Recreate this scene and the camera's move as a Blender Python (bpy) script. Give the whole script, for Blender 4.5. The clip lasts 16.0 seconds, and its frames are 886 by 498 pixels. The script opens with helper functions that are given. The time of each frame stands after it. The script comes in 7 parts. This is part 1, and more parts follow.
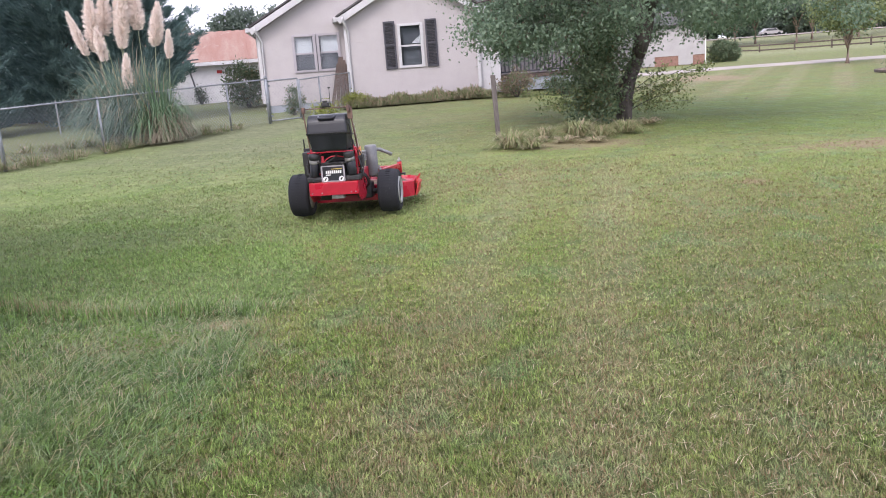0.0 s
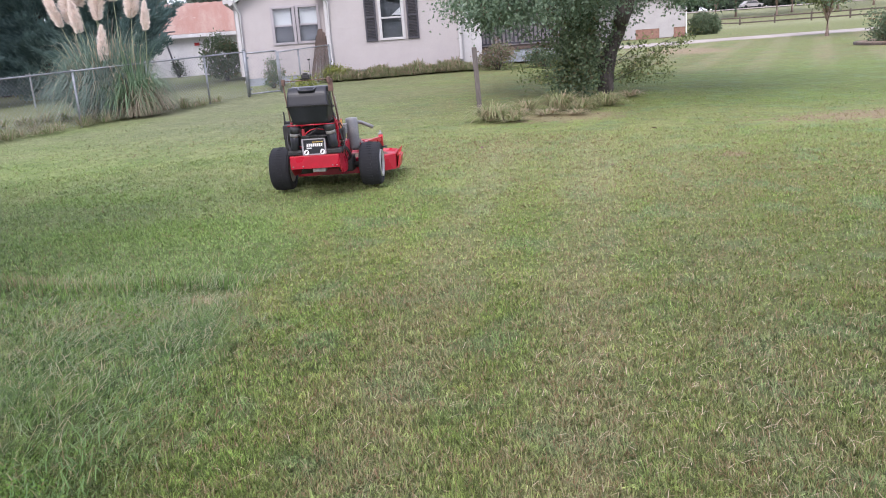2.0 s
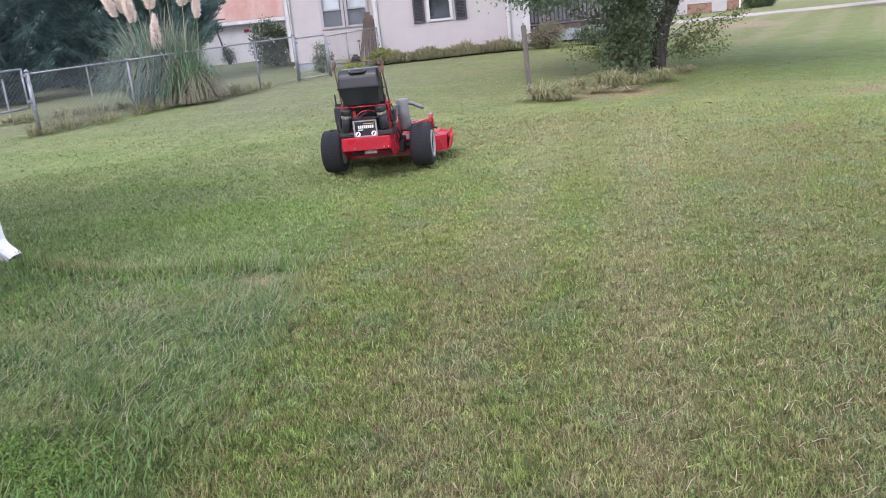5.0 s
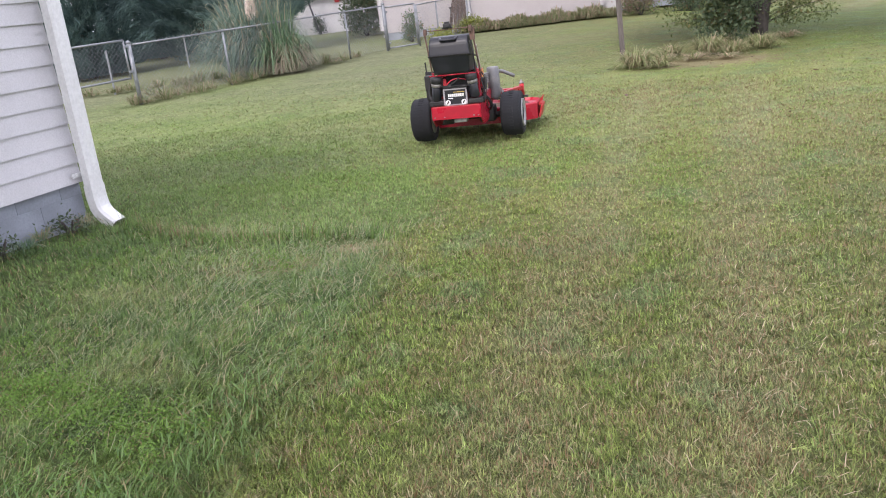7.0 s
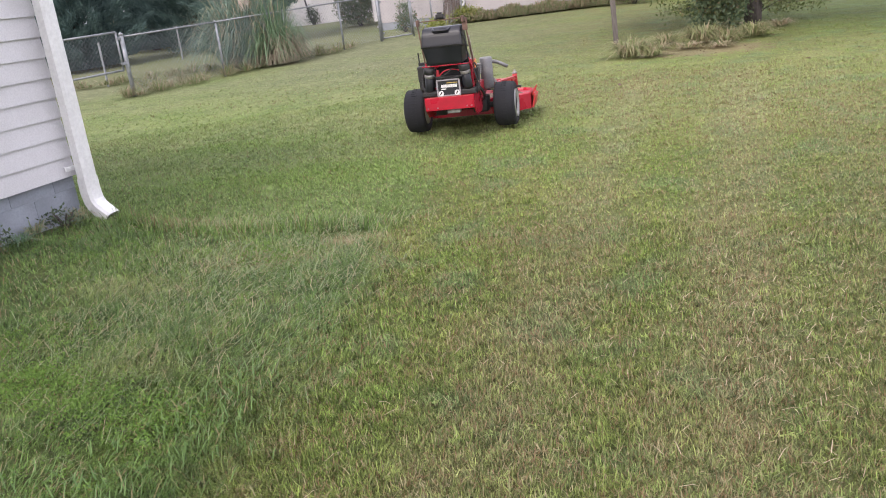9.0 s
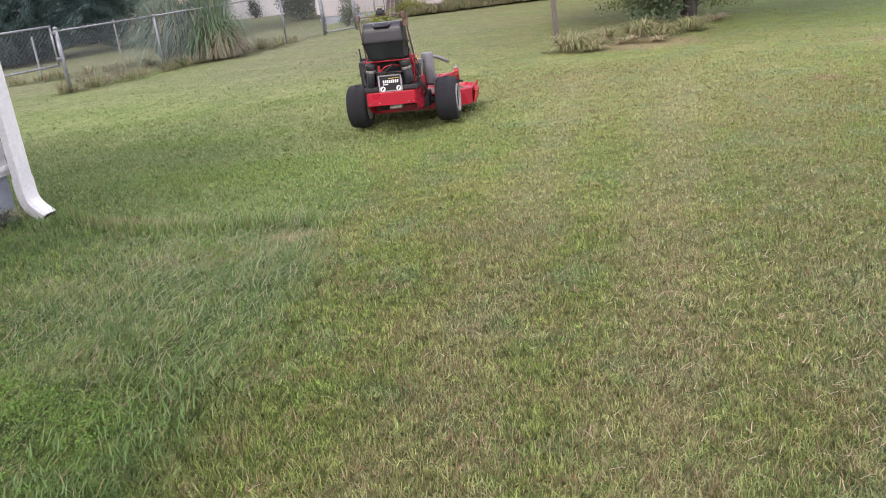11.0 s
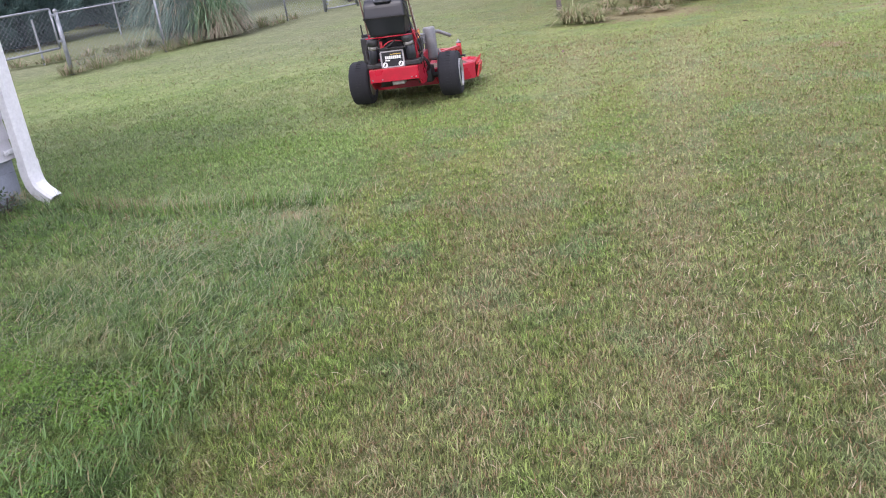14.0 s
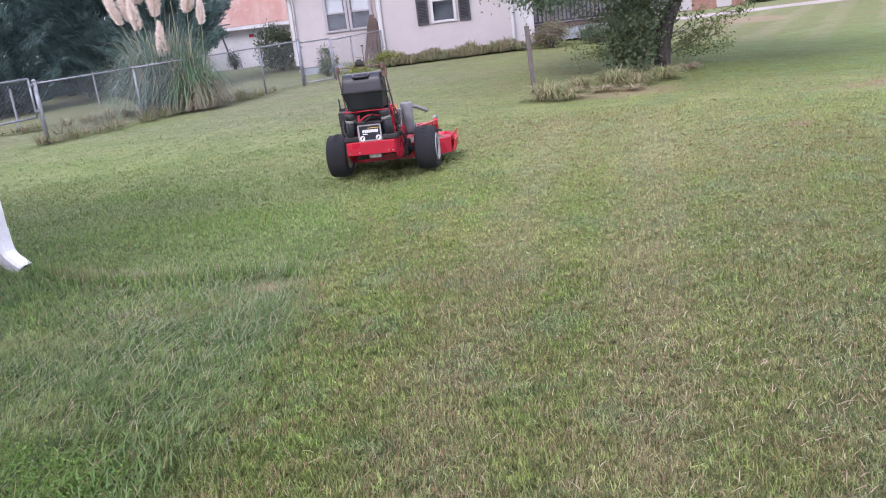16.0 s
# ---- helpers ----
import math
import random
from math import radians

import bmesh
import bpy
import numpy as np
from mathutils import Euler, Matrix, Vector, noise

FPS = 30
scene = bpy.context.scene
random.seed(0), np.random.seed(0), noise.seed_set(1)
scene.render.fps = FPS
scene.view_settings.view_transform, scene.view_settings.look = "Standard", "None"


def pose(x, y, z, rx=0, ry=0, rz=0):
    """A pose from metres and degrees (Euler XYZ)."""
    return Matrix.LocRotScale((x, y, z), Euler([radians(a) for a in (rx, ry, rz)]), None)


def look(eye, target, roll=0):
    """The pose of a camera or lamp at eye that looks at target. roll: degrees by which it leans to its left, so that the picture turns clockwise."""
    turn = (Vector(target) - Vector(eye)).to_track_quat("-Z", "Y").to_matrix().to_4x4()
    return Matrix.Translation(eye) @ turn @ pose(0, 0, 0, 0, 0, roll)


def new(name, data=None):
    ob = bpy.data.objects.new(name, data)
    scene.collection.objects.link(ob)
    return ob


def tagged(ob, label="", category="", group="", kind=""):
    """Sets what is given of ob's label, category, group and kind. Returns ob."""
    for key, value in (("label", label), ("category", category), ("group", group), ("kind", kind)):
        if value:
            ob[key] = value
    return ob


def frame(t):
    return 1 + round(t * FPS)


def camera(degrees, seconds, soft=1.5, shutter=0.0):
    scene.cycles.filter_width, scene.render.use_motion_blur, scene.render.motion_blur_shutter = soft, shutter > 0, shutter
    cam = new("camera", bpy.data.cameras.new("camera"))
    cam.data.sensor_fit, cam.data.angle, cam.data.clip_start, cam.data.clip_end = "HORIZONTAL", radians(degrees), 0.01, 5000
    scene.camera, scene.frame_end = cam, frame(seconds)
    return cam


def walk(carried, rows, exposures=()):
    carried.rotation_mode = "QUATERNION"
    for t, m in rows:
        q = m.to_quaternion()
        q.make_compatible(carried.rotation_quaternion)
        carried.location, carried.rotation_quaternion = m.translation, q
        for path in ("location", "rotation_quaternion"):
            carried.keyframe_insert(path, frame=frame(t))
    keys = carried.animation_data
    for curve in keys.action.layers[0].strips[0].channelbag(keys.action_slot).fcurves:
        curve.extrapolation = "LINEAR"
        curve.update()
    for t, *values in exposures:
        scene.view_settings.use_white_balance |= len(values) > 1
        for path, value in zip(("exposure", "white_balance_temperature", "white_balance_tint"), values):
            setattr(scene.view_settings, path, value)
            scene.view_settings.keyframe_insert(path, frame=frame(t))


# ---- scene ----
# camera: held in the hand, turning almost on the spot
cam = camera(55.95, 16.0, 1.0)
PATH = (
    (0.0, 0.000, -0.000, 1.600, 77.14, 4.16, 0.58),
    (0.5, 0.007, 0.002, 1.611, 77.03, 4.35, 0.15),
    (1.0, 0.009, 0.007, 1.599, 76.15, 4.51, -0.69),
    (1.5, 0.009, 0.014, 1.591, 75.48, 4.66, -0.97),
    (2.0, -0.009, 0.007, 1.589, 75.27, 4.12, -0.73),
    (2.5, -0.002, 0.010, 1.596, 75.23, 4.18, -0.32),
    (3.0, 0.000, 0.017, 1.592, 75.31, 4.22, -0.20),
    (5.5, -0.063, 0.042, 1.557, 73.96, 6.13, 4.08),
    (6.0, -0.078, 0.063, 1.551, 73.60, 6.16, 6.54),
    (6.5, -0.081, 0.067, 1.550, 73.22, 6.28, 7.85),
    (7.0, -0.083, 0.070, 1.548, 72.94, 6.47, 8.23),
    (7.5, -0.079, 0.066, 1.548, 72.70, 6.73, 8.16),
    (8.0, -0.081, 0.068, 1.549, 72.69, 6.75, 8.04),
    (10.5, -0.016, 0.000, 1.581, 71.30, 6.62, 6.21),
    (11.0, -0.011, -0.010, 1.587, 71.31, 6.54, 4.16),
    (11.5, -0.020, -0.010, 1.582, 70.93, 6.75, 3.70),
    (12.0, -0.018, -0.007, 1.581, 70.68, 6.98, 4.02),
    (12.5, -0.014, -0.011, 1.583, 70.23, 7.09, 4.22),
    (13.0, -0.011, -0.015, 1.586, 70.14, 7.22, 4.27),
    (13.5, -0.013, -0.012, 1.584, 69.92, 7.44, 4.23),
    (14.0, -0.012, -0.014, 1.583, 69.69, 7.67, 4.18),
    (14.5, -0.012, -0.012, 1.581, 69.40, 7.87, 4.09),
    (15.0, -0.012, -0.013, 1.581, 69.73, 7.77, 3.90),
    (15.5, -0.015, 0.007, 1.588, 73.52, 6.84, 3.08),
    (16.0, -0.018, 0.009, 1.589, 74.39, 6.76, 2.66),
)
walk(cam, [(r[0], pose(*r[1:])) for r in PATH], [(0.0, 1.16, 6300, 17), (3.0, 1.16, 6150, 16), (5.5, 1.16, 6100, 16), (7.0, 1.14, 6500, 15), (8.0, 1.13, 6700, 14), (10.5, 1.14, 6750, 17), (12.0, 1.17, 6600, 17), (13.5, 1.22, 6250, 18), (14.5, 1.27, 6150, 20), (15.2, 1.32, 6050, 22), (16.0, 1.20, 6000, 23)])

# ---- light: thin overcast late in the day ----
world = bpy.data.worlds.new("overcast_sky")
scene.world = world
world.use_nodes = True
wn = world.node_tree.nodes
wl = world.node_tree.links
sky = wn.new("ShaderNodeTexSky")
sky.sky_type, sky.sun_disc = "NISHITA", False
sky.sun_elevation, sky.sun_rotation = radians(38), radians(200)
sky.air_density, sky.dust_density, sky.ozone_density = 1.0, 4.0, 1.0
veil = wn.new("ShaderNodeMix")
veil.data_type = "RGBA"
veil.inputs[0].default_value = 0.78
veil.inputs[7].default_value = (7.0, 7.1, 8.2, 1)
wl.new(sky.outputs[0], veil.inputs[6])
wl.new(veil.outputs[2], wn["Background"].inputs[0])
wn["Background"].inputs[1].default_value = 0.13
sun = new("sun", bpy.data.lights.new("sun", "SUN"))
sun.data.energy, sun.data.angle, sun.data.color = 1.1, radians(22), (1.0, 0.96, 0.9)
sun.matrix_world = look((-3, -8, 8.5), (0, 0, 0))


# ---- small tools ----
def smooth(a, b, x):
    t = min(1.0, max(0.0, (x - a) / (b - a)))
    return t * t * (3 - 2 * t)


def lawn(x, y):
    """Height of the ground."""
    z = 0.020 * max(0.0, min(y, 32.0) - 6) * (1 - smooth(0, 9, x))
    z += 0.20 * math.exp(-(((x + 4.2) / 1.5) ** 2 + ((y - 5.0) / 2.2) ** 2))
    return z - 0.012 * max(0.0, min(y, 135.0) - 45) + 0.055 * min(45.0, max(0.0, y - 135))


def spot(x, y, turn=0.0, dz=0.0):
    return pose(x, y, lawn(x, y) + dz, 0, 0, turn)


def thing(name, m, label, category, group="", kind=""):
    ob = new(name)
    ob.empty_display_size = 0.1
    ob.matrix_world = m
    return tagged(ob, label, category, group, kind)


def part(name, bm, material, parent=None, label="", soft=False, kind=""):
    me = bpy.data.meshes.new(name)
    bm.normal_update()
    bm.to_mesh(me)
    bm.free()
    if soft:
        me.polygons.foreach_set("use_smooth", [True] * len(me.polygons))
    me.materials.append(material)
    ob = new(name, me)
    ob.parent = parent
    return tagged(ob, label, "", "", kind)


def arrays(name, verts, faces, material, parent=None, label="", kind=""):
    """One mesh from numpy arrays of corners and of equal-sized faces."""
    me = bpy.data.meshes.new(name)
    n, k = faces.shape
    me.vertices.add(len(verts))
    me.vertices.foreach_set("co", verts.astype(np.float32).ravel())
    me.loops.add(n * k)
    me.loops.foreach_set("vertex_index", faces.astype(np.int32).ravel())
    me.polygons.add(n)
    me.polygons.foreach_set("loop_start", np.arange(0, n * k, k, dtype=np.int32))
    me.update(calc_edges=True)
    me.materials.append(material)
    ob = new(name, me)
    ob.parent = parent
    return tagged(ob, label, "", "", kind)


def box(bm, size, at=(0, 0, 0), turn=(0, 0, 0), bevel=0.0):
    r = bmesh.ops.create_cube(bm, size=1.0)
    vs = r["verts"]
    bmesh.ops.scale(bm, vec=size, verts=vs)
    if bevel:
        es = list({e for v in vs for e in v.link_edges})
        g = bmesh.ops.bevel(bm, geom=es, offset=bevel, segments=2, profile=0.6, affect="EDGES")
        vs = list({v for f in g["faces"] for v in f.verts} | {v for v in vs if v.is_valid})
        seen, stack = set(vs), list(vs)
        while stack:
            v = stack.pop()
            for e in v.link_edges:
                o = e.other_vert(v)
                if o not in seen:
                    seen.add(o)
                    stack.append(o)
        vs = list(seen)
    bmesh.ops.transform(bm, matrix=pose(*at, *turn), verts=vs)
    return vs


def rod(bm, a, b, r0, r1=None, n=10, caps=True):
    """A round bar from a to b."""
    a, b = Vector(a), Vector(b)
    d = b - a
    m = Matrix.Translation((a + b) / 2) @ d.to_track_quat("Z", "Y").to_matrix().to_4x4()
    bmesh.ops.create_cone(bm, cap_ends=caps, segments=n, radius1=r0, radius2=r0 if r1 is None else r1, depth=d.length, matrix=m)


def pipe(bm, pts, r, n=8, r_end=None):
    """A bent tube through the points, tapering to r_end."""
    pts = [Vector(p) for p in pts]
    rings = []
    for i, p in enumerate(pts):
        d = (pts[min(i + 1, len(pts) - 1)] - pts[max(i - 1, 0)]).normalized()
        q = d.to_track_quat("Z", "Y").to_matrix()
        rr = r if r_end is None else r + (r_end - r) * i / (len(pts) - 1)
        rings.append([bm.verts.new(p + q @ Vector((rr * math.cos(2 * math.pi * k / n), rr * math.sin(2 * math.pi * k / n), 0))) for k in range(n)])
    for s, e in zip(rings, rings[1:]):
        for k in range(n):
            bm.faces.new((s[k], s[(k + 1) % n], e[(k + 1) % n], e[k]))
    bm.faces.new(rings[0][::-1])
    bm.faces.new(rings[-1])


def lathe(bm, profile, axis="z", n=24, at=(0, 0, 0), m=None):
    """A turned body from (radius, height) pairs."""
    rings = []
    for r, h in profile:
        ring = []
        for k in range(n):
            c, s = r * math.cos(2 * math.pi * k / n), r * math.sin(2 * math.pi * k / n)
            v = Vector((c, s, h)) if axis == "z" else Vector((h, c, s))
            v = (m @ v) if m else v
            ring.append(bm.verts.new(v + Vector(at)))
        rings.append(ring)
    for a, b in zip(rings, rings[1:]):
        for k in range(n):
            bm.faces.new((a[k], a[(k + 1) % n], b[(k + 1) % n], b[k]))
    if profile[0][0] > 1e-4:
        bm.faces.new(rings[0][::-1])
    if profile[-1][0] > 1e-4:
        bm.faces.new(rings[-1])
    bmesh.ops.recalc_face_normals(bm, faces=bm.faces[:])


def slab(bm, outline, thick, m, bevel=0.0):
    """A plate: an outline in its own plane, given thickness along its normal, set by the matrix m."""
    vs = [bm.verts.new((x, y, 0)) for x, y in outline]
    f = bm.faces.new(vs)
    r = bmesh.ops.extrude_face_region(bm, geom=[f])
    top = [g for g in r["geom"] if isinstance(g, bmesh.types.BMVert)]
    bmesh.ops.translate(bm, vec=(0, 0, thick), verts=top)
    allv = vs + top
    if bevel:
        es = list({e for v in allv for e in v.link_edges})
        g = bmesh.ops.bevel(bm, geom=es, offset=bevel, segments=2, profile=0.6, affect="EDGES")
        allv = list({v for fc in g["faces"] for v in fc.verts})
        seen, stack = set(allv), list(allv)
        while stack:
            v = stack.pop()
            for e in v.link_edges:
                o = e.other_vert(v)
                if o not in seen:
                    seen.add(o)
                    stack.append(o)
        allv = list(seen)
    bmesh.ops.transform(bm, matrix=m, verts=allv)
    bmesh.ops.recalc_face_normals(bm, faces=list({fc for v in allv for fc in v.link_faces}))


# ---- materials ----
def material(name, rough=0.6, metal=0.0):
    m = bpy.data.materials.new(name)
    m.use_nodes = True
    b = m.node_tree.nodes["Principled BSDF"]
    b.inputs["Roughness"].default_value, b.inputs["Metallic"].default_value = rough, metal
    return m, m.node_tree, b


def add(nt, kind, **sockets):
    n = nt.nodes.new(kind)
    for k, v in sockets.items():
        n.inputs[k].default_value = v
    return n


def wave(nt, scale, detail=4.0, rough=0.6, space="Object", warp=(1, 1, 1)):
    """A noise socket at a real-world scale."""
    if space == "World":
        src = nt.nodes.new("ShaderNodeNewGeometry").outputs["Position"]
    else:
        src = nt.nodes.new("ShaderNodeTexCoord").outputs["Object"]
    mp = nt.nodes.new("ShaderNodeMapping")
    mp.inputs["Scale"].default_value = warp
    nt.links.new(src, mp.inputs[0])
    n = add(nt, "ShaderNodeTexNoise", Scale=scale, Detail=detail, Roughness=rough)
    nt.links.new(mp.outputs[0], n.inputs["Vector"])
    return n.outputs[0]


def ramp(nt, sock, lo, hi, a=0.0, b=1.0):
    n = nt.nodes.new("ShaderNodeMapRange")
    n.interpolation_type = "SMOOTHSTEP"
    for i, v in zip((1, 2, 3, 4), (lo, hi, a, b)):
        n.inputs[i].default_value = v
    nt.links.new(sock, n.inputs[0])
    return n.outputs[0]


def blend(nt, fac, a, b, mode="MIX"):
    n = nt.nodes.new("ShaderNodeMix")
    n.data_type, n.blend_type = "RGBA", mode
    for i, v in ((0, fac), (6, a), (7, b)):
        if isinstance(v, bpy.types.NodeSocket):
            nt.links.new(v, n.inputs[i])
        else:
            n.inputs[i].default_value = v if i == 0 else (*v, 1.0)
    return n.outputs[2]


def calc(nt, op, a, b=0.0, c=0.0):
    n = nt.nodes.new("ShaderNodeMath")
    n.operation = op
    for i, v in enumerate((a, b, c)):
        if isinstance(v, bpy.types.NodeSocket):
            nt.links.new(v, n.inputs[i])
        else:
            n.inputs[i].default_value = v
    return n.outputs[0]


def bump(nt, bsdf, sock, strength=0.3, dist=0.01):
    n = add(nt, "ShaderNodeBump", Strength=strength, Distance=dist)
    nt.links.new(sock, n.inputs["Height"])
    nt.links.new(n.outputs[0], bsdf.inputs["Normal"])


def surface(name, base, other, rough=0.6, metal=0.0, scale=6.0, fine=60.0, lift=0.2, dist=0.004, warp=(1, 1, 1), rust=None, rusty=0.62):
    """Two tones at a coarse scale, a finer grain, optional rust or dirt spots, and fine relief."""
    m, nt, b = material(name, rough, metal)
    coarse, grain = wave(nt, scale, warp=warp), wave(nt, fine, 3.0, warp=warp)
    col = blend(nt, ramp(nt, coarse, 0.35, 0.68), base, other)
    col = blend(nt, ramp(nt, grain, 0.3, 0.75, 0.0, 0.35), col, tuple(c * 0.6 for c in base))
    if rust:
        col = blend(nt, ramp(nt, wave(nt, scale * 2.3, 6.0, 0.7), rusty, rusty + 0.1), col, rust)
    nt.links.new(col, b.inputs["Base Color"])
    nt.links.new(ramp(nt, coarse, 0.3, 0.7, max(0.03, rough - 0.1), min(1, rough + 0.12)), b.inputs["Roughness"])
    bump(nt, b, grain, lift, dist)
    return m


def foliage(name, dark, light, dry=None, dryness=0.2, scale=0.8, gloss=0.55):
    """Leaves: tones vary from leaf to leaf and over the crown."""
    m, nt, b = material(name, gloss)
    isle = nt.nodes.new("ShaderNodeNewGeometry").outputs["Random Per Island"]
    col = blend(nt, isle, dark, light)
    col = blend(nt, ramp(nt, wave(nt, scale), 0.4, 0.7, 0.0, 0.5), col, tuple((a + c) / 2 for a, c in zip(dark, light)))
    if dry:
        pick = calc(nt, "FRACT", calc(nt, "MULTIPLY", isle, 17.31))
        col = blend(nt, calc(nt, "LESS_THAN", pick, dryness), col, dry)
    nt.links.new(col, b.inputs["Base Color"])
    b.inputs["Specular IOR Level"].default_value = 0.4
    t = nt.nodes.new("ShaderNodeBsdfTranslucent")
    nt.links.new(col, t.inputs[0])
    mx = nt.nodes.new("ShaderNodeMixShader")
    mx.inputs[0].default_value = 0.4
    nt.links.new(b.outputs[0], mx.inputs[1])
    nt.links.new(t.outputs[0], mx.inputs[2])
    nt.links.new(mx.outputs[0], nt.nodes["Material Output"].inputs[0])
    return m


def lawn_material(name, blades):
    """Grass: uncut bluish green beside the building, mown and drier in the open, straw-coloured wheel lines, bare spots."""
    m, nt, b = material(name, 0.5 if blades else 0.85)
    b.inputs["Specular IOR Level"].default_value = 0.3 if blades else 0.15
    geo = nt.nodes.new("ShaderNodeNewGeometry")
    xyz = nt.nodes.new("ShaderNodeSeparateXYZ")
    nt.links.new(geo.outputs["Position"], xyz.inputs[0])
    x, y = xyz.outputs[0], xyz.outputs[1]
    flat = (1, 1, 0)
    big, mid = wave(nt, 0.22, 3.0, 0.55, "World", flat), wave(nt, 1.1, 4.0, 0.6, "World", flat)
    tiny = wave(nt, 30.0, 3.0, 0.65, "World", flat)
    small, fine = wave(nt, 5.5, 4.0, 0.65, "World", flat), wave(nt, 45.0, 3.0, 0.7, "World")
    edge = calc(nt, "ADD", x, calc(nt, "MULTIPLY", calc(nt, "SUBTRACT", mid, 0.5), 0.9))
    away = ramp(nt, y, 6.0, 9.5)
    cut = calc(nt, "ADD", calc(nt, "MULTIPLY", ramp(nt, edge, -1.5, -1.12), calc(nt, "SUBTRACT", 1.0, away)), calc(nt, "MULTIPLY", ramp(nt, edge, -4.2, 2.4), away))
    uncut = blend(nt, ramp(nt, mid, 0.35, 0.65), UNCUT_A, UNCUT_B)
    mown = blend(nt, ramp(nt, mid, 0.36, 0.66), MOWN_A, MOWN_B)
    beyond = blend(nt, ramp(nt, y, 6.0, 10.0), GREEN_MID, blend(nt, ramp(nt, mid, 0.35, 0.65), MID_A, MID_B))
    uncut = blend(nt, ramp(nt, y, 5.2, 6.2), uncut, beyond)
    # far lawn: own dry green, with bluish distance haze put into the colour
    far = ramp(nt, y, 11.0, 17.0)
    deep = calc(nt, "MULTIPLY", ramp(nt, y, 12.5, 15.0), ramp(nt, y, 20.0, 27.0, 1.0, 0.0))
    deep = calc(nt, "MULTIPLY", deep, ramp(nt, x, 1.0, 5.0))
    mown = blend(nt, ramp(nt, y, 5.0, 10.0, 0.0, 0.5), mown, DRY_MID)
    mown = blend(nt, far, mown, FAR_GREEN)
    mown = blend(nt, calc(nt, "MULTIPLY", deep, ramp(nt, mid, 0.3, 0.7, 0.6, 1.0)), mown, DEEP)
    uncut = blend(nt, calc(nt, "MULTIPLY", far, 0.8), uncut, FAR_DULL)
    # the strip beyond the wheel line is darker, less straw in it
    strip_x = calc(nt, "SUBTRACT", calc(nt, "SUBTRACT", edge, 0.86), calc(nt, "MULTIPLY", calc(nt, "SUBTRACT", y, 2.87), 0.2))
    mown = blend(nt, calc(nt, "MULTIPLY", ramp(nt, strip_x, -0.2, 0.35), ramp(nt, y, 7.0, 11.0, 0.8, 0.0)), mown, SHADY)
    uncut = blend(nt, calc(nt, "MULTIPLY", ramp(nt, small, 0.42, 0.60, 0.6, 0.0), ramp(nt, y, 5.2, 6.0, 1.0, 0.3)), uncut, DEEP_UNCUT)
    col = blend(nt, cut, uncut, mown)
    band = calc(nt, "SINE", calc(nt, "ADD", calc(nt, "MULTIPLY", calc(nt, "SUBTRACT", x, calc(nt, "MULTIPLY", y, 0.45)), 3.4), calc(nt, "MULTIPLY", mid, 2.0)))
    band = calc(nt, "MULTIPLY", ramp(nt, band, -0.2, 0.9), calc(nt, "MULTIPLY", calc(nt, "MULTIPLY", ramp(nt, y, 18.0, 26.0), ramp(nt, y, 41.0, 46.0, 1.0, 0.0)), ramp(nt, x, 4.0, 8.0)))
    col = blend(nt, calc(nt, "MULTIPLY", band, 0.35), col, STRAW_A)
    col = blend(nt, ramp(nt, big, 0.45, 0.7, 0.0, 0.4), col, VIVID)
    # paler still towards the far field, haze again put into the colour
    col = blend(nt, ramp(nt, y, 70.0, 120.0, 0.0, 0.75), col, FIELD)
    # lush spots
    for cx, cy, rx, ry in ((-1.05, 3.1, 0.3, 1.3), (0.25, 2.36, 0.28, 0.2), (-1.75, 2.8, 0.28, 0.5), (-2.6, 3.1, 0.4, 0.3), (-2.6, 7.2, 1.9, 0.7), (-3.6, 9.0, 1.6, 0.5), (-0.75, 4.6, 0.35, 0.5), (-1.9, 2.5, 0.4, 0.25), (-0.9, 7.6, 0.5, 0.9)):
        dx = calc(nt, "DIVIDE", calc(nt, "SUBTRACT", x, cx), rx)
        dy = calc(nt, "DIVIDE", calc(nt, "SUBTRACT", y, cy), ry)
        d = calc(nt, "ADD", calc(nt, "ADD", calc(nt, "MULTIPLY", dx, dx), calc(nt, "MULTIPLY", dy, dy)), calc(nt, "MULTIPLY", small, 1.2))
        col = blend(nt, ramp(nt, d, 0.3, 1.8, 0.55, 0.0), col, VIVID)
    # matted, paler grass inside the uncut patch
    for cx, cy, rx, ry in ((-2.05, 4.85, 0.75, 0.28), (-2.7, 4.3, 0.5, 0.22), (-2.2, 3.3, 0.35, 0.2)):
        dx = calc(nt, "DIVIDE", calc(nt, "SUBTRACT", x, cx), rx)
        dy = calc(nt, "DIVIDE", calc(nt, "SUBTRACT", y, cy), ry)
        d = calc(nt, "ADD", calc(nt, "ADD", calc(nt, "MULTIPLY", dx, dx), calc(nt, "MULTIPLY", dy, dy)), calc(nt, "MULTIPLY", small, 1.4))
        col = blend(nt, ramp(nt, d, 0.4, 2.0, 0.7, 0.0), col, MATTED)
    col = blend(nt, calc(nt, "MULTIPLY", ramp(nt, wave(nt, 1.9, 2.0, 0.5, "World", flat), 0.5, 0.66, 0.0, 0.55), cut), col, COOL)
    straw = ramp(nt, small, 0.44, 0.72, 0.0, 0.48)
    # brownish thatch showing in patches of two or three hand's widths
    patch = wave(nt, 2.7, 3.0, 0.6, "World", flat)
    straw = calc(nt, "MAXIMUM", straw, ramp(nt, patch, 0.5, 0.68, 0.0, 0.38))
    col = blend(nt, calc(nt, "MULTIPLY", ramp(nt, patch, 0.32, 0.48, 0.5, 0.0), cut), col, VIVID)
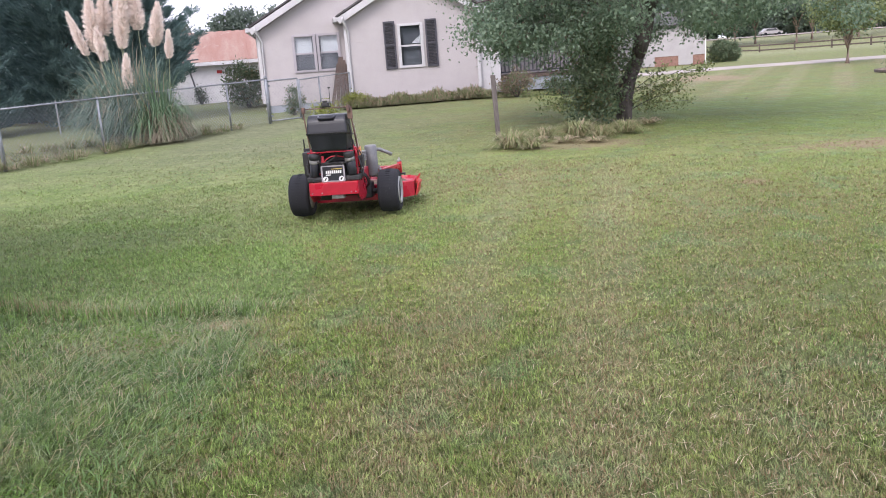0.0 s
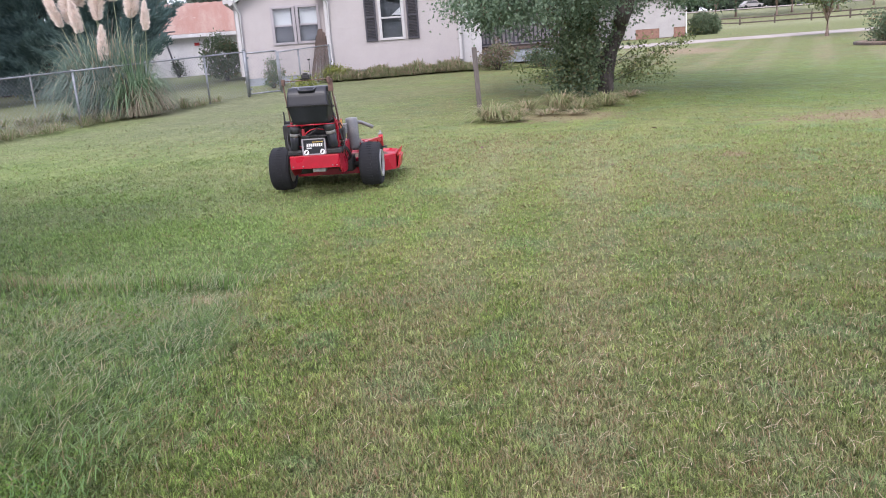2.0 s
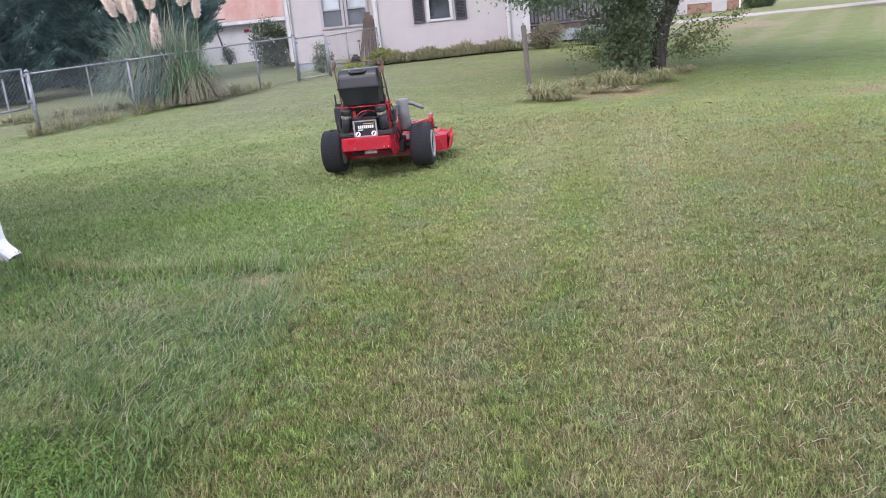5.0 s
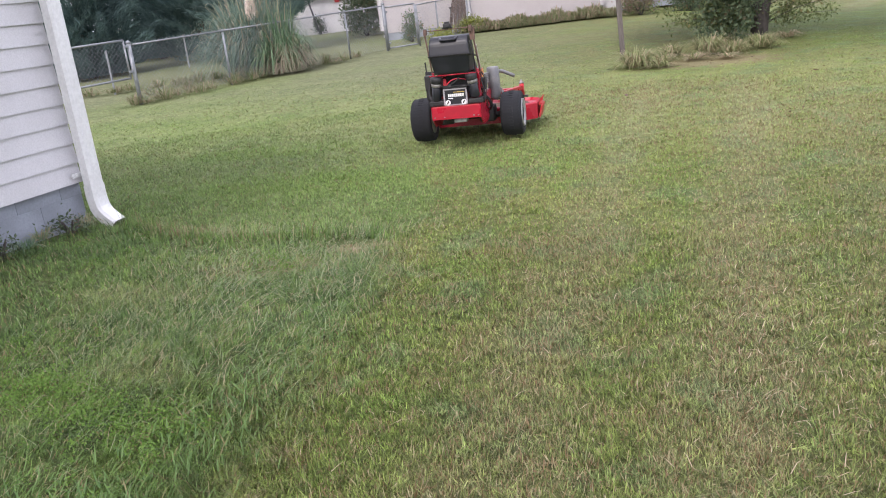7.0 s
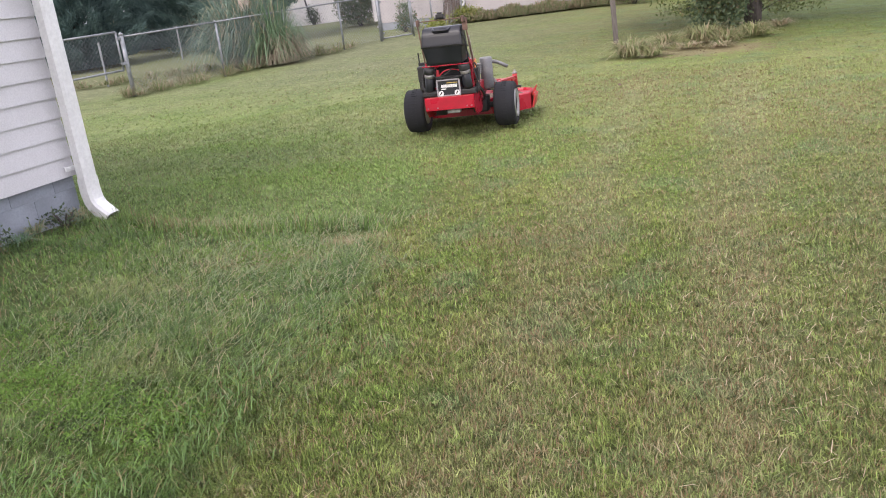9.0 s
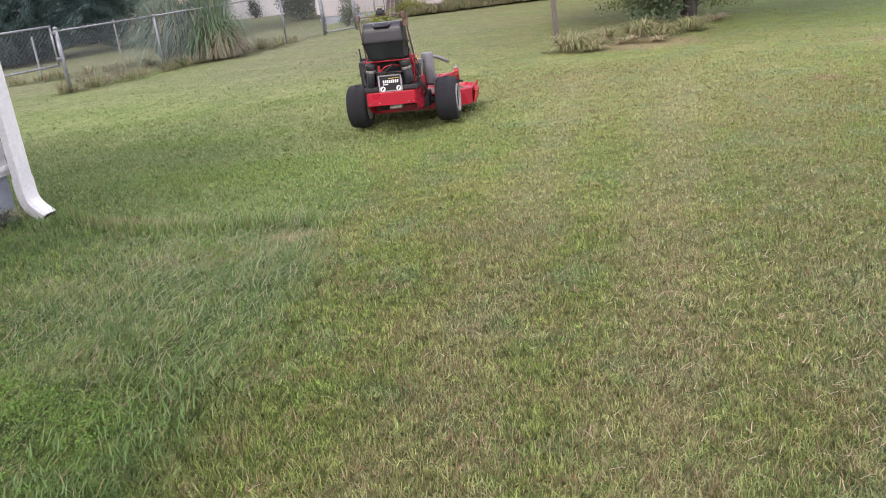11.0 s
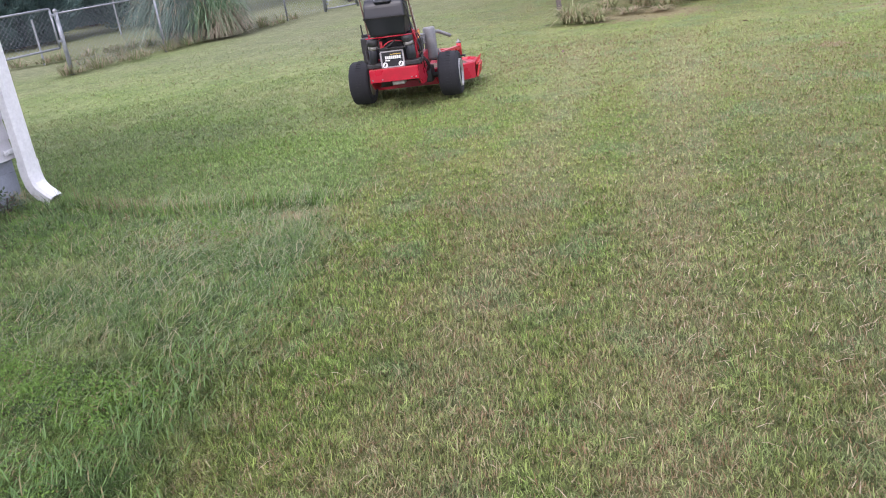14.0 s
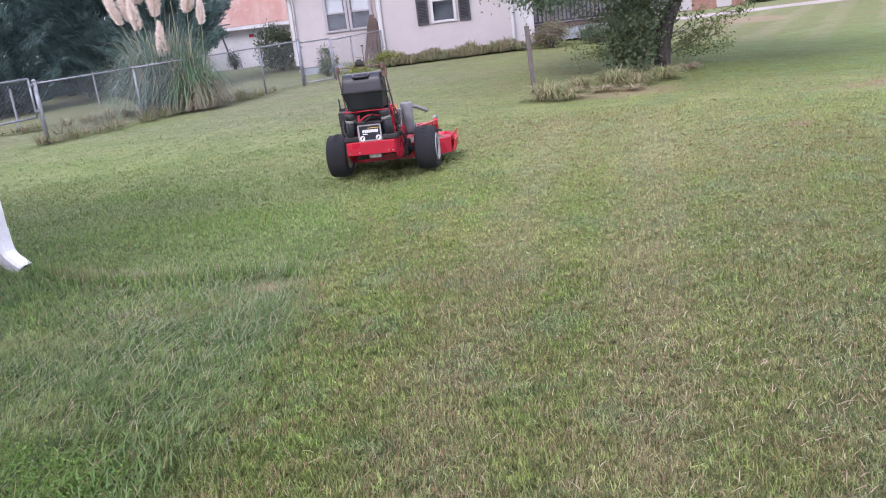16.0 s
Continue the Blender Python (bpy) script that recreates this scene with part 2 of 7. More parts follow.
    straw = calc(nt, "MULTIPLY", straw, ramp(nt, cut, 0, 1, 0.4, 1.0))
    # lines left by wheels on the mown strip
    for x0, y0, slope, wide, much in ((0.44, 2.87, 0.196, 0.30, 0.5), (-0.35, 3.25, 0.149, 0.28, 0.42), (1.25, 3.0, 0.21, 0.4, 0.22)):
        off = calc(nt, "SUBTRACT", calc(nt, "SUBTRACT", x, x0), calc(nt, "MULTIPLY", calc(nt, "SUBTRACT", y, y0), slope))
        off = calc(nt, "ADD", off, calc(nt, "MULTIPLY", calc(nt, "SUBTRACT", mid, 0.5), 0.5))
        line = ramp(nt, calc(nt, "ABSOLUTE", off), wide * 0.1, wide * 1.6, much, 0.0)
        line = calc(nt, "MULTIPLY", line, ramp(nt, y, 9.5, 13.0, 1.0, 0.0))
        straw = calc(nt, "MAXIMUM", straw, calc(nt, "MULTIPLY", line, ramp(nt, small, 0.35, 0.65, 0.3, 1.0)))
        col = blend(nt, calc(nt, "MULTIPLY", line, ramp(nt, small, 0.3, 0.6, 0.4, 0.9)), col, PALE)
    # dry and bare places: by the path, round the tree, on the open lawn, by the downpipe
    for cx, cy, rx, ry, much in ((1.9, 13.4, 1.6, 1.1, 0.7), (7.0, 11.7, 3.4, 0.9, 0.8), (3.25, 9.15, 0.28, 0.2, 0.9), (-1.55, 5.15, 0.3, 0.14, 0.9),
                                 (-2.95, 5.6, 0.45, 0.22, 0.6), (-6.6, 16.9, 1.8, 0.5, 0.55), (10.6, 36.0, 2.2, 5.0, 0.8), (0.5, 10.6, 2.2, 1.5, 0.55), (2.4, 8.4, 2.4, 1.6, 0.42), (-2.1, 4.8, 0.4, 0.2, 0.5), (-3.2, 13.0, 2.6, 1.3, 0.4), (-0.35, 5.0, 0.5, 0.35, 0.45)):
        dx = calc(nt, "DIVIDE", calc(nt, "SUBTRACT", x, cx), rx)
        dy = calc(nt, "DIVIDE", calc(nt, "SUBTRACT", y, cy), ry)
        d = calc(nt, "SQRT", calc(nt, "ADD", calc(nt, "MULTIPLY", dx, dx), calc(nt, "MULTIPLY", dy, dy)))
        d = calc(nt, "ADD", d, calc(nt, "MULTIPLY", calc(nt, "SUBTRACT", small, 0.5), 1.6))
        straw = calc(nt, "MAXIMUM", straw, ramp(nt, d, 0.45, 1.15, much, 0.0))
    if blades:
        isle = geo.outputs["Random Per Island"]
        pick = calc(nt, "FRACT", calc(nt, "MULTIPLY", isle, 13.7))
        # random blade tones, spread wide to put shade among the blades into colour
        tone = calc(nt, "MULTIPLY", ramp(nt, tiny, 0.34, 0.66, 0.66, 1.28), ramp(nt, wave(nt, 12.0, 2.0, 0.5, "World", flat), 0.36, 0.64, 0.74, 1.2))
        lift = calc(nt, "MULTIPLY", ramp(nt, isle, 0.0, 1.0, 0.48, 1.40), tone)
        # further off, contrast calms and colour is lightened to offset blades' self-shading
        calm = ramp(nt, y, 3.2, 8.0, 0.0, 0.85)
        lift = calc(nt, "ADD", calc(nt, "MULTIPLY", lift, calc(nt, "SUBTRACT", 1.0, calm)), calc(nt, "MULTIPLY", calm, calc(nt, "MULTIPLY", ramp(nt, tiny, 0.32, 0.68, 0.82, 1.18), ramp(nt, isle, 0.0, 1.0, 0.85, 1.75))))
        scaled = nt.nodes.new("ShaderNodeVectorMath")
        scaled.operation = "SCALE"
        nt.links.new(col, scaled.inputs[0])
        nt.links.new(lift, scaled.inputs["Scale"])
        col = scaled.outputs[0]
        dry = blend(nt, ramp(nt, pick, 0.45, 0.75), DEAD, STRAW_B)
        share = calc(nt, "ADD", calc(nt, "MULTIPLY", straw, 0.8), calc(nt, "MULTIPLY", ramp(nt, y, 5.0, 14.0, 0.11, 0.04), ramp(nt, cut, 0, 1, 0.35, 1.0)))
        col = blend(nt, calc(nt, "LESS_THAN", calc(nt, "FRACT", calc(nt, "MULTIPLY", isle, 71.3)), share), col, dry)
        t = nt.nodes.new("ShaderNodeBsdfTranslucent")
        nt.links.new(col, t.inputs[0])
        mx = nt.nodes.new("ShaderNodeMixShader")
        mx.inputs[0].default_value = 0.15
        nt.links.new(b.outputs[0], mx.inputs[1])
        nt.links.new(t.outputs[0], mx.inputs[2])
        nt.links.new(mx.outputs[0], nt.nodes["Material Output"].inputs[0])
    else:
        bare = blend(nt, mid, (0.26, 0.205, 0.130), (0.19, 0.140, 0.088))
        # soil under the nearer blades is darkened, shade between them included in its colour
        near = ramp(nt, y, 4.0, 10.0, 1.0, 0.3)
        col = blend(nt, calc(nt, "MULTIPLY", near, ramp(nt, fine, 0.25, 0.6, 0.6, 1.0)), col, blend(nt, 0.3, SHADED_SOIL, col))
        col = blend(nt, ramp(nt, fine, 0.45, 0.75, 0.0, 0.2), col, STRAW_A)
        col = blend(nt, ramp(nt, straw, 0.5, 0.8, 0.0, 0.9), col, bare)
        grain = calc(nt, "MULTIPLY", ramp(nt, tiny, 0.30, 0.70, 0.74, 1.26), calc(nt, "MULTIPLY", ramp(nt, small, 0.30, 0.70, 0.86, 1.14), ramp(nt, mid, 0.3, 0.7, 0.92, 1.08)))
        scaled = nt.nodes.new("ShaderNodeVectorMath")
        scaled.operation = "SCALE"
        nt.links.new(col, scaled.inputs[0])
        nt.links.new(grain, scaled.inputs["Scale"])
        col = scaled.outputs[0]
        bump(nt, b, fine, 0.6, 0.03)
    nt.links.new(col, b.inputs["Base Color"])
    return m


UNCUT_A, UNCUT_B = (0.098, 0.166, 0.042), (0.150, 0.228, 0.054)
MOWN_A, MOWN_B = (0.150, 0.203, 0.050), (0.202, 0.240, 0.066)
MID_A, MID_B = (0.172, 0.225, 0.082), (0.212, 0.242, 0.102)
GREEN_MID = (0.160, 0.232, 0.072)
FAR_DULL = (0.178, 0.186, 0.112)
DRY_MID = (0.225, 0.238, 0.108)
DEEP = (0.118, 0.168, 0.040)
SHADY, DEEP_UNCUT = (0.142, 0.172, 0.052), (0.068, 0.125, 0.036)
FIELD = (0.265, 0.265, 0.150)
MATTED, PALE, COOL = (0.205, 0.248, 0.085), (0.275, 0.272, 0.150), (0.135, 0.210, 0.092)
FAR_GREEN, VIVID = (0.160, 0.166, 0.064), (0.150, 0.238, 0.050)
STRAW_A, STRAW_B, SHADED_SOIL, DEAD = (0.31, 0.25, 0.165), (0.330, 0.292, 0.168), (0.052, 0.046, 0.024), (0.205, 0.140, 0.075)

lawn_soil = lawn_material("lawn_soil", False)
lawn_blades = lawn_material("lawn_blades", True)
white_vinyl = surface("white_vinyl", (0.62, 0.61, 0.625), (0.57, 0.56, 0.57), 0.45, scale=2.0, fine=90, lift=0.08)
pink_vinyl = surface("pinkish_vinyl", (0.425, 0.393, 0.396), (0.39, 0.36, 0.363), 0.5, scale=1.2, fine=70, lift=0.08)
white_trim = surface("white_trim", (0.51, 0.50, 0.51), (0.46, 0.45, 0.46), 0.4, scale=3, fine=50, lift=0.06)
white_metal = surface("white_painted_aluminium", (0.80, 0.80, 0.80), (0.72, 0.72, 0.71), 0.35, scale=3, fine=40, lift=0.08, rust=(0.35, 0.33, 0.28), rusty=0.68)
block = surface("grey_painted_block", (0.30, 0.325, 0.37), (0.235, 0.255, 0.285), 0.9, scale=2.5, fine=60, lift=0.5, rust=(0.12, 0.12, 0.11), rusty=0.66)
shingle = surface("dark_shingle", (0.09, 0.085, 0.085), (0.06, 0.055, 0.055), 0.9, scale=3, fine=40, lift=0.5)
shutter_paint = surface("dark_shutter_paint", (0.062, 0.060, 0.074), (0.045, 0.043, 0.054), 0.45, scale=4, fine=60, lift=0.1)
# grey of what the window panes reflect, put into a base colour
reflection_grey = surface("grey_pane_reflection", (0.080, 0.088, 0.108), (0.055, 0.062, 0.078), 0.7, scale=2, fine=40)
frame_grey = surface("greyish_window_frame", (0.36, 0.335, 0.36), (0.31, 0.29, 0.31), 0.5, scale=3, fine=40)
blind = surface("window_blind", (0.48, 0.50, 0.53), (0.42, 0.44, 0.47), 0.6, scale=3, fine=30, warp=(1, 1, 8))
room_dark = surface("dim_room", (0.09, 0.095, 0.105), (0.06, 0.065, 0.072), 0.9, scale=2)
galvanised = surface("galvanised_steel", (0.31, 0.325, 0.35), (0.235, 0.25, 0.27), 0.55, 0.5, scale=9, fine=70, lift=0.1, rust=(0.22, 0.15, 0.10), rusty=0.7)
old_wood = surface("weathered_wood", (0.22, 0.18, 0.16), (0.14, 0.115, 0.105), 0.9, scale=5, fine=50, lift=0.5, warp=(6, 6, 1))
post_wood = surface("dark_post_wood", (0.135, 0.118, 0.108), (0.085, 0.073, 0.068), 0.9, scale=6, fine=60, lift=0.5, warp=(6, 6, 1))
aged_white = surface("aged_white_wall", (0.38, 0.365, 0.365), (0.34, 0.325, 0.325), 0.6, scale=1.0, fine=30, lift=0.1)
board_wood = surface("leaning_board_wood", (0.125, 0.088, 0.074), (0.062, 0.047, 0.042), 0.85, scale=5, fine=50, lift=0.4, warp=(6, 6, 1))
bark = surface("grey_bark", (0.115, 0.098, 0.092), (0.060, 0.052, 0.048), 0.95, scale=7, fine=40, lift=0.8, dist=0.02, warp=(3, 3, 1))
rusty_roof = surface("rusty_tin_roof", (0.29, 0.148, 0.112), (0.37, 0.265, 0.22), 0.65, scale=0.9, fine=25, warp=(2, 0.5, 0.5), rust=(0.36, 0.30, 0.26), rusty=0.60)
shed_white = surface("shed_white_paint", (0.72, 0.71, 0.73), (0.60, 0.59, 0.61), 0.7, scale=1.5, fine=30, lift=0.2)
brick_red = surface("red_brick", (0.27, 0.15, 0.115), (0.20, 0.115, 0.09), 0.85, scale=6, fine=60, lift=0.5)
concrete = surface("pale_gravel_drive", (0.33, 0.29, 0.255), (0.265, 0.235, 0.205), 0.95, scale=0.6, fine=18, lift=0.4)
asphalt = surface("asphalt", (0.20, 0.20, 0.21), (0.15, 0.15, 0.155), 0.9, scale=0.5, fine=20)
red_paint = surface("red_enamel", (0.42, 0.010, 0.030), (0.34, 0.009, 0.024), 0.32, scale=5, fine=60, lift=0.05, rust=(0.22, 0.03, 0.03), rusty=0.66)
red_worn = surface("worn_red_enamel", (0.50, 0.03, 0.035), (0.36, 0.03, 0.03), 0.5, scale=8, fine=60, lift=0.1, rust=(0.26, 0.17, 0.11), rusty=0.58)
tyre_rubber = surface("tyre_rubber", (0.011, 0.012, 0.016), (0.018, 0.019, 0.023), 0.95, scale=9, fine=120, lift=0.3)
black_plastic = surface("black_plastic", (0.012, 0.013, 0.018), (0.020, 0.021, 0.028), 0.42, scale=5, fine=180, lift=0.12, dist=0.001)
black_matt = surface("black_matt_metal", (0.012, 0.012, 0.014), (0.026, 0.025, 0.026), 0.55, scale=8, fine=80, lift=0.2)
grey_metal = surface("grey_cast_metal", (0.34, 0.33, 0.32), (0.22, 0.21, 0.20), 0.5, 0.5, scale=14, fine=90, lift=0.2, rust=(0.12, 0.09, 0.07), rusty=0.6)
silver = surface("silver_rim_paint", (0.44, 0.43, 0.42), (0.33, 0.325, 0.315), 0.4, 0.3, scale=12, fine=80, lift=0.1, rust=(0.25, 0.2, 0.15), rusty=0.68)
muffler_grey = surface("muffler_grey", (0.19, 0.19, 0.20), (0.27, 0.265, 0.265), 0.55, 0.4, scale=9, fine=70)
rust_brown = surface("rusty_brown_steel", (0.17, 0.10, 0.075), (0.10, 0.065, 0.055), 0.8, scale=12, fine=90, lift=0.3)
cream = surface("cream_paint", (0.66, 0.63, 0.56), (0.52, 0.49, 0.43), 0.5, scale=10, fine=60)
label_white = surface("printed_white", (0.80, 0.80, 0.80), (0.74, 0.74, 0.74), 0.4, scale=9)
label_gold = surface("printed_gold", (0.62, 0.45, 0.10), (0.55, 0.38, 0.08), 0.4, scale=9)
red_wire = surface("red_cable", (0.55, 0.03, 0.05), (0.42, 0.03, 0.04), 0.45, scale=9)
orange_label = surface("orange_label", (0.80, 0.45, 0.12), (0.72, 0.40, 0.1), 0.5, scale=9)
pale_bark = surface("pale_pinkish_bark", (0.34, 0.26, 0.22), (0.24, 0.18, 0.15), 0.85, scale=5, fine=30, lift=0.3, warp=(3, 3, 1))
fence_wood = surface("dark_fence_wood", (0.10, 0.08, 0.065), (0.07, 0.055, 0.045), 0.9, scale=2, fine=20)
mulch = surface("dry_mulch", (0.24, 0.17, 0.12), (0.15, 0.105, 0.075), 0.95, scale=6, fine=50, lift=0.8, dist=0.02)
glass, _nt, _b = material("window_glass", 0.04)
_b.inputs["Base Color"].default_value = (0.85, 0.88, 0.9, 1)
_b.inputs["Transmission Weight"].default_value = 1.0
_b.inputs["IOR"].default_value = 1.45
leaf_pear = foliage("pear_leaves", (0.098, 0.162, 0.104), (0.230, 0.300, 0.200), (0.16, 0.13, 0.10), 0.025, 0.8, 0.4)
leaf_cedar = foliage("cedar_sprays", (0.075, 0.130, 0.130), (0.150, 0.230, 0.210), None, scale=1.5, gloss=0.7)
leaf_bush = foliage("bush_leaves", (0.065, 0.100, 0.055), (0.155, 0.200, 0.115), (0.2, 0.14, 0.08), 0.06)
leaf_yellow = foliage("yellowgreen_leaves", (0.14, 0.17, 0.035), (0.30, 0.32, 0.09), None)
leaf_lime = foliage("lime_tree_leaves", (0.13, 0.175, 0.07), (0.28, 0.32, 0.15), None)
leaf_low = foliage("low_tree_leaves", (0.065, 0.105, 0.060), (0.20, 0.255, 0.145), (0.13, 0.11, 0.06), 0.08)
leaf_sucker = foliage("sucker_leaves", (0.12, 0.16, 0.06), (0.29, 0.33, 0.15), (0.30, 0.26, 0.12), 0.08)
leaf_twiggy = foliage("twiggy_brown_leaves", (0.14, 0.11, 0.08), (0.29, 0.22, 0.165), (0.15, 0.19, 0.09), 0.3)
leaf_dark = foliage("dark_bush_leaves", (0.025, 0.045, 0.025), (0.07, 0.10, 0.055), None)
leaf_far = foliage("far_wood_leaves", (0.075, 0.105, 0.085), (0.14, 0.175, 0.135), None, scale=0.1)
blade_pampas = foliage("pampas_leaves", (0.105, 0.175, 0.145), (0.25, 0.335, 0.265), (0.46, 0.40, 0.28), 0.12)
blade_lily = foliage("strap_leaves", (0.17, 0.205, 0.085), (0.36, 0.38, 0.19), (0.42, 0.35, 0.23), 0.3)
blade_dry = foliage("dry_weeds", (0.40, 0.32, 0.22), (0.56, 0.46, 0.34), (0.22, 0.25, 0.11), 0.35)
stem_grass = foliage("pale_grass_stems", (0.19, 0.25, 0.125), (0.32, 0.37, 0.21), (0.40, 0.34, 0.22), 0.25)
blade_fresh = foliage("fresh_pampas_leaves", (0.105, 0.185, 0.105), (0.235, 0.335, 0.20), (0.44, 0.37, 0.26), 0.08)
blade_weed = foliage("pinkish_dry_weeds", (0.27, 0.212, 0.145), (0.42, 0.345, 0.25), (0.17, 0.21, 0.09), 0.4)
blade_tan = foliage("dry_pampas_leaves", (0.29, 0.245, 0.19), (0.42, 0.365, 0.285), (0.22, 0.25, 0.15), 0.2)
blade_edge = foliage("fresh_edge_blades", (0.085, 0.165, 0.050), (0.165, 0.265, 0.085), (0.25, 0.22, 0.11), 0.12)
leaf_weed = foliage("lawn_weed_leaves", (0.10, 0.19, 0.035), (0.20, 0.33, 0.07), (0.17, 0.15, 0.06), 0.06)
blade_border = foliage("border_plant_leaves", (0.15, 0.18, 0.085), (0.29, 0.31, 0.165), (0.32, 0.24, 0.17), 0.25)
leaf_brown = foliage("fallen_leaves", (0.07, 0.045, 0.03), (0.19, 0.12, 0.075), None)
plume_mat = foliage("plume_hairs", (0.80, 0.71, 0.65), (0.93, 0.86, 0.81), None)
stalk_mat = foliage("plume_stalks", (0.30, 0.34, 0.22), (0.42, 0.46, 0.31), None)

# ---- ground ----
def spread(n, reach, dense):
    t = np.linspace(-1, 1, n)
    return np.sign(t) * (dense * np.abs(t) + (reach - dense) * np.abs(t) ** 5)


gx, gy = spread(221, 1600, 30), spread(221, 1600, 34) + 12
bumps = [noise.noise(Vector((a * 0.55, b * 0.55, 3.1))) for b in gy for a in gx]
gv = np.array([(a, b, lawn(a, b)) for b in gy for a in gx])
gv[:, 2] += 0.012 * np.array(bumps) - 0.012
gi = np.arange(221 * 221).reshape(221, 221)
gf = np.stack([gi[:-1, :-1], gi[:-1, 1:], gi[1:, 1:], gi[1:, :-1]], -1).reshape(-1, 4)
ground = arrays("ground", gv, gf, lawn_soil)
tagged(ground, "lawn ground with green and dry straw-coloured patches", "lawn", "", "structure")
ground.data.polygons.foreach_set("use_smooth", [True] * len(ground.data.polygons))

# pale driveway and the far road, low slabs laid on the ground
def strip(name, pts, wide, mat, label, category, dz=0.03):
    bm = bmesh.new()
    prev = None
    fine_pts = []
    for (xa, ya), (xb, yb) in zip(pts, pts[1:]):
        for i in range(12):
            fine_pts.append((xa + (xb - xa) * i / 12, ya + (yb - ya) * i / 12))
    fine_pts.append(pts[-1])
    for i, (px, py) in enumerate(fine_pts):
        qx, qy = fine_pts[min(i + 1, len(fine_pts) - 1)]
        ox, oy = fine_pts[max(i - 1, 0)]
        d = Vector((qx - ox, qy - oy)).normalized()
        w = wide * (1 + 0.08 * noise.noise(Vector((px * 0.3, py * 0.3, 0))))
        row = [bm.verts.new((px - d.y * w * s, py + d.x * w * s, lawn(px, py) + h)) for s, h in ((-0.55, -0.1), (-0.5, dz), (0.5, dz), (0.55, -0.1))]
        if prev:
            for a in range(3):
                bm.faces.new((prev[a], row[a], row[a + 1], prev[a + 1]))
        prev = row
    bmesh.ops.recalc_face_normals(bm, faces=bm.faces[:])
    return tagged(part(name, bm, mat), label, category, "", "structure")


strip("driveway", [(-2, 43.5), (8, 45.2), (15, 46.0), (24, 45.4), (60, 44)], 3.7, concrete, "pale gravel driveway across the lawn", "driveway")
strip("road", [(-160, 181), (60, 179), (300, 172)], 7.0, concrete, "pale road in the distance", "road", 0.1)

# ---- grass: short and dry where mown, longer and leaning beside the building ----
rng = np.random.default_rng(5)


def lawn_np(x, y):
    s = np.clip(x / 9.0, 0, 1)
    s = 1 - s * s * (3 - 2 * s)
    z = 0.020 * np.clip(np.minimum(y, 32) - 6, 0, None) * s + 0.20 * np.exp(-(((x + 4.2) / 1.5) ** 2 + ((y - 5.0) / 2.2) ** 2))
    return z


def lumps(x, y, k, seed):
    """Cheap smooth random field between -1 and 1."""
    r = np.random.default_rng(seed)
    out = np.zeros_like(x)
    for _ in range(7):
        a, p, f = r.uniform(0, 6.28), r.uniform(0, 6.28), k * r.uniform(0.6, 1.7)
        out += np.sin((x * math.cos(a) + y * math.sin(a)) * f + p)
    return out / 3.5


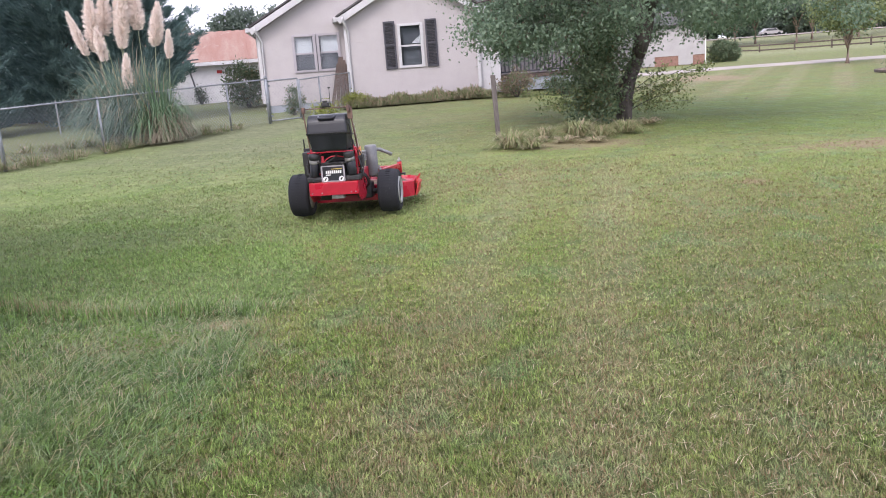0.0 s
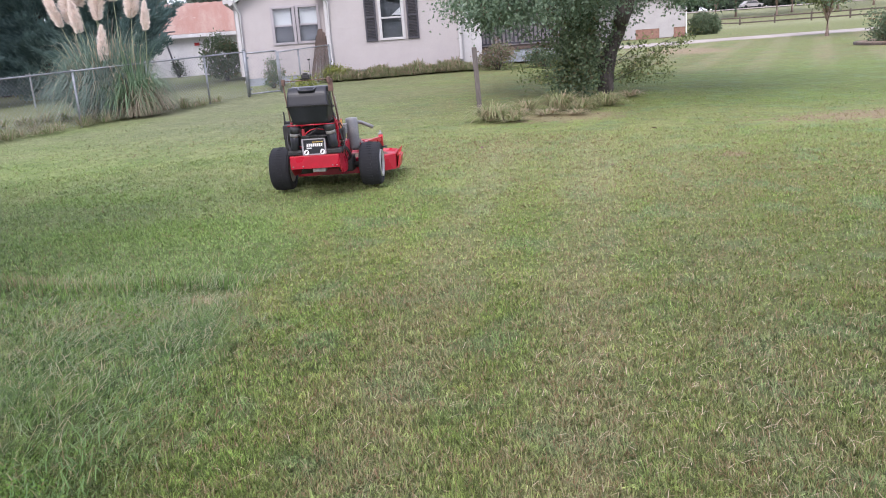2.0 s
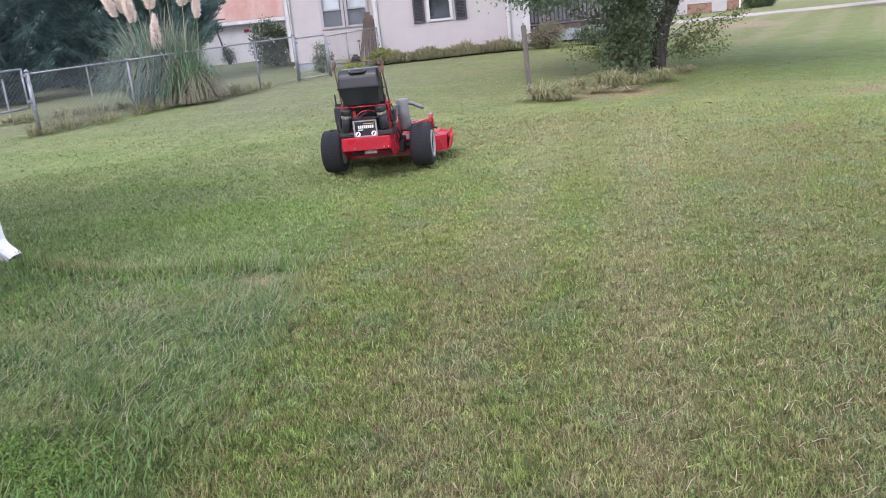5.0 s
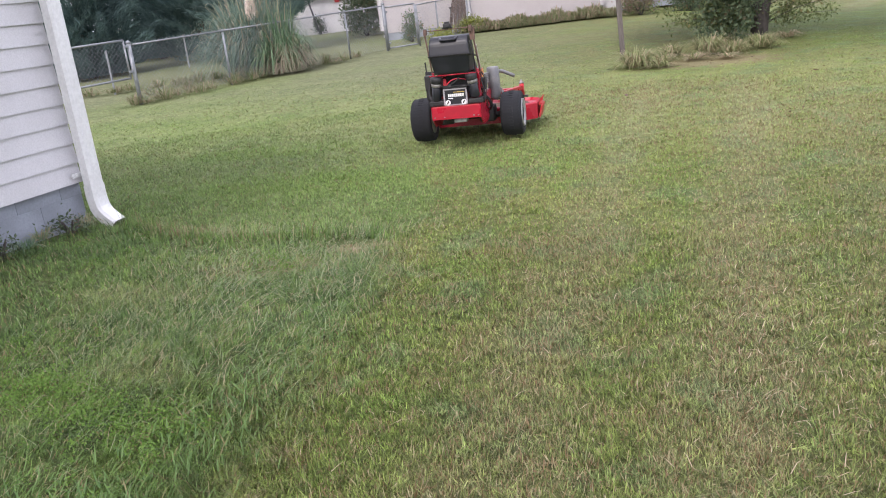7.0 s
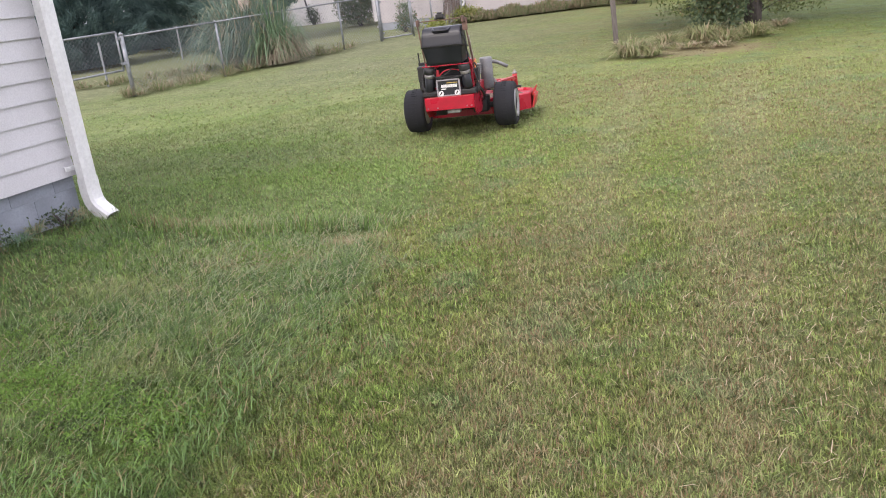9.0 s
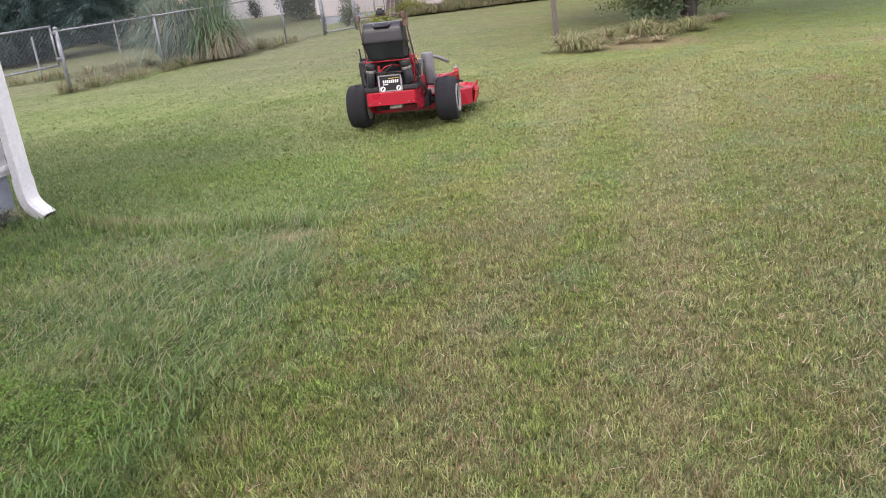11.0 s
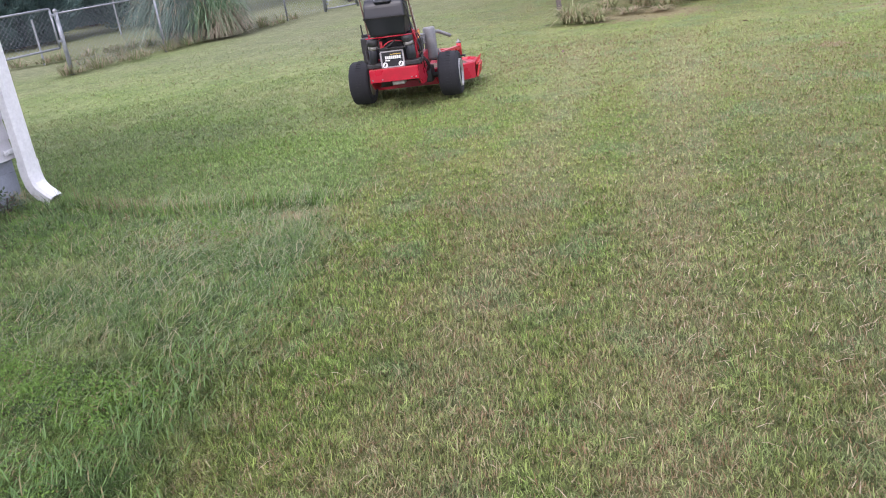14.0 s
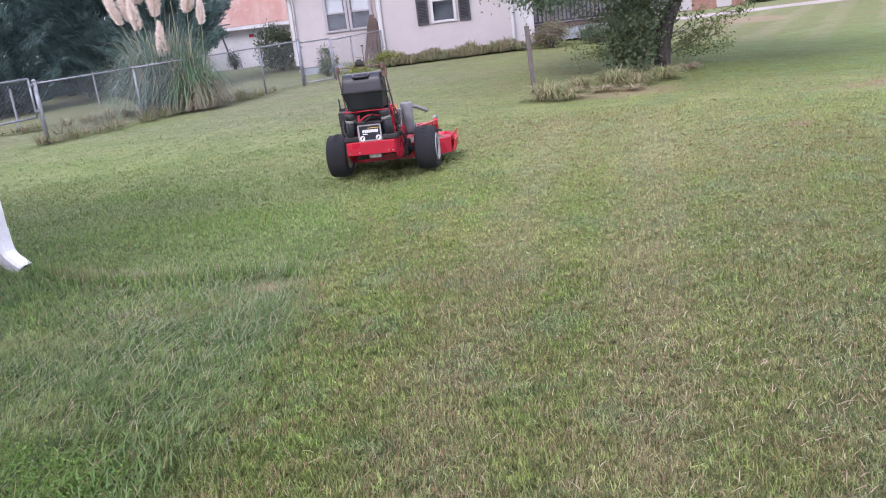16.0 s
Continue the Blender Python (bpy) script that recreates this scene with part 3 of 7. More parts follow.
def blades(r0, r1, per_m2, wide, long_cut, long_uncut, strap=True):
    """Blades over a ring of lawn, dense ahead and thinning to the sides."""
    n = int(per_m2 * np.pi * (r1 * r1 - r0 * r0))
    # about two thirds of the blades stand in small tufts
    per_tuft = 12
    n_tuft = int(n * 0.65 / per_tuft)
    r = np.sqrt(rng.uniform(r0 * r0, r1 * r1, n_tuft + n - n_tuft * per_tuft))
    a = rng.uniform(-np.pi, np.pi, len(r))
    dense = 0.05 + 0.95 / (1 + np.exp((np.abs(a - 0.03) - 0.72) / 0.05))
    kept = rng.uniform(0, 1, len(r)) < dense
    tr, ta, sr, sa = r[:n_tuft][kept[:n_tuft]], a[:n_tuft][kept[:n_tuft]], r[n_tuft:][kept[n_tuft:]], a[n_tuft:][kept[n_tuft:]]
    n_tuft = len(tr)
    n = n_tuft * per_tuft + len(sr)
    r, a = np.concatenate([np.repeat(tr, per_tuft), sr]), np.concatenate([np.repeat(ta, per_tuft), sa])
    in_tuft = np.arange(n) < n_tuft * per_tuft
    size = np.concatenate([np.repeat(rng.uniform(0.6, 1.35, n_tuft), per_tuft), rng.uniform(0.5, 1.1, len(sr))])
    ox, oy = rng.normal(0, 0.015, n) * in_tuft, rng.normal(0, 0.015, n) * in_tuft
    x, y = -r * np.sin(a) + ox, r * np.cos(a) + oy
    wob = lumps(x, y, 2.2, 11)
    fringe = lumps(x, y, 9.0, 17)
    cut = 1 / (1 + np.exp(-(x + 1.3 + 0.20 * wob + 0.05 * fringe) / 0.04))
    beyond = 1 / (1 + np.exp(-(y - 5.6 + 0.18 * wob + 0.08 * fringe) / 0.06))
    keep = (((x - 1.9) / 1.5) ** 2 + ((y - 13.4) / 1.1) ** 2 > rng.uniform(0.1, 1.1, n)) & ~((x < -3.75 + 0.24 * (y - 5.7)) & (y < 5.85))
    # bare spots; the one at (-1.43, 4.2) stands for shadow under a clump
    for hx, hy, ha, hb in ((-1.6, 5.28, 0.26, 0.12), (-1.43, 4.2, 0.16, 0.055), (-2.0, 5.5, 0.2, 0.05)):
        keep &= ((x - hx) / ha) ** 2 + ((y - hy) / hb) ** 2 > rng.uniform(0.3, 1.3, n)
    rough = (1 - cut) * (1 - beyond)
    # thinned strip before the ridge: dark soil stands for the ridge's shadow
    keep &= rng.uniform(0, 1, n) > 0.7 * rough * np.exp(-((y - 5.24 + 0.10 * wob) / 0.07) ** 2)
    keep &= rng.uniform(0, 1, n) < 0.8 + 0.25 * lumps(x, y, 14.0, 4) * (1 - rough) + rough * (0.42 * lumps(x, y, 8.0, 14) - 0.02)
    keep &= rng.uniform(9.5, 19, n) > np.hypot(x, y)
    x, y, cut, beyond, wob, size, ox, oy, in_tuft = (q[keep] for q in (x, y, cut, beyond, wob, size, ox, oy, in_tuft))
    n = len(x)
    shaggy = (1 - cut) * (1 - beyond)
    tuft = 0.5 + 0.5 * np.clip(lumps(x, y, 5.0, 3), -1, 1)
    length = (long_cut * (1 + 0.25 * (1 - cut)) * (1 - shaggy) + shaggy * long_uncut * (0.55 + 0.75 * tuft)) * rng.uniform(0.6, 1.25, n) * size
    # a ridge of taller tufts along the far edge of the uncut patch
    ridge = np.exp(-((y - 5.47 + 0.10 * wob) / 0.11) ** 2) * (x > -3.4) / (1 + np.exp((x + 1.35) / 0.05))
    length = length * (1 + 0.9 * ridge)
    head = rng.uniform(0, 2 * np.pi, n)
    head = np.where(in_tuft, np.arctan2(oy, ox) + rng.normal(0, 0.7, n), head)
    flow = 2.0 + 2.2 * lumps(x, y, 1.4, 21)
    head = np.where(rng.uniform(0, 1, n) < 0.5 * shaggy + 0.08, flow + rng.normal(0, 0.5, n), head)
    lean = np.where(shaggy < 0.5, rng.uniform(0.25, 1.3, n), rng.uniform(0.7, 1.5, n))
    lean = np.where(ridge > rng.uniform(0.2, 0.9, n), rng.uniform(0.1, 0.8, n), lean)
    flatlying = rng.uniform(0, 1, n) < np.where(shaggy < 0.5, 0.22, 0.3)
    lean = np.where(flatlying, 1.45, lean)
    w = wide * rng.uniform(0.6, 1.3, n) * (1 - 0.3 * shaggy)
    z = lawn_np(x, y) - 0.008
    hx, hy = np.cos(head), np.sin(head)
    side = head + np.pi / 2 + rng.normal(0, 0.5, n)
    sx, sy = np.cos(side) * w / 2, np.sin(side) * w / 2
    root = np.stack([x, y, z], 1)
    off = np.stack([sx, sy, np.zeros(n)], 1)
    up1 = np.stack([hx * np.sin(lean * 0.55), hy * np.sin(lean * 0.55), np.cos(lean * 0.55)], 1)
    up2 = np.stack([hx * np.sin(lean * 1.25), hy * np.sin(lean * 1.25), np.cos(lean * 1.25)], 1)
    up2[:, 2] = np.maximum(up2[:, 2], -0.05)
    L = length[:, None]
    # long blades bend at a knee, mown ones near the camera are straps with a cut end, those further off single spikes
    k, q = shaggy > 0.5, shaggy <= 0.5
    knee = root[k] + up1[k] * L[k] * 0.55
    tip = knee + up2[k] * L[k] * 0.5
    v1 = np.stack([root[k] - off[k], root[k] + off[k], knee + off[k] * 0.8, knee - off[k] * 0.8, tip], 1).reshape(-1, 3)
    b = (np.arange(k.sum()) * 5)[:, None]
    f1 = np.concatenate([b + [0, 1, 2], b + [0, 2, 3], b + [3, 2, 4]])
    mid = root[q] + up1[q] * L[q] * 0.55
    tip = mid + up2[q] * L[q] * 0.5
    m = int(q.sum())
    across = head[q] + np.pi / 2 + rng.normal(0, 0.35, m)
    half = np.stack([np.cos(across), np.sin(across), rng.normal(0, 0.45, m)], 1) * (w[q] * 0.5)[:, None]
    if not strap:
        v2 = np.stack([root[q] - half, root[q] + half, tip], 1).reshape(-1, 3)
        return np.concatenate([v1, v2]), np.concatenate([f1, np.arange(3 * m).reshape(-1, 3) + len(v1)])
    blunt = half * rng.uniform(0.1, 0.6, m)[:, None]
    v2 = np.stack([root[q] - half, root[q] + half, tip + blunt, tip - blunt], 1).reshape(-1, 3)
    b = (np.arange(m) * 4)[:, None] + len(v1)
    return np.concatenate([v1, v2]), np.concatenate([f1, b + [0, 1, 2], b + [0, 2, 3]])


def field(name, label, *spec):
    vs, fs, base = [], [], 0
    for s in spec:
        v, f = blades(*s)
        vs.append(v)
        fs.append(f + base)
        base += len(v)
    ob = arrays(name, np.concatenate(vs), np.concatenate(fs), lawn_blades)
    tagged(ob, label, "grass", "", "stuff")


field("grass", "short mown lawn grass mixed with dry straw, longer by the building",
      (0.4, 1.9, 8000, 0.0050, 0.034, 0.07), (1.9, 3.4, 36000, 0.0038, 0.028, 0.07), (3.4, 5.2, 20000, 0.0045, 0.028, 0.072),
      (5.2, 8.0, 9500, 0.0062, 0.028, 0.08, False), (8.0, 12.0, 5200, 0.0075, 0.028, 0.030, False), (12.0, 19.0, 1500, 0.010, 0.022, 0.024, False))


# thin pale stems lying in the uncut grass, and clippings strewn over the mown strip
def stems(n, cx, cy, sx, sy, length, wide, seed, rise0=0.02, rise1=0.35, turn=0.6):
    r = np.random.default_rng(seed)
    x, y = r.normal(cx, sx, n), r.normal(cy, sy, n)
    a, rise = r.normal(turn, 1.0, n), r.uniform(rise0, rise1, n)
    L = length * r.uniform(0.5, 1.3, n)
    z = lawn_np(x, y) + r.uniform(0.005, 0.04, n)
    root = np.stack([x, y, z], 1)
    d = np.stack([np.cos(a), np.sin(a), rise], 1) * L[:, None]
    w = np.stack([-np.sin(a), np.cos(a), np.zeros(n)], 1) * wide / 2
    sag = np.stack([np.zeros(n), np.zeros(n), L * 0.12], 1)
    v = np.stack([root - w, root + w, root + d * 0.55 + sag + w * 0.8, root + d * 0.55 + sag - w * 0.8, root + d], 1).reshape(-1, 3)
    b = (np.arange(n) * 5)[:, None]
    return v, np.concatenate([b + [0, 1, 2], b + [0, 2, 3], b + [3, 2, 4]])


def strewn(name, mat, label, category, *spec):
    vs, fs, base = [], [], 0
    for q in spec:
        v, f = stems(*q)
        vs.append(v)
        fs.append(f + base)
        base += len(v)
    tagged(arrays(name, np.concatenate(vs), np.concatenate(fs), mat), label, category, "", "stuff")


strewn("grass_stems", stem_grass, "thin pale stems lying in uncut grass", "grass", (2900, -2.35, 4.0, 0.5, 0.75, 0.13, 0.0026, 3), (700, -1.9, 4.9, 0.35, 0.3, 0.12, 0.003, 6, 0.0, 0.12),
       (520, -2.15, 5.5, 0.55, 0.07, 0.085, 0.0035, 8, 0.3, 1.1), (260, -1.5, 4.55, 0.12, 0.35, 0.08, 0.004, 9, 0.2, 0.9))
strewn("broad_blades", blade_edge, "broad fresh green blades in the uncut grass", "grass", (420, -1.6, 2.7, 0.15, 0.3, 0.055, 0.0052, 11, 0.1, 1.0, 1.2), (420, -2.05, 2.35, 0.28, 0.15, 0.055, 0.0052, 12, 0.1, 1.0, 0.9),
       (260, -1.42, 3.5, 0.10, 0.35, 0.045, 0.005, 13, 0.1, 0.9), (420, -2.0, 4.75, 0.45, 0.22, 0.055, 0.0052, 14, 0.05, 0.6))
strewn("grass_clippings", blade_dry, "pale dry clippings strewn on the mown lawn", "clippings", (800, 0.8, 4.0, 1.2, 1.6, 0.065, 0.0032, 4, 0.0, 0.15), (300, 1.3, 3.6, 0.6, 0.8, 0.06, 0.0028, 5, 0.0, 0.12), (500, 1.4, 2.9, 0.6, 0.6, 0.06, 0.0024, 15, 0.0, 0.12))


# ---- foliage tools ----
def leaf_cloud(centers, per, sigma, size, droop=0.0, seed=1, narrow=0.55, squash=0.8, outward=0.0):
    """Small folded leaves gathered round the centres."""
    r = np.random.default_rng(seed)
    c = np.repeat(np.asarray(centers, float), per, axis=0)
    n = len(c)
    p = c + r.normal(0, 1, (n, 3)) * np.array([1, 1, squash]) * np.asarray(sigma)
    d = r.normal(0, 1, (n, 3))
    d[:, :2] += outward * c[:, :2] / (np.linalg.norm(c[:, :2], axis=1, keepdims=True) + 0.05)
    d[:, 2] -= droop
    d /= np.linalg.norm(d, axis=1, keepdims=True)
    s = np.cross(d, r.normal(0, 1, (n, 3)))
    s /= np.linalg.norm(s, axis=1, keepdims=True) + 1e-9
    up = np.cross(s, d)
    L = (size * r.uniform(0.6, 1.3, n))[:, None]
    v = np.stack([p, p + d * L * 0.5 + s * L * narrow / 2 + up * L * 0.08, p + d * L, p + d * L * 0.5 - s * L * narrow / 2 + up * L * 0.08], 1).reshape(-1, 3)
    b = (np.arange(n) * 4)[:, None]
    return v, np.concatenate([b + [0, 1, 2], b + [0, 2, 3]])


def fountain(n, reach, height, wide, seed, segs=7, root=0.62, droop=0.55):
    """Leaves that rise from a broad root and bend over into a drooping skirt."""
    r = np.random.default_rng(seed)
    a, rad = r.uniform(0, 2 * np.pi, n), np.sqrt(r.uniform(0, 1, n)) * root
    out = (reach - rad) * r.uniform(0.25, 1.1, n)
    h = height * r.uniform(0.5, 1.08, n) * (1 - 0.25 * (out / reach))
    w = wide * r.uniform(0.6, 1.3, n)
    bend = droop + 1.25 * r.uniform(0, 1, n) * np.clip(out / reach * 1.3, 0, 1)
    dirx, diry = np.cos(a), np.sin(a)
    a2 = a + r.normal(0, 0.35, n)
    vs = []
    for i in range(segs + 1):
        t = i / segs
        rr = rad + out * t ** 1.25
        zz = h * (1.6 * t - bend * 0.85 * t ** 2.6)
        c = np.stack([dirx * rad + np.cos(a2) * (rr - rad), diry * rad + np.sin(a2) * (rr - rad), np.maximum(zz, 0.02)], 1)
        ww = w * (1 - t) ** 0.6 / 2 + 0.001
        o = np.stack([-np.sin(a2) * ww, np.cos(a2) * ww, np.zeros(n)], 1)
        vs += [c - o, c + o]
    v = np.stack(vs, 1).reshape(-1, 3)
    k = 2 * (segs + 1)
    b = (np.arange(n) * k)[:, None]
    return v, np.concatenate([b + [2 * i, 2 * i + 1, 2 * i + 3, 2 * i + 2] for i in range(segs)])


def shell_points(n, center, radii, seed, inner=0.55):
    r = np.random.default_rng(seed)
    d = r.normal(0, 1, (n, 3))
    d /= np.linalg.norm(d, axis=1, keepdims=True)
    rad = r.uniform(inner, 1.0, n) ** 0.6
    wob = 1 + 0.16 * np.sin(d[:, 0] * 5 + seed) * np.cos(d[:, 1] * 4 + 1) + 0.1 * np.sin(d[:, 2] * 9 + d[:, 0] * 7)
    return np.asarray(center) + d * (rad * wob)[:, None] * np.asarray(radii)


def limb(bm, a, b, r0, r1, bend, seed, n=7):
    r = random.Random(seed)
    a, b = Vector(a), Vector(b)
    side = Vector((r.uniform(-1, 1), r.uniform(-1, 1), r.uniform(-0.3, 0.6))) * bend
    pts = [a.lerp(b, i / 6) + side * math.sin(math.pi * i / 6) for i in range(7)]
    pipe(bm, pts, r0, n, r1)


# ---- pear tree on the lawn ----
def pear_tree():
    t = thing("pear_tree", spot(3.3, 16.6), "spreading tree with grey-green leaves, leaning trunk and low suckers", "tree")
    bm = bmesh.new()
    pipe(bm, [(0.02, 0, -0.1), (0.0, 0, 0.05), (0.03, 0, 0.4), (0.12, 0.02, 0.8), (0.28, 0.05, 1.15), (0.48, 0.1, 1.6), (0.58, 0.1, 2.2), (0.7, 0.2, 3.2)], 0.165, 14, 0.1)
    pipe(bm, [(0.3, 0.05, 1.2), (0.36, -0.05, 1.6), (0.34, -0.1, 2.3), (0.2, -0.2, 3.3)], 0.13, 10, 0.09)
    pipe(bm, [(0.02, 0, 0.2), (-0.1, 0.1, 0.7), (-0.25, 0.15, 1.3), (-0.5, 0.2, 2.2)], 0.09, 8, 0.04)
    bmesh.ops.recalc_face_normals(bm, faces=bm.faces[:])
    part("trunk", bm, bark, t, "leaning grey-brown trunk", True)
    ends = shell_points(46, (0.35, 0.2, 3.6), (3.5, 3.2, 2.1), 7, 0.5)
    ends = ends[ends[:, 2] > 1.5]
    bm = bmesh.new()
    for i, e in enumerate(ends):
        s = ((0.55, 0.1, 2.0), (0.34, -0.1, 2.2), (0.65, 0.15, 2.8), (0.25, -0.18, 3.1))[i % 4]
        limb(bm, s, e, 0.045, 0.012, 0.25, i, 6)
    for i, e in enumerate([(1.1, -0.3, 0.55), (1.55, -0.2, 0.95), (1.3, 0.1, 0.3), (0.9, -0.4, 0.8), (-1.4, -0.3, 0.45), (-1.0, -0.5, 0.7), (-1.9, -0.3, 0.68), (-1.6, -0.2, 0.4), (1.7, -0.2, 1.1), (0.7, -0.3, 1.0)]):
        limb(bm, (0.05 if e[0] > 0 else -0.05, 0, 0.15 + 0.04 * i), e, 0.008, 0.003, 0.2, 90 + i, 5)
    part("branching", bm, bark, t, "", True)
    hubs = shell_points(640, (0.5, 0.2, 3.55), (3.6, 3.4, 2.2), 3, 0.55)
    rho = np.hypot((hubs[:, 0] - 0.35) / 3.9, (hubs[:, 1] - 0.2) / 3.5)
    hubs[:, 2] -= 0.85 * rho ** 2
    hubs = np.concatenate([hubs, np.random.default_rng(12).normal(0, 1, (40, 3)) * (0.3, 0.55, 0.26) + (-2.3, -0.3, 2.0)])
    hubs = hubs[(hubs[:, 2] > 1.5) & ~((hubs[:, 0] > 0.9) & (hubs[:, 2] < 1.68))]
    hubs = hubs[~((np.abs(hubs[:, 0] - 0.5) < 0.48) & (hubs[:, 1] < 0.4) & (hubs[:, 2] < 3.9))]
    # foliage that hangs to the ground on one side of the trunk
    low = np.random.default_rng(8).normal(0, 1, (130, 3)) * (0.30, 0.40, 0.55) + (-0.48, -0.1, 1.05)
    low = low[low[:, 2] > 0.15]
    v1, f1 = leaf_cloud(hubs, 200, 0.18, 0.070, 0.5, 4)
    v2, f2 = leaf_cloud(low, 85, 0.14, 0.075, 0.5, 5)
    twigs = np.concatenate([np.array([(0.1 + (e[0] - 0.1) * k, e[1] * k, 0.2 + (e[2] - 0.2) * k) for k in np.linspace(0.25, 1, 9)]) for e in
                            [(1.1, -0.3, 0.55), (1.55, -0.2, 0.95), (1.3, 0.1, 0.3), (0.9, -0.4, 0.8), (1.7, -0.2, 1.1), (0.7, -0.3, 1.0), (-1.4, -0.3, 0.45), (-1.0, -0.5, 0.7), (-1.9, -0.3, 0.68), (-1.6, -0.2, 0.4)]])
    v3, f3 = leaf_cloud(twigs, 32, 0.085, 0.058, 0.4, 6)
    arrays("crown", v1, f1, leaf_pear, t, "dense grey-green crown with gaps")
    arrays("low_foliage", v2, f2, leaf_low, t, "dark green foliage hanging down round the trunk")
    arrays("sucker_leaves", v3, f3, leaf_sucker, t, "sparse yellow-green leaves on low suckers")


pear_tree()


# ---- tall dark cedars behind the fence ----
def sprays(hubs, per, sigma, size, narrow, seed, outward=0.7, rise=0.7):
    """Fine slips of scaly foliage that point up and outwards."""
    r = np.random.default_rng(seed)
    c = np.repeat(hubs, per, axis=0)
    n = len(c)
    out = c[:, :2] / (np.linalg.norm(c[:, :2], axis=1, keepdims=True) + 0.05)
    t = r.uniform(-1, 1, n)
    p = c + r.normal(0, 1, (n, 3)) * sigma * (1 - 0.55 * np.abs(t))[:, None]
    p[:, 2] += t * sigma[2] * 1.5
    p[:, :2] += out * (t * 0.16)[:, None]
    d = r.normal(0, 0.55, (n, 3))
    d[:, :2] += outward * out
    d[:, 2] += rise
    d /= np.linalg.norm(d, axis=1, keepdims=True)
    w = np.cross(d, r.normal(0, 1, (n, 3)))
    w /= np.linalg.norm(w, axis=1, keepdims=True) + 1e-9
    L = (size * r.uniform(0.5, 1.4, n))[:, None]
    v = np.stack([p - w * L * narrow / 2, p + w * L * narrow / 2, p + d * L], 1).reshape(-1, 3)
    return v, np.arange(3 * n).reshape(-1, 3)


def cedar(x, y, height, radius, low, seed):
    """Rising plumes of fine scaly foliage set round a straight trunk, darker gaps between them."""
    t = thing("cedar_tree", spot(x, y), "tall dense dark green cedar behind the fence", "tree", "cedars behind the fence")
    bm = bmesh.new()
    pipe(bm, [(0, 0, -0.1), (0, 0, height * 0.5), (0, 0, height * 0.97)], 0.16, 8, 0.02)
    part("trunk", bm, bark, t, "", True)
    r = np.random.default_rng(seed)
    n, steps, per = 300, 8, 48
    u = r.uniform(0, 1, n) ** 1.3
    zz = low + 0.1 + u * (height - low - 0.6)
    a = r.uniform(0, 2 * np.pi, n)
    lobes = 0.82 + 0.12 * np.sin(a * 5 + u * 6 + seed) + 0.10 * np.sin(a * 3 - u * 13 + seed * 2)
    reach = radius * (1 - u) ** 0.6 * lobes * r.uniform(0.7, 1.05, n)
    rise = r.uniform(0.25, 0.75, n)
    k = np.linspace(0.3, 1.0, steps)
    rad = reach[:, None] * k[None]
    up = zz[:, None] + (reach * rise)[:, None] * (k[None] ** 1.4 - 0.35)
    sway = a[:, None] + r.normal(0, 0.06, (n, steps))
    hubs = np.stack([np.cos(sway) * rad, np.sin(sway) * rad, up], 2).reshape(-1, 3)
    thick = np.tile(0.20 * (1.15 - 0.75 * k), n)
    c = np.repeat(hubs, per, axis=0)
    m = len(c)
    out = c[:, :2] / (np.linalg.norm(c[:, :2], axis=1, keepdims=True) + 0.05)
    p = c + r.normal(0, 1, (m, 3)) * np.repeat(thick, per)[:, None] * (0.75, 0.75, 0.6)
    d = r.normal(0, 0.4, (m, 3))
    d[:, :2] += out
    d[:, 2] += np.repeat(np.repeat(rise, steps), per) + 0.25
    d /= np.linalg.norm(d, axis=1, keepdims=True)
    w = np.cross(d, r.normal(0, 1, (m, 3)))
    w /= np.linalg.norm(w, axis=1, keepdims=True) + 1e-9
    L = (0.15 * r.uniform(0.5, 1.4, m))[:, None]
    v = np.stack([p - w * L * 0.11, p + w * L * 0.11, p + d * L], 1).reshape(-1, 3)
    v[:, 2] = np.maximum(v[:, 2], 0.05)
    arrays("crown", v, np.arange(3 * m).reshape(-1, 3), leaf_cedar, t, "dark feathery sprays")


for i, (cx, cy, ch, cr, low) in enumerate(((-9.4, 25.2, 8.6, 2.3, 0.75), (-11.5, 25.6, 9.4, 2.4, 0.1), (-14.0, 23.2, 9.0, 2.5, -0.1), (-14.6, 29.0, 10.0, 2.6, 0.0))):
    cedar(cx, cy, ch, cr, low, 30 + i)


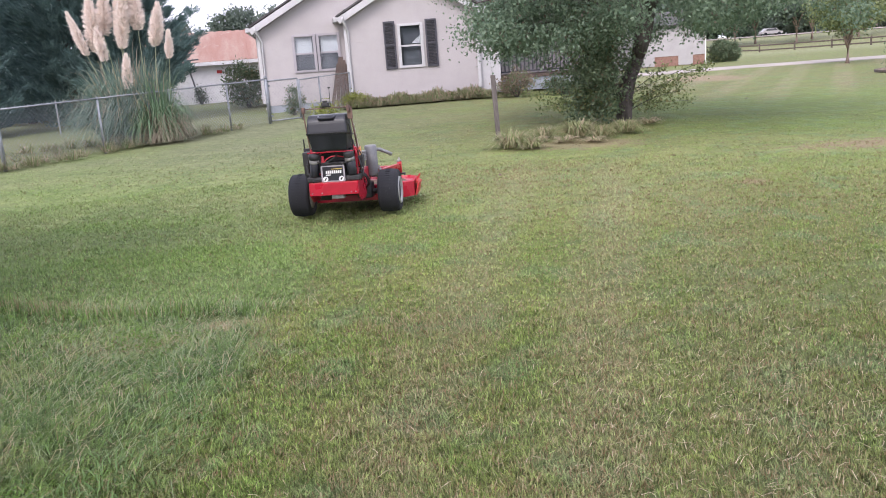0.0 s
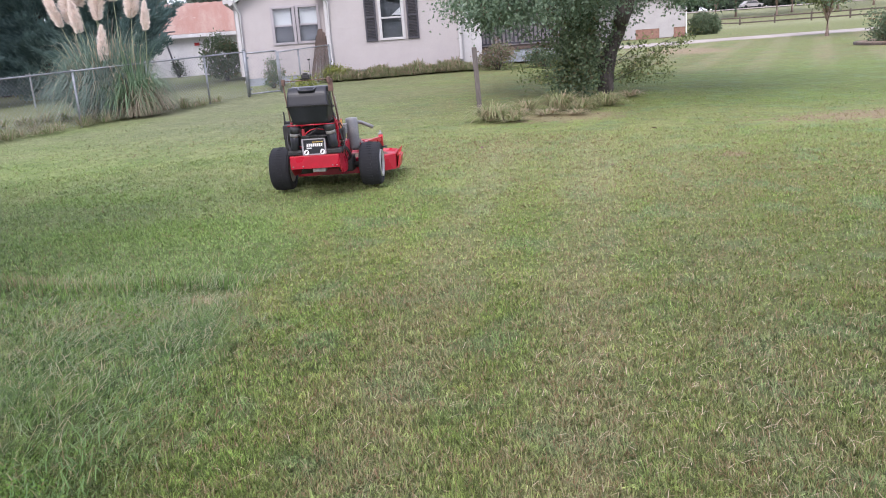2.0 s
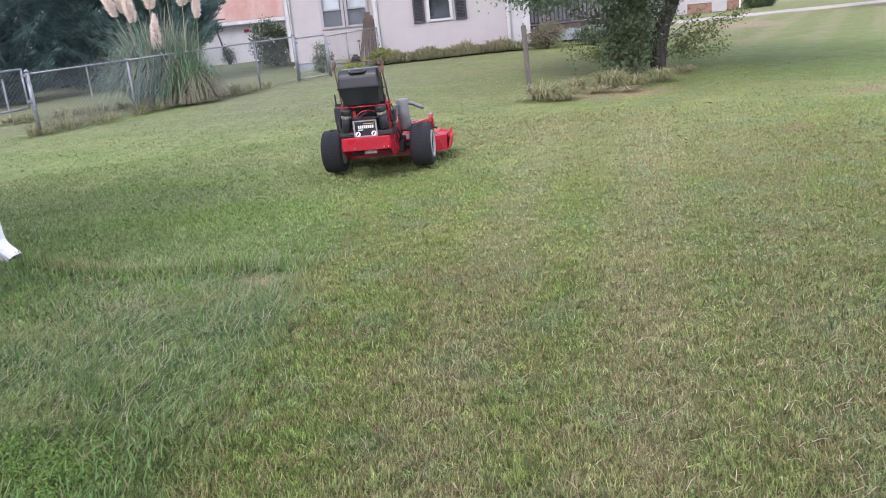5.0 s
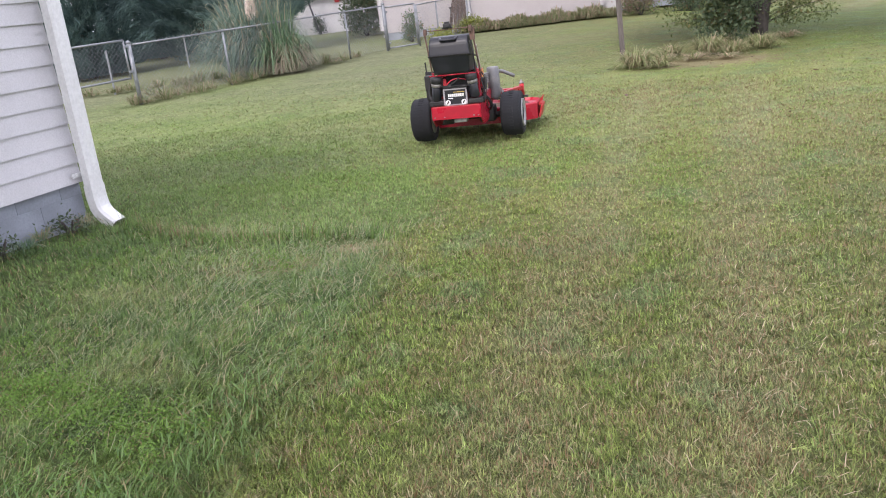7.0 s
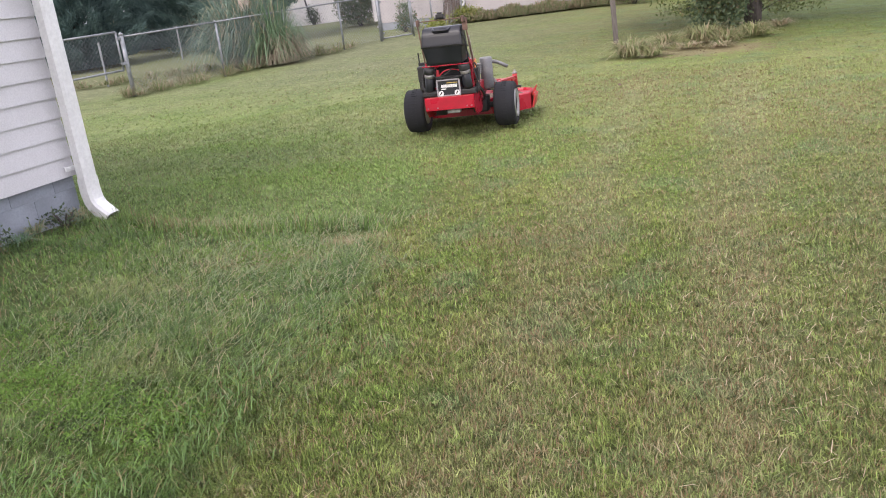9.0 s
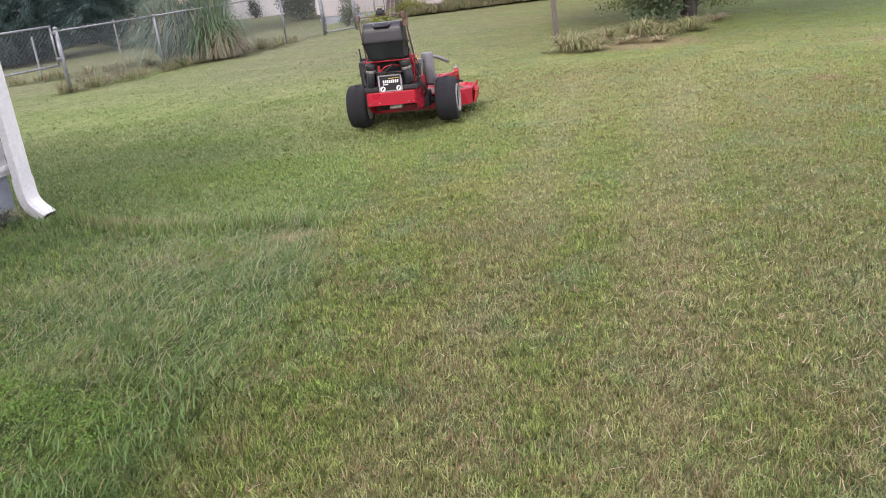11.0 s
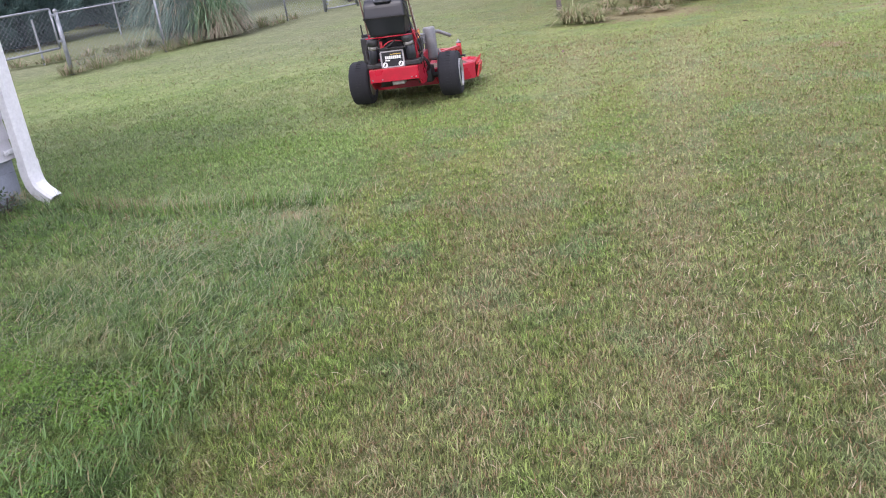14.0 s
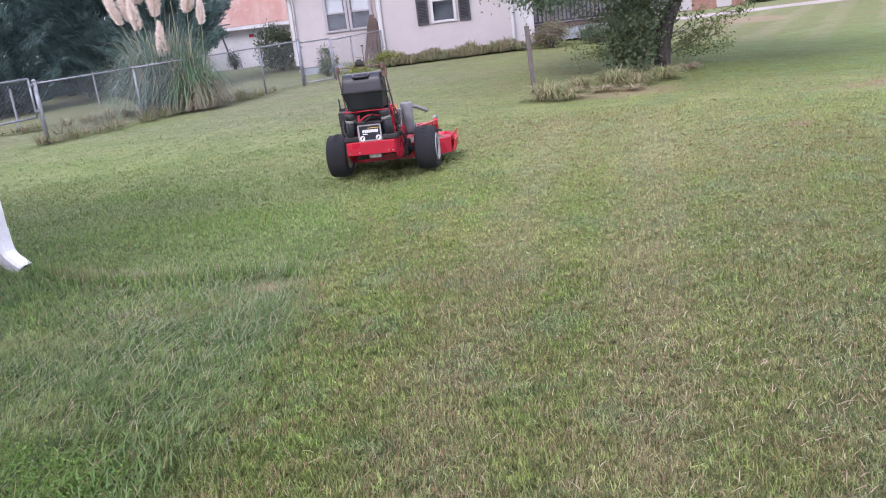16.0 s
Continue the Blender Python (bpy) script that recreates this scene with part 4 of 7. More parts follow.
# ---- pampas grass ----
def pampas():
    t = thing("pampas_grass", spot(-6.78, 18.62), "large pampas grass clump with pinkish cream plumes", "pampas grass")
    def clumped(*spec):
        vs, fs, base = [], [], 0
        for n, reach, height, ox, oy, seed, root, droop in spec:
            v, f = fountain(n, reach, height, 0.02, seed, 7, root, droop)
            v[:, 0] += ox
            v[:, 1] += oy
            vs.append(v)
            fs.append(f + base)
            base += len(v)
        return np.concatenate(vs), np.concatenate(fs)

    def behind_fence(v, f):
        # leaves that would cross the fence lie against its wires instead
        d = v[:, 0] * -0.875 + v[:, 1] * 0.485 + 0.36
        push = np.where(d < 0.05, 0.05 - d + 0.02 * np.sin(v[:, 2] * 40), 0.0)
        return v + push[:, None] * np.array([[-0.875, 0.485, 0.0]]), f

    arrays("leaves", *behind_fence(*clumped((1300, 1.45, 2.15, -0.3, 0.1, 3, 0.42, 0.72), (1200, 1.5, 1.9, -0.75, 0.2, 4, 0.4, 0.82), (700, 1.1, 1.25, -0.2, -0.25, 5, 0.4, 0.95), (420, 1.8, 2.3, -0.6, 0.0, 6, 0.35, 0.8))), blade_pampas, t, "long arching grey-green leaves")
    arrays("fresh_leaves", *clumped((440, 1.0, 1.85, 0.22, -0.05, 7, 0.26, 0.7), (420, 1.15, 1.35, 0.1, -0.2, 8, 0.3, 0.95)), blade_fresh, t, "upright fresh green leaves")
    arrays("dry_leaves", *clumped((620, 0.78, 0.95, 0.45, -0.2, 9, 0.32, 1.05), (420, 0.75, 0.50, -0.3, -0.35, 10, 0.3, 1.25), (420, 0.7, 0.55, 0.3, -0.3, 14, 0.2, 1.3), (130, 1.2, 2.2, -0.5, 0.0, 12, 0.4, 0.6)), blade_tan, t, "dry tan leaves hanging at the base")
    z0 = lawn(-6.78, 18.62)
    for i, (xa, za, xb, zb, wd) in enumerate(((-8.17, 3.12, -7.89, 2.23, 0.28), (-7.77, 3.48, -7.75, 2.3, 0.51), (-7.46, 3.54, -7.58, 2.64, 0.48), (-7.53, 2.72, -7.45, 2.08, 0.3), (-7.18, 3.64, -7.26, 2.45, 0.33),
                                              (-6.93, 3.68, -7.12, 2.32, 0.41), (-6.81, 3.65, -6.79, 2.7, 0.46), (-6.21, 3.18, -6.38, 2.32, 0.41), (-6.03, 2.58, -6.08, 2.04, 0.22), (-6.9, 2.15, -6.96, 1.46, 0.28))):
        dy = (-0.12, 0.1, 0.2, -0.3, 0.25, -0.05, 0.15, -0.1, -0.2, -0.5)[i]
        a, b = Vector((xa + 6.78, dy, za - z0)), Vector((xb + 6.78, dy, zb - z0))
        mid, ln = (a + b) / 2, (a - b).length
        d = (a - b).normalized()
        foot = Vector((0.55 * (xb + 6.78), 0.2 * math.cos(i * 2.3), 0.02))
        bm = bmesh.new()
        pipe(bm, [foot, foot.lerp(b, 0.55) + Vector((0, 0, 0.1)), b, mid + d * ln * 0.3], 0.013, 5, 0.005)
        part("stalk", bm, stalk_mat, t)
        r = np.random.default_rng(60 + i)
        n = 4200
        wd = wd * 0.77
        s = r.uniform(0, 1, n)
        w = wd * np.sin(np.pi * np.clip(s * 0.9 + 0.08, 0, 1)) ** 0.55 * (1.15 - 0.6 * s)
        ang, rad = r.uniform(0, 2 * np.pi, n), np.sqrt(r.uniform(0, 1, n))
        c = np.array(mid)[None] + np.array(d)[None] * ((s - 0.5) * ln)[:, None]
        o = np.stack([np.cos(ang) * rad * w * 0.5, np.sin(ang) * rad * w * 0.5, np.zeros(n)], 1)
        a = c + o * 0.6
        tip = c + o * 1.35 + np.array(d)[None] * r.uniform(0.0, 0.08, n)[:, None] + r.normal(0, 0.018, (n, 3))
        k = r.normal(0, 1, (n, 3)) * 0.010
        v = np.stack([a - k, a + k, tip], 1).reshape(-1, 3)
        arrays("plume", v, np.arange(3 * n).reshape(-1, 3), plume_mat, t, "feathery pinkish cream plume")


pampas()


# ---- bushes and clumps ----
def bush(name, x, y, radii, mat, label, category, hubs=40, per=45, leaf=0.06, sigma=0.12, seed=1, lift=0.55, stems=6, group=""):
    t = thing(name, spot(x, y), label, category, group)
    bm = bmesh.new()
    for i in range(stems):
        a = i * 2.4 + seed
        pipe(bm, [(0.03 * math.cos(a), 0.03 * math.sin(a), -0.03), (0.25 * radii[0] * math.cos(a), 0.25 * radii[1] * math.sin(a), radii[2] * lift), (0.6 * radii[0] * math.cos(a), 0.6 * radii[1] * math.sin(a), radii[2] * 1.5)], 0.014 + 0.01 * radii[2], 5, 0.005)
    part("stems", bm, bark, t, "", True)
    c = shell_points(hubs, (0, 0, radii[2] * (0.45 + lift)), radii, seed, 0.3)
    v, f = leaf_cloud(c, per, sigma, leaf, 0.2, seed)
    v[:, 2] = np.maximum(v[:, 2], 0.02)
    arrays("leaves", v, f, mat, t)


bush("small_shrub", -2.97, 19.4, (0.38, 0.36, 0.22), leaf_yellow, "small yellow-green shrub on the lawn", "shrub", 24, 42, 0.05, 0.075, 2, 1.1)
bush("round_bush", -7.05, 29.0, (0.72, 0.7, 0.75), leaf_bush, "dark green rounded bush beside the house corner", "bush", 70, 70, 0.09, 0.13, 3)
bush("gate_shrub", -4.55, 23.9, (0.26, 0.26, 0.42), leaf_bush, "narrow green shrub beside the wire gate", "shrub", 26, 60, 0.06, 0.08, 4)
bush("clipped_bush", 21.7, 68.5, (1.15, 1.1, 0.85), leaf_low, "dark clipped bush beside the white building", "bush", 260, 90, 0.12, 0.12, 5, 0.5)
bush("porch_shrub", 1.85, 25.2, (0.5, 0.45, 0.36), leaf_twiggy, "brownish twiggy shrub beside the porch", "shrub", 50, 50, 0.07, 0.12, 6)
bush("porch_shrub", 3.4, 26.0, (0.6, 0.4, 0.3), leaf_bush, "low green shrub beside the porch", "shrub", 40, 50, 0.07, 0.12, 7)
bush("lawn_shrub", 16.8, 30.6, (1.25, 1.05, 0.60), leaf_bush, "dark green shrub in a round lawn bed", "shrub", 110, 70, 0.09, 0.16, 8)
bush("shed_weed", -10.15, 34.0, (0.22, 0.22, 0.3), leaf_dark, "dark climbing weed round a leaning pole", "weed", 20, 40, 0.07, 0.09, 9)


def clump(name, x, y, n, reach, height, mat, label, category, seed, group="", wide=0.014):
    ob = thing(name, spot(x, y), label, category, group)
    v, f = fountain(n, reach, height, wide, seed, 6, 0.3 * reach, 0.95)
    arrays("leaves", v, f, mat, ob)


for i, (x, y, n, reach, h) in enumerate(((0.85, 13.25, 420, 0.55, 0.40), (1.15, 13.05, 220, 0.36, 0.25), (2.05, 14.2, 420, 0.55, 0.44), (2.4, 14.05, 220, 0.4, 0.30), (2.9, 14.5, 320, 0.48, 0.34), (1.5, 14.5, 220, 0.45, 0.25))):
    clump("strap_leaf_clump", x, y, n, reach, h, blade_lily, "pale yellow-green strap-leaf clump in the tree bed", "clump", 70 + i, "clumps in the tree bed")
for i, (x, y, h) in enumerate(((1.75, 13.6, 0.16), (2.2, 13.5, 0.12), (1.3, 13.9, 0.14), (3.1, 15.3, 0.2), (3.6, 15.8, 0.2))):
    clump("dry_weed_clump", x, y, 150, 0.36, h, blade_dry, "dry tan weeds in the tree bed", "weed", 90 + i, "dry weeds")
for i in range(34):
    u = i / 33
    back = 0.5 * abs(math.sin(i * 1.3)) if 8 < i < 26 else 0.1
    clump("dry_weed_clump", -8.25 + 2.9 * u + 0.2 * math.sin(i * 3.3) - back, 15.0 + 5.2 * u - 0.15 + 0.2 * math.cos(i * 2.1) + 0.3 * back, 70, 0.36, 0.28 + 0.12 * math.sin(i * 1.9), blade_weed, "dry pinkish tan weeds along the fence", "weed", 120 + i, "dry weeds", 0.009)


for i in range(16):
    a, b = (i * 0.618) % 1.0, (i * 0.377) % 1.0
    clump("dry_weed_clump", -8.7 - 2.6 * a + 0.9 * b, 16.4 + 2.2 * b + 1.0 * a, 75, 0.42, 0.28 + 0.12 * math.sin(i * 2.7), blade_weed, "dry pinkish tan weeds behind the fence", "weed", 170 + i, "dry weeds", 0.010)


# low broad-leaved weeds in the uncut grass
vs, fs, base = [], [], 0
for i, (wx, wy, n, sx, sy) in enumerate(((-2.62, 3.15, 90, 0.22, 0.12), (-2.21, 2.98, 60, 0.16, 0.09), (-2.9, 3.6, 40, 0.2, 0.15), (-1.95, 4.85, 30, 0.15, 0.1), (-3.2, 5.0, 40, 0.25, 0.3), (-1.85, 2.8, 40, 0.15, 0.12), (-2.5, 2.4, 60, 0.4, 0.2))):
    r = np.random.default_rng(300 + i)
    c = np.stack([r.normal(wx, sx, n), r.normal(wy, sy, n), np.zeros(n)], 1)
    c[:, 2] = lawn_np(c[:, 0], c[:, 1]) + r.uniform(0.015, 0.06, n)
    v, f = leaf_cloud(c, 34, (0.028, 0.028, 0.012), 0.014, 0.0, 300 + i, 0.5)
    vs.append(v)
    fs.append(f + base)
    base += len(v)
tagged(arrays("lawn_weeds", np.concatenate(vs), np.concatenate(fs), leaf_weed), "low bright green broad-leaved weeds in the lawn", "weeds", "", "stuff")


# ---- the house across the lawn ----
def lap_wall(parent, mat, left, right, z0, z1, lap, holes, depth=0.12, y=0.0):
    """Lapped boards between the edges left(z) and right(z), with openings left free. Each board leans out at its foot."""
    z = z0
    while z < z1 - 1e-4:
        top = min(z + lap, z1)
        cuts = sorted({z, top, *[h for a, b, c, d in holes for h in (c, d) if z < h < top]})
        for s, e in zip(cuts, cuts[1:]):
            spans = [(left, right)]
            for a, b, c, d in holes:
                if s >= c - 1e-4 and e <= d + 1e-4:
                    spans = [(left, lambda q, a=a: a), (lambda q, b=b: b, right)] if len(spans) == 1 else spans[:-1] + [(spans[-1][0], lambda q, a=a: a), (lambda q, b=b: b, right)]
            for lo, hi in spans:
                if hi(s) - lo(s) < 0.02:
                    continue
                bm = bmesh.new()
                o0, o1 = 0.007 * (1 - (s - z) / lap), 0.007 * (1 - (e - z) / lap)
                h1 = max(hi(e), lo(e) + 0.001)
                p = [(lo(s), y - o0, s), (hi(s), y - o0, s), (h1, y - o1, e), (lo(e), y - o1, e)]
                q = [(a, y + depth, c) for a, b, c in p]
                a = [bm.verts.new(v) for v in p]
                b = [bm.verts.new(v) for v in q]
                bm.faces.new(a)
                bm.faces.new(b[::-1])
                for i in range(4):
                    bm.faces.new((a[i], b[i], b[(i + 1) % 4], a[(i + 1) % 4]))
                bmesh.ops.recalc_face_normals(bm, faces=bm.faces[:])
                part("siding_board", bm, mat, parent)
        z = top


def window(parent, u0, u1, z0, z1, y, blinds):
    """One sash window: frame, meeting rail, two panes, a dim room behind, half-drawn blind."""
    w, h, cx, cz = u1 - u0, z1 - z0, (u0 + u1) / 2, (z0 + z1) / 2
    bm = bmesh.new()
    for sx in (u0 + 0.04, u1 - 0.04):
        box(bm, (0.08, 0.11, h), (sx, y, cz), bevel=0.008)
    for sz in (z0 + 0.035, z1 - 0.035):
        box(bm, (w - 0.16, 0.10, 0.07), (cx, y + 0.003, sz), bevel=0.008)
    fmat = frame_grey if blinds == "half" else white_trim
    fr = part("window", bm, fmat, parent, "pale sash window")
    bm = bmesh.new()
    box(bm, (w - 0.16, 0.05, 0.05), (cx, y + 0.005, cz), bevel=0.006)
    part("meeting_rail", bm, fmat, fr)
    for za, zb in ((z0 + 0.08, cz - 0.025), (cz + 0.025, z1 - 0.08)):
        bm = bmesh.new()
        box(bm, (w - 0.16, 0.006, zb - za), (cx, y + 0.02, (za + zb) / 2))
        g = part("pane", bm, glass, fr)
        g.visible_shadow = False
    bm = bmesh.new()
    box(bm, (w + 0.3, 0.04, h + 0.3), (cx, y + 0.7, cz))
    for sx in (-1, 1):
        box(bm, (0.04, 0.62, h + 0.3), (cx + sx * (w / 2 + 0.12), y + 0.37, cz))
    for sz in (-1, 1):
        box(bm, (w + 0.2, 0.62, 0.04), (cx, y + 0.37, cz + sz * (h / 2 + 0.12)))
    part("dim_room", bm, room_dark, fr)
    bm = bmesh.new()
    if blinds == "half":
        box(bm, (w - 0.12, 0.012, h * 0.5), (cx, y + 0.075, z1 - h * 0.25 - 0.03))
        part("blind", bm, blind, fr, "pale half-drawn blind")
        # added sheet behind the lower pane, coloured as the glass's grey reflection
        bm = bmesh.new()
        box(bm, (w - 0.12, 0.008, h * 0.47), (cx, y + 0.09, z0 + h * 0.25))
        part("reflection_sheet", bm, reflection_grey, fr, "added grey sheet standing for the pane's reflection")
    else:
        slab(bm, [(0.02, 0.06), (w / 2 - 0.06, 0.30), (w / 2 - 0.06, 0.06)], 0.01, pose(cx, y + 0.10, cz, 90))
        part("curtain", bm, blind, fr, "pale curtain edge")
        # added sheet over the whole window, its colour stands for reflection
        bm = bmesh.new()
        box(bm, (w - 0.12, 0.008, h - 0.1), (cx, y + 0.12, cz))
        part("reflection_sheet", bm, reflection_grey, fr, "added grey sheet standing for the pane's reflection")


def gutter_spout(parent, u, y, z_top, z_bot, out=0.3, kick=0.22):
    bm = bmesh.new()
    pipe(bm, [(u - 0.12, y - out, z_top + 0.1), (u - 0.12, y - out, z_top), (u - 0.03, y - 0.10, z_top - 0.22), (u, y - 0.06, z_top - 0.32), (u, y - 0.06, z_bot + 0.16), (u, y - 0.09, z_bot + 0.08), (u - 0.05, y - kick, z_bot + 0.02)], 0.036, 8)
    part("downspout", bm, white_trim, parent, "white downspout with a kicked-out foot", True)


def gable_roof(parent, u0, u1, z_eave, pitch, y0, y1, over):
    """Two roof slopes with shingles, white rake boards and soffits."""
    um = (u0 + u1) / 2
    half = um - u0 + over
    zr = z_eave + half * pitch
    for s, name in ((-1, "roof_slope"), (1, "roof_slope")):
        bm = bmesh.new()
        slab(bm, [(0, 0), (math.hypot(half, half * pitch), 0), (math.hypot(half, half * pitch), y1 - y0 + over), (0, y1 - y0 + over)], 0.05,
             Matrix.Translation((um, y0 - over, zr + 0.04)) @ (Matrix(((s, 0, 0, 0), (0, 1, 0, 0), (0, 0, 1, 0), (0, 0, 0, 1))) @ pose(0, 0, 0, 0, math.degrees(math.atan(pitch)), 0)))
        part(name, bm, shingle, parent, "dark shingle roof slope")
        bm = bmesh.new()
        c, t = math.cos(math.atan(pitch)), math.hypot(half, half * pitch)
        m = Matrix.Translation((um, y0 - over - 0.03, zr)) @ (Matrix(((s, 0, 0, 0), (0, 1, 0, 0), (0, 0, 1, 0), (0, 0, 0, 1))) @ pose(0, 0, 0, 0, math.degrees(math.atan(pitch)), 0))
        slab(bm, [(0, -0.0), (t + 0.02, 0.0), (t + 0.02, over + 0.02), (0, over + 0.02)], -0.17, m)
        part("rake_board", bm, white_trim, parent, "white rake board and soffit")
        bm = bmesh.new()
        box(bm, (0.12, y1 - y0 + over, 0.13), (um + s * (half + 0.05), (y0 + y1 - over) / 2, z_eave - 0.03), bevel=0.02)
        part("gutter", bm, white_trim, parent, "white gutter")


HX, HY = -1.2, 25.5
H0 = lawn(HX, HY)


def far_house():
    t = thing("house", pose(HX, HY, H0, 0, 0, 10), "pale pinkish lap-sided house with two gables and dark shutters", "house")
    # right gable in front, left gable half a metre behind
    holes = [(-0.36, 0.40, 1.02, 2.30)]
    lap_wall(t, pink_vinyl, lambda z: -1.86 + max(0, z - 2.52) / 0.56, lambda z: 2.02 - max(0, z - 2.52) / 0.56, 0.22, 3.6, 0.102, holes)
    lap_wall(t, pink_vinyl, lambda z: -4.38 + max(0, z - 2.38) / 0.56, lambda z: -1.86 if z < 2.9 else 0.9 - (z - 2.9), 0.20, 4.0, 0.102, [(-3.46, -2.76, 1.10, 2.20), (-2.74, -2.04, 1.10, 2.20)], y=0.5)
    bm = bmesh.new()
    box(bm, (0.12, 0.38, 2.2), (-1.80, 0.305, 1.40))
    box(bm, (0.12, 8.0, 2.1), (-4.44, 4.62, 1.33))
    box(bm, (0.12, 8.5, 2.2), (2.08, 4.37, 1.40))
    part("side_walls", bm, pink_vinyl, t)
    bm = bmesh.new()
    box(bm, (3.86, 0.14, 0.5), (0.08, 0.085, 0.05))
    box(bm, (2.5, 0.14, 0.5), (-3.12, 0.585, 0.03))
    part("foundation", bm, block, t, "grey block foundation")
    for u, y, zb, zt in ((-1.88, -0.02, 0.3, 2.52), (2.04, -0.02, 0.3, 2.5), (-4.42, 0.48, 0.28, 2.38)):
        bm = bmesh.new()
        box(bm, (0.09, 0.1, zt - zb), (u, y, (zt + zb) / 2), bevel=0.006)
        part("corner_trim", bm, white_trim, t)
    window(t, -0.36, 0.40, 1.02, 2.30, 0.0, "swag")
    window(t, -3.46, -2.76, 1.10, 2.20, 0.5, "half")
    window(t, -2.74, -2.04, 1.10, 2.20, 0.5, "half")
    for u in (-0.60, 0.645):
        bm = bmesh.new()
        for sx in (-0.145, 0.145):
            box(bm, (0.05, 0.035, 1.38), (u + sx, -0.035, 1.70), bevel=0.005)
        for sz in (1.04, 1.70, 2.36):
            box(bm, (0.24, 0.034, 0.06), (u, -0.035, sz), bevel=0.004)
        for k in range(30):
            box(bm, (0.24, 0.012, 0.036), (u, -0.03, 1.085 + 0.0425 * k), (25, 0, 0))
        part("shutter", bm, shutter_paint, t, "dark louvred shutter")
    gutter_spout(t, -1.82, 0.0, 2.50, 0.42)
    gutter_spout(t, -4.34, 0.5, 2.38, 0.10)
    gable_roof(t, -1.86, 2.02, 2.56, 0.56, 0.0, 6.0, 0.24)
    gable_roof(t, -4.38, 2.3, 2.44, 0.56, 0.5, 9.0, 0.26)
    # wing behind the porch
    lap_wall(t, pink_vinyl, lambda z: 2.15, lambda z: 8.6, 0.3, 2.7, 0.102, [], y=4.0)
    bm = bmesh.new()
    slab(bm, [(2.1, 0), (9.0, 0), (9.0, 3.2), (2.1, 3.2)], 0.08, pose(0, 1.3, 2.72, 14))
    part("porch_roof", bm, shingle, t, "dark porch roof")
    bm = bmesh.new()
    box(bm, (0.62, 0.09, 2.44), (2.42, 0.14, 1.36), bevel=0.008)
    part("porch_end_panel", bm, white_trim, t, "white end panel of the porch")


far_house()


def porch():
    t = thing("porch", pose(HX, HY, H0, 0, 0, 10), "shaded porch with dark railing and grey block base", "porch")
    bm = bmesh.new()
    box(bm, (3.9, 2.0, 0.40), (4.6, 2.95, 0.20))
    part("porch_base", bm, block, t, "grey block porch base")
    bm = bmesh.new()
    box(bm, (4.0, 2.08, 0.1), (4.6, 2.95, 0.452), bevel=0.01)
    part("porch_floor", bm, board_wood, t, "dark brown porch floor edge")
    bm = bmesh.new()
    box(bm, (3.8, 0.06, 0.06), (4.6, 2.0, 1.30), bevel=0.008)
    box(bm, (3.8, 0.05, 0.05), (4.6, 2.0, 0.62), bevel=0.008)
    part("railing", bm, shutter_paint, t, "dark railing")
    for k in range(28):
        bm = bmesh.new()
        box(bm, (0.04, 0.035, 0.64), (2.78 + k * 0.135, 2.0, 0.96))
        part("baluster", bm, shutter_paint, t)


porch()


def plank(x, y, length, wide, lean, turn):
    bm = bmesh.new()
    box(bm, (wide, 0.035, length), (0, 0, length / 2), bevel=0.004)
    ob = part("leaning_board", bm, board_wood)
    ob.matrix_world = spot(x, y, 10) @ pose(0, 0, 0, lean, turn, 0)
    tagged(ob, "brown weathered board leaning on the house wall", "board", "boards on the house wall")


for i, (u, ln, wd, tn) in enumerate(((-2.46, 1.36, 0.10, 13), (-2.31, 1.50, 0.09, 8), (-2.14, 1.52, 0.12, 3), (-1.97, 1.42, 0.10, -1), (-1.84, 1.30, 0.08, -4))):
    q = pose(HX, HY, 0, 0, 0, 10) @ Vector((u, 0.10 - 0.05 * (i % 2) - 0.012 * i, 0))
    plank(q.x, q.y, ln, wd, -11 - 2 * (i % 2), tn)

# low planting along the house wall
for i in range(56):
    k = i / 55
    q = pose(HX, HY, 0, 0, 0, 10) @ Vector((-2.0 + 4.2 * k, -0.5 + 0.25 * math.sin(i * 2.7), 0))
    hgt = 0.27 + 0.09 * math.sin(i * 0.45 - 1.2) + 0.06 * math.sin(i * 1.3) + 0.05 * math.sin(i * 3.1)
    clump("border_plant", q.x, q.y, 190, 0.34, hgt + 0.12, (blade_border, blade_weed, blade_border, blade_border, blade_weed)[i % 5], "dull green and brown border plant along the house wall", "plant", 300 + i, "border plants", 0.022)
bush("border_shrub", -2.9, 24.7, (0.42, 0.3, 0.22), leaf_yellow, "yellow-green shrub below the leaning boards", "shrub", 36, 50, 0.06, 0.09, 13)


